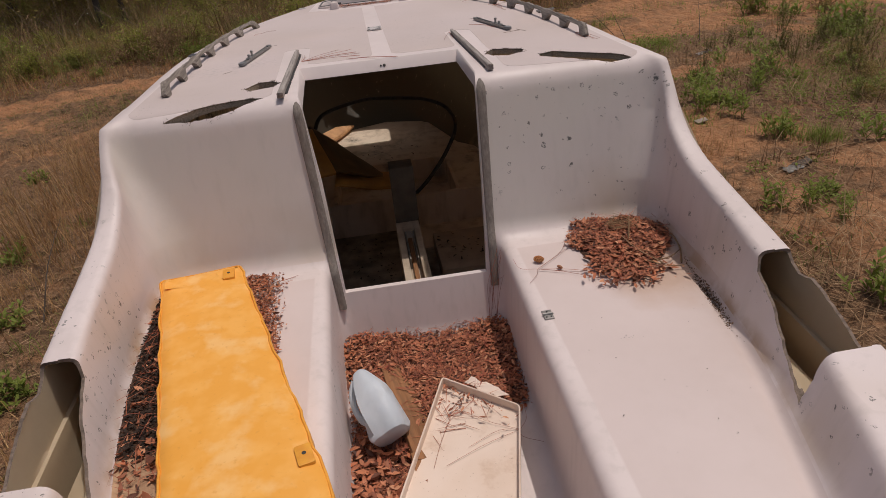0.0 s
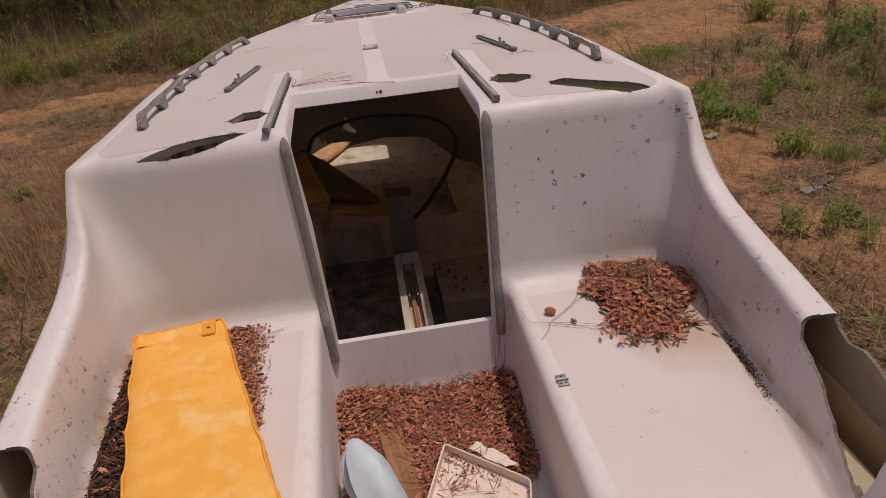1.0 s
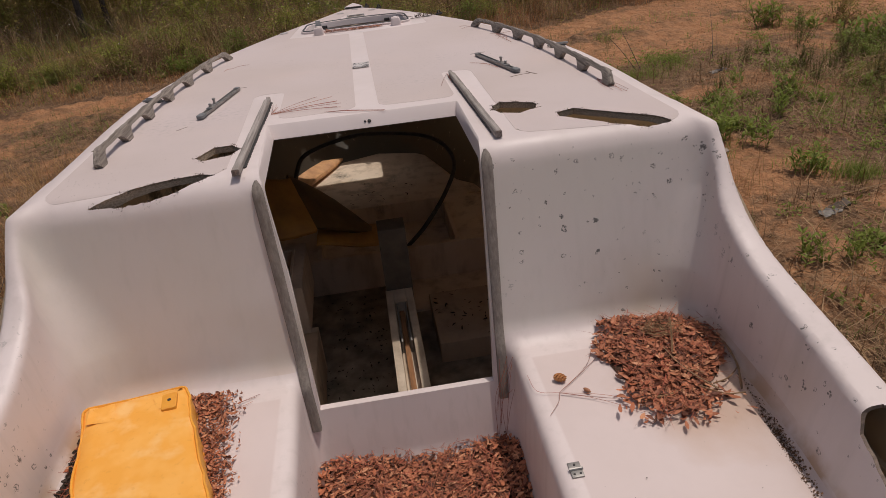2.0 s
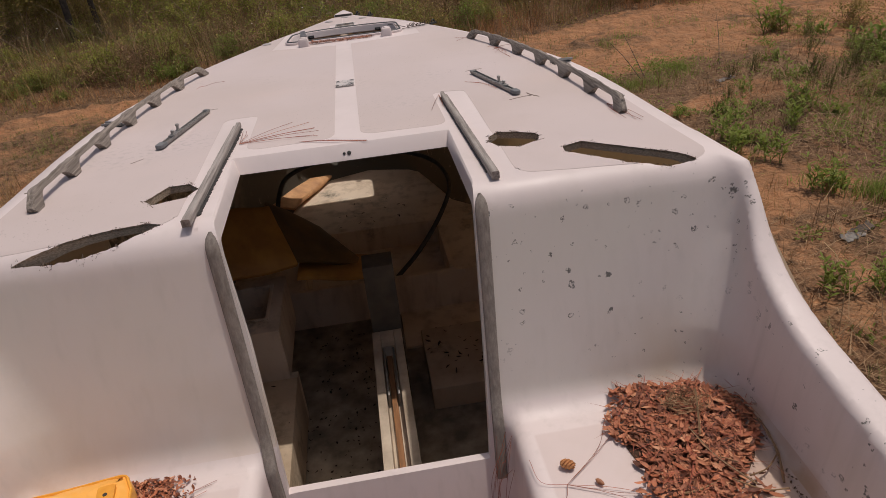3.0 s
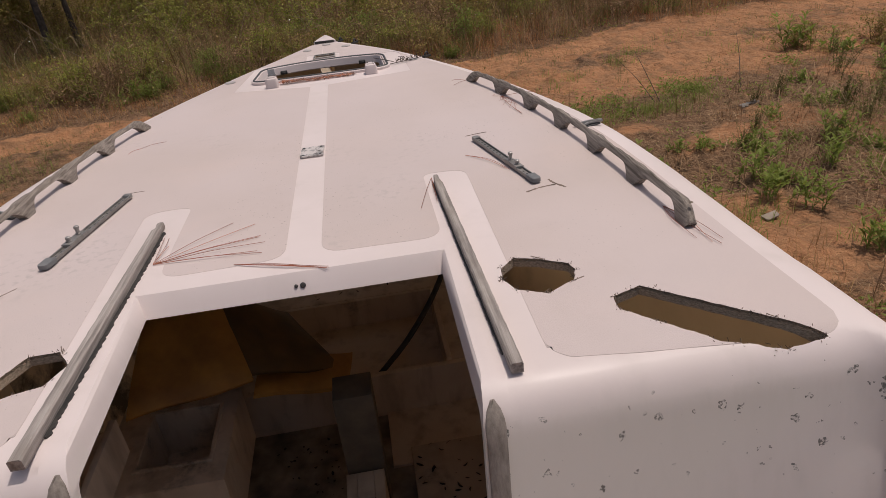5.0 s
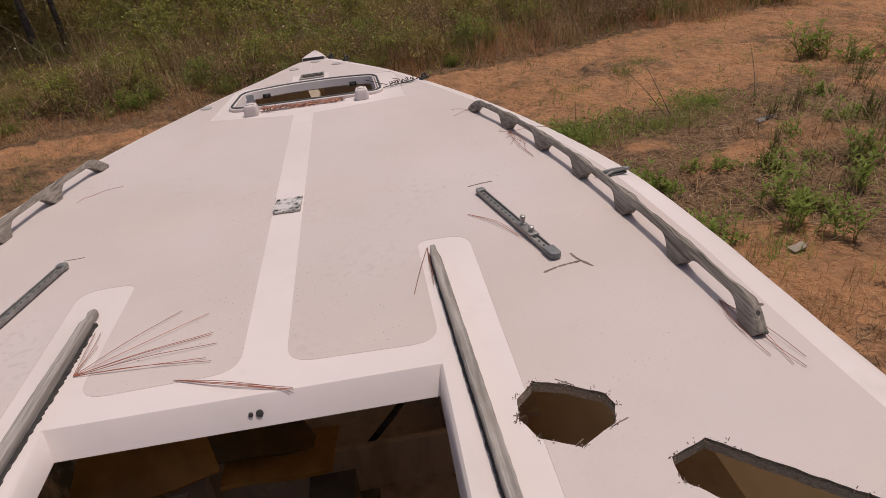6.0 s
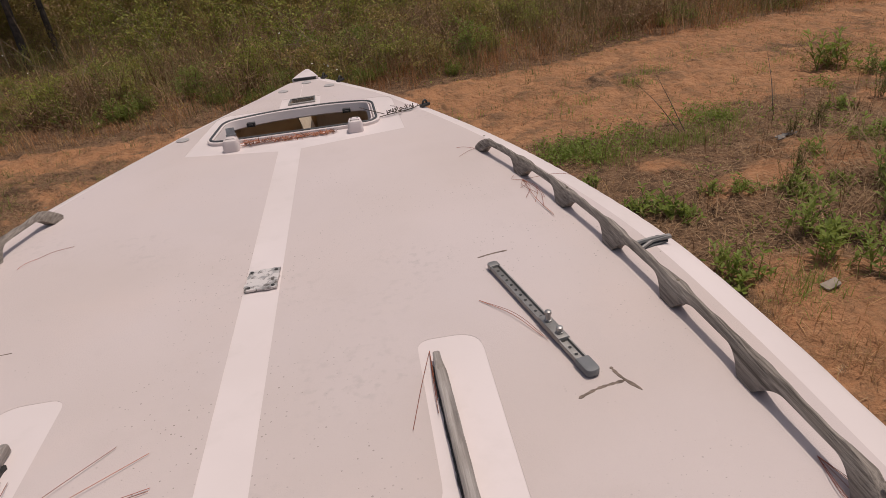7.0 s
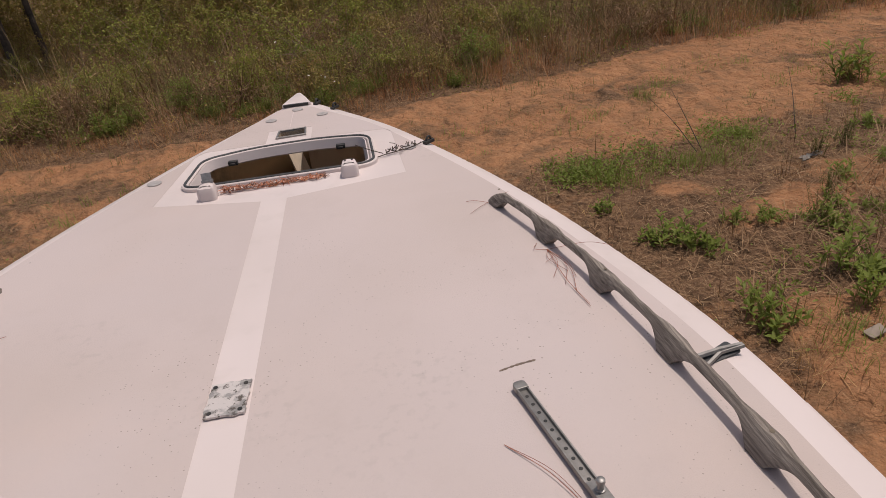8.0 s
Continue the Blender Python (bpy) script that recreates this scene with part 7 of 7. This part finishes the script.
for i, (x, y, z) in enumerate(((4.71, 7.27, 1.1), (4.95, 7.05, 1.0), (3.90, 6.32, 0.9), (4.15, 6.55, 0.9), (5.35, 7.46, 1.2), (5.55, 7.05, 1.1), (5.1, 6.6, 1.0), (4.55, 6.75, 0.9), (4.85, 6.15, 0.8), (5.75, 8.9, 0.8), (6.1, 8.5, 0.8), (5.9, 7.7, 0.8),
                               (6.35, 8.1, 1.2), (5.5, 6.2, 0.9), (4.35, 7.75, 0.8), (5.25, 8.1, 0.9), (3.6, 6.9, 0.6), (3.33, 6.59, 0.6), (4.04, 7.64, 0.7), (6.6, 7.2, 1.2), (5.9, 6.7, 1.0), (4.3, 5.4, 0.7))):
    weed(5 + i % 2, x, y, 0.85 * z, i * 1.3)


def small_leaves(p, r, length, width=(0.35, 0.6), tilt=0.7):
    """Far leaves: one folded four-sided blade each."""
    n = len(p)
    L = r.uniform(*length, n)[:, None]
    W = L * r.uniform(*width, n)[:, None]
    yaw, pitch, roll = r.uniform(0, 2 * np.pi, n), r.normal(0, tilt, n), r.normal(0, tilt, n)
    ex = np.stack([np.cos(yaw) * np.cos(pitch), np.sin(yaw) * np.cos(pitch), np.sin(pitch)], 1)
    ey = np.stack([-np.sin(yaw) * np.cos(roll), np.cos(yaw) * np.cos(roll), np.sin(roll)], 1)
    v = np.stack([p - ex * L * 0.5, p + ey * W * 0.5, p + ex * L * 0.5 - np.array([0, 0, 0.1]) * L, p - ey * W * 0.5], 1)
    return v.reshape(-1, 3), (np.arange(n) * 4)[:, None] + np.array([[0, 1, 2, 3]]), np.zeros((0, 3), int)


def shrub_mesh(seed, stems, height, spread, leaf, per, mat):
    """A wild shrub: woody stems that fork into arching twigs, leaves in sprays along the twigs."""
    r = np.random.default_rng(seed)
    wood, pts = [], []
    for k in range(stems):
        a, lean = r.uniform(0, 6.28), abs(r.normal(0, spread))
        h = height * r.uniform(0.45, 1.0)
        base = np.array([r.normal(0, 0.10), r.normal(0, 0.10), -0.05])
        d = np.array([math.cos(a) * math.sin(lean), math.sin(a) * math.sin(lean), math.cos(lean)])
        top = base + d * h
        wood.append(tube([tuple(base), tuple(base + d * h * 0.5 + r.normal(0, 0.02, 3)), tuple(top)], [0.006, 0.004, 0.002], 3, False))
        for j in range(4):
            t = r.uniform(0.25, 0.95)
            s = base + d * h * t
            e = s + r.normal(0, 1, 3) * np.array([0.16, 0.16, 0.08]) * height * 1.3 + np.array([0, 0, 0.05 * height])
            wood.append(tube([tuple(s), tuple((s + e) / 2 + [0, 0, 0.02]), tuple(e)], [0.003, 0.002, 0.001], 3, False))
            u = r.uniform(0.25, 1.08, per)[:, None]
            pts.append(s + (e - s) * u + r.normal(0, leaf * 0.7, (per, 3)))
        u = r.uniform(0.3, 1.0, per)[:, None]
        pts.append(base + d * h * u + r.normal(0, leaf, (per, 3)))
    v, f = merged(*wood)
    wv, wq = np.array([tuple(q) for q in v]), np.array(f)
    p = np.concatenate(pts)
    p[:, 2] = np.maximum(p[:, 2], 0.02)
    v, q, t = joined([(wv, wq, np.zeros((0, 3), int)), small_leaves(p, r, (leaf * 0.7, leaf * 1.4))])
    me = fast_mesh("shrub", v, q, t, mat)
    me.materials.append(TWIG)
    k = np.zeros(len(me.polygons), np.int32)
    k[:len(wq)] = 1
    me.polygons.foreach_set("material_index", k)
    return me


def clearing(x, y):
    """1 where the growth stays low in front of the two dark trunks."""
    return np.exp(-(((x + 4.75) / 1.1) ** 2 + ((y - 13.0) / 2.2) ** 2) ** 2)


def scrub():
    """The thicket beyond the track: leafy shrubs, bramble stems and dry stalks."""
    low = [shrub_mesh(90 + i, 22, 0.42, 0.7, 0.034, 20, GREEN) for i in range(3)]
    mid = [shrub_mesh(100 + i, 20, 0.70, 0.55, 0.035, 20, m) for i, m in enumerate((SCRUB, OLIVE, SCRUB, GREEN))]
    tall = [shrub_mesh(110 + i, 16, 1.25, 0.38, 0.041, 20, m) for i, m in enumerate((OLIVE, SCRUB, SCRUB))]
    bare = shrub_mesh(120, 30, 0.75, 0.75, 0.03, 2, OLIVE)

    def spots(n, x0, x1, d0, d1, s0, s1):
        for i in range(n):
            x, d = vg.uniform(x0, x1), vg.uniform(d0, d1)
            y, s = float(road_y(x)) + d, vg.uniform(s0, s1)
            s *= 1 - 0.65 * float(clearing(x, y))
            yield i, Matrix.LocRotScale((x, y, float(ground_z(np.array(x), np.array(y)))), Euler((vg.normal(0, 0.12), vg.normal(0, 0.12), vg.uniform(0, 6.28))), (s, s, s * vg.uniform(0.75, 1.1)))

    def plant(kinds, label, *where):
        for i, m in spots(*where):
            tagged(part("shrub", kinds[i % len(kinds)], SCRUB, None, label, at=m), "", "shrub", "shrubs beyond the track")

    def mass(name, source, mat, label, category, *where):
        n = len(source.vertices)
        v = np.empty(n * 3)
        source.vertices.foreach_get("co", v)
        v = np.c_[v.reshape(-1, 3), np.ones(n)]
        q = np.array([tuple(p.vertices) for p in source.polygons])
        vs, qs = [], []
        for i, m in spots(*where):
            vs.append((v @ np.array(m).T)[:, :3]), qs.append(q + i * n)
        me = fast_mesh(name, np.concatenate(vs), np.concatenate(qs), [], mat)
        tagged(part(name, me, mat), label, category, "", "stuff")
    plant(low, "low bright green shrub at the edge of the thicket", 34, -8, 1.6, 1.7, 2.9, 0.4, 0.9)
    plant(low, "low bright green shrub at the edge of the thicket", 12, 4, 10, 1.9, 2.5, 0.4, 0.8)
    plant(mid, "scrubby olive green shrub in the thicket", 84, -9, 2.5, 2.0, 4.6, 0.7, 1.15)
    plant(mid, "scrubby olive green shrub in the thicket", 50, 1.5, 12, 2.6, 5.0, 0.6, 1.1)
    plant(tall, "tall thin olive shrub deep in the thicket", 66, -12, 14, 3.6, 9.0, 0.7, 1.2)
    # bushes along the near edge of the track, to starboard
    for i, (x, y, s) in enumerate(((5.65, 9.4, 0.75), (6.6, 9.2, 0.9), (5.7, 7.6, 0.8), (5.2, 6.7, 0.6), (6.4, 7.2, 1.0), (6.0, 8.2, 0.7), (4.87, 6.0, 0.42), (4.5, 5.5, 0.40), (7.2, 8.0, 1.1), (5.9, 6.2, 0.6))):
        kind = (mid[1], mid[1], low[0])[i % 3]
        m = Matrix.LocRotScale((x, y, float(ground_z(np.array(x), np.array(y)))), Euler((0, 0, i * 1.3)), (s, s, s * 0.8))
        tagged(part("bush", kind, GREEN, None, "straggling green bush on the sand beside the track", at=m), "", "bush", "bushes beside the track")
    mass("far_scrub", tall[0], OLIVE, "tall olive scrub massed deep in the thicket", "scrub", 70, -16, 2, 6.5, 14.0, 1.2, 1.9)
    mass("far_scrub", tall[1], SCRUB, "tall green scrub massed deep in the thicket", "scrub", 40, 2, 18, 6.5, 12.0, 1.2, 1.8)
    mass("dead_brush", bare, TWIG, "bare brown tangle of dead twigs in the thicket", "brush", 200, -10, 12, 2.0, 6.0, 0.6, 1.2)
    fallen = []
    for i in range(90):
        x, y = vg.uniform(-7.5, 0.5), vg.uniform(11.3, 14.6)
        z, a, L, rise = float(ground_z(np.array(x), np.array(y))) + vg.uniform(0.05, 0.35), vg.uniform(0, 6.28), vg.uniform(0.3, 0.9), vg.uniform(0.1, 1.4)
        e = np.array([math.cos(a) * L, math.sin(a) * L, L * rise])
        fallen.append(tube(smooth_path([(x, y, z), tuple(np.array([x, y, z]) + e * 0.5 + vg.normal(0, 0.05, 3) + [0, 0, 0.12 * L]), tuple(np.array([x, y, z]) + e)], 4), [0.004, 0.0038, 0.0036, 0.0033, 0.003, 0.0027, 0.0024, 0.002, 0.0015], 4, False))
    tagged(part("dead_canes", merged(*fallen), plain("bleached canes", (0.32, 0.24, 0.16), (0.20, 0.14, 0.09), 20.0, 0.9)), "bleached dead canes arching through the thicket", "canes", "", "stuff")
    # dead weed and pale sticks on the sand beside the boat
    c = scatter(260, 1.4, 7, 1.8, 8.3, lambda x, y: cover_at(x, y) > 0.3)
    heap = np.stack([5.3 + vg.normal(0, 0.75, 90), 6.6 + vg.normal(0, 0.75, 90), np.zeros(90)], 1)
    heap[:, 2] = ground_z(heap[:, 0], heap[:, 1])
    c = np.concatenate([c, heap])
    g = joined([tufts(c, 12, 0.09, (0.06, 0.30), (0.001, 0.0024), 0.9), tufts(c, 7, 0.12, (0.1, 0.42), (0.0014, 0.003), 1.2)])
    tagged(part("dead_weeds", fast_mesh("dead_weeds", *g, TWIG), TWIG), "tangled brown dead weeds and sticks on the sand", "dead weeds", "", "stuff")
    # dry arching stalks and dead grass between the shrubs
    p = scatter(9000, -11, 13, 9, 20, lambda x, y: ((y - road_y(x)) > 1.9 - 0.3 * (x > 0.5)) & (clearing(x, y) < 0.4))
    cane = scatter(900, -11, 13, 9.5, 17, lambda x, y: (y - road_y(x)) > 1.8)
    g = joined([blades(p, vg.uniform(0.3, 1.1, len(p)), np.abs(vg.normal(0.6, 0.5, len(p))), vg.uniform(0.0015, 0.0035, len(p)), vg, 0.7),
                tufts(p[::2], 12, 0.12, (0.2, 0.7), (0.0014, 0.0034), 0.6),
                blades(cane, vg.uniform(0.5, 1.4, len(cane)), np.abs(vg.normal(0.45, 0.35, len(cane))), vg.uniform(0.0025, 0.005, len(cane)), vg, 0.8)])
    tagged(part("dry_stalks", fast_mesh("dry_stalks", *g, TWIG), TWIG), "brown dry bramble stalks and dead grass in the thicket", "stalks", "", "stuff")
    f = scatter(80, -9, 3, 9.5, 14, lambda x, y: (y - road_y(x) > 1.5) & (patchy(x, y, 2.0, 0.9) > 0.2))
    f[:, 2] += vg.uniform(0.2, 0.5, len(f))
    tagged(part("white_flowers", fast_mesh("white_flowers", *leaf_bed(len(f), lambda n: f, vg, (0.02, 0.035), (0.7, 1.0), 0.5), FLOWER), FLOWER), "tiny white flowers among the shrubs", "flowers", "", "stuff")
    # low leaves that fill the floor of the thicket
    q = scatter(135000, -13, 16, 9, 24, lambda x, y: (y - road_y(x)) > 1.5 + 0.3 * np.sin(3 * x) + 0.9 * (patchy(x, y, 1.9, 2.0) > 0.5))
    q[:, 2] += np.abs(vg.normal(0, 0.17, len(q))) * np.clip(q[:, 1] - road_y(q[:, 0]) - 1.3, 0.1, 1.6) * (1 + 0.5 * patchy(q[:, 0], q[:, 1], 2.4, 1.0)) * (1 - 0.75 * clearing(q[:, 0], q[:, 1]))
    h = patchy(q[:, 0], q[:, 1], 1.3, 0.6) + vg.uniform(-0.6, 0.6, len(q)) > 0.3
    for name, k, mat, label in (("undergrowth", q[h], SCRUB, "dense low leafy undergrowth beyond the track"), ("undergrowth", q[~h], OLIVE, "brownish olive undergrowth beyond the track")):
        tagged(part(name, fast_mesh(name, *small_leaves(k, vg, (0.022, 0.055)), mat), mat), label, "undergrowth", "", "stuff")


scrub()


def tree(x, y, r, h, seed):
    t = thing("tree", "thin dark-barked tree rising from the thicket", "tree", pose(x, y, float(ground_z(np.array(x), np.array(y))) - 0.05), "trees beyond the track")
    rr = random.Random(seed)
    line = [(0, 0, 0), (rr.uniform(-0.05, 0.05), 0, h * 0.3), (rr.uniform(-0.12, 0.12), rr.uniform(-0.1, 0.1), h * 0.65), (rr.uniform(-0.2, 0.2), 0, h)]
    path = smooth_path(line, 6)
    part("trunk", tube(path, [r * (1.25 if i == 0 else 1 - 0.75 * i / len(path)) for i in range(len(path))], 9), BARK, t)
    pts = []
    for k in range(9):
        p = path[int(len(path) * (0.35 + 0.06 * k))]
        a = rr.uniform(0, 6.3)
        L = rr.uniform(0.7, 1.7)
        e = p + Vector((math.cos(a) * L, math.sin(a) * L, rr.uniform(0.1, 0.6)))
        part("limb", tube([p, p.lerp(e, 0.5) + Vector((0, 0, 0.05)), e], [r * 0.3, r * 0.2, 0.006], 5), BARK, t)
        for _ in range(230):
            u = rr.uniform(0.35, 1.1)
            pts.append(tuple(p.lerp(e, u) + Vector((rr.gauss(0, 0.2), rr.gauss(0, 0.2), rr.gauss(0, 0.15)))))
    rg = np.random.default_rng(seed)
    part("crown", fast_mesh("crown", *leaf_bed(len(pts), lambda n: np.array(pts), rg, (0.09, 0.17), (0.4, 0.6), 0.8), SCRUB), SCRUB, t)


for i, (x, y, r, h) in enumerate(((-5.20, 14.85, 0.068, 5.5), (-4.95, 15.55, 0.058, 5.5), (-7.1, 15.4, 0.05, 4.5), (-3.2, 17.0, 0.05, 4.5), (1.6, 17.6, 0.06, 5.0), (-7.6, 16.8, 0.07, 5.0), (-6.2, 18.2, 0.06, 5.0), (-2.2, 20.4, 0.06, 5.5), (-8.8, 15.6, 0.06, 5.0), (-9.5, 18.0, 0.08, 5.5), (-0.6, 19.0, 0.07, 5.5), (-7.4, 19.6, 0.07, 5.2))):
    tree(x, y, r, h, 50 + i)


def scraps():
    def flat(name, label, cat, x, y, poly, mat, h=0.01, tilt=4):
        z = float(ground_z(np.array(x), np.array(y))) + 0.015
        tagged(part(name, prism(poly, 0, h, 0.002), mat, None, label, at=pose(x, y, z, tilt, -tilt, 20)), "", cat)
    grey = plain("grey litter", (0.33, 0.27, 0.21), (0.24, 0.19, 0.15), 12.0, 0.85)
    pale = plain("pale crumpled plastic", (0.27, 0.25, 0.22), (0.13, 0.12, 0.105), 60.0, 0.7)
    flat("flat_stone", "flat grey slab lying on the sand", "stone", 2.80, 5.38, rounded([(-0.06, -0.03), (0.05, -0.035), (0.075, 0.025), (-0.055, 0.035)], 0.012), grey)
    flat("plastic_scrap", "crumpled pale plastic scrap in the grass", "litter", 3.96, 7.62, ragged([(-0.13, -0.02), (0.10, -0.035), (0.14, 0.02), (-0.09, 0.03)], 0.015, 0.016, 4), pale, 0.008)
    flat("bark_piece", "broken dark bark piece on the sand", "bark", 2.97, 4.21, ragged([(-0.10, -0.025), (0.08, -0.045), (0.11, 0.02), (-0.07, 0.03)], 0.02, 0.014, 6), BARK, 0.02, 9)
    flat("plastic_scrap", "torn grey plastic sheet under the bark", "litter", 2.90, 4.17, ragged([(-0.09, -0.03), (0.07, -0.04), (0.08, 0.03), (-0.07, 0.04)], 0.02, 0.012, 7), pale, 0.006)
    rr = random.Random(8)
    for x, y, L, a in ((3.24, 8.06, 0.40, 110), (4.16, 8.13, 0.55, 70), (3.18, 8.04, 0.45, 140), (3.0, 4.35, 0.9, 4), (4.6, 4.9, 0.6, 160), (-2.2, 3.6, 0.5, 80), (3.4, 6.6, 0.5, 40), (5.4, 5.6, 0.9, 130)):
        up = 0.45 if a in (70, 80, 110, 140) else 0.02
        z = float(ground_z(np.array(x), np.array(y))) + 0.02
        e = Vector((math.cos(radians(a)) * L, math.sin(radians(a)) * L, up))
        pts = [(x, y, z), tuple(Vector((x, y, z)) + e * 0.5 + Vector((rr.gauss(0, 0.02), rr.gauss(0, 0.02), 0.02))), tuple(Vector((x, y, z)) + e)]
        tagged(part("fallen_branch", tube(smooth_path(pts, 4), [k * (0.5 if up > 0.1 else 1) for k in (0.009, 0.009, 0.008, 0.008, 0.007, 0.006, 0.005, 0.004, 0.003)], 6), BARK if up > 0.1 else TWIG), "thin dry brown branch on the ground", "branch")


scraps()
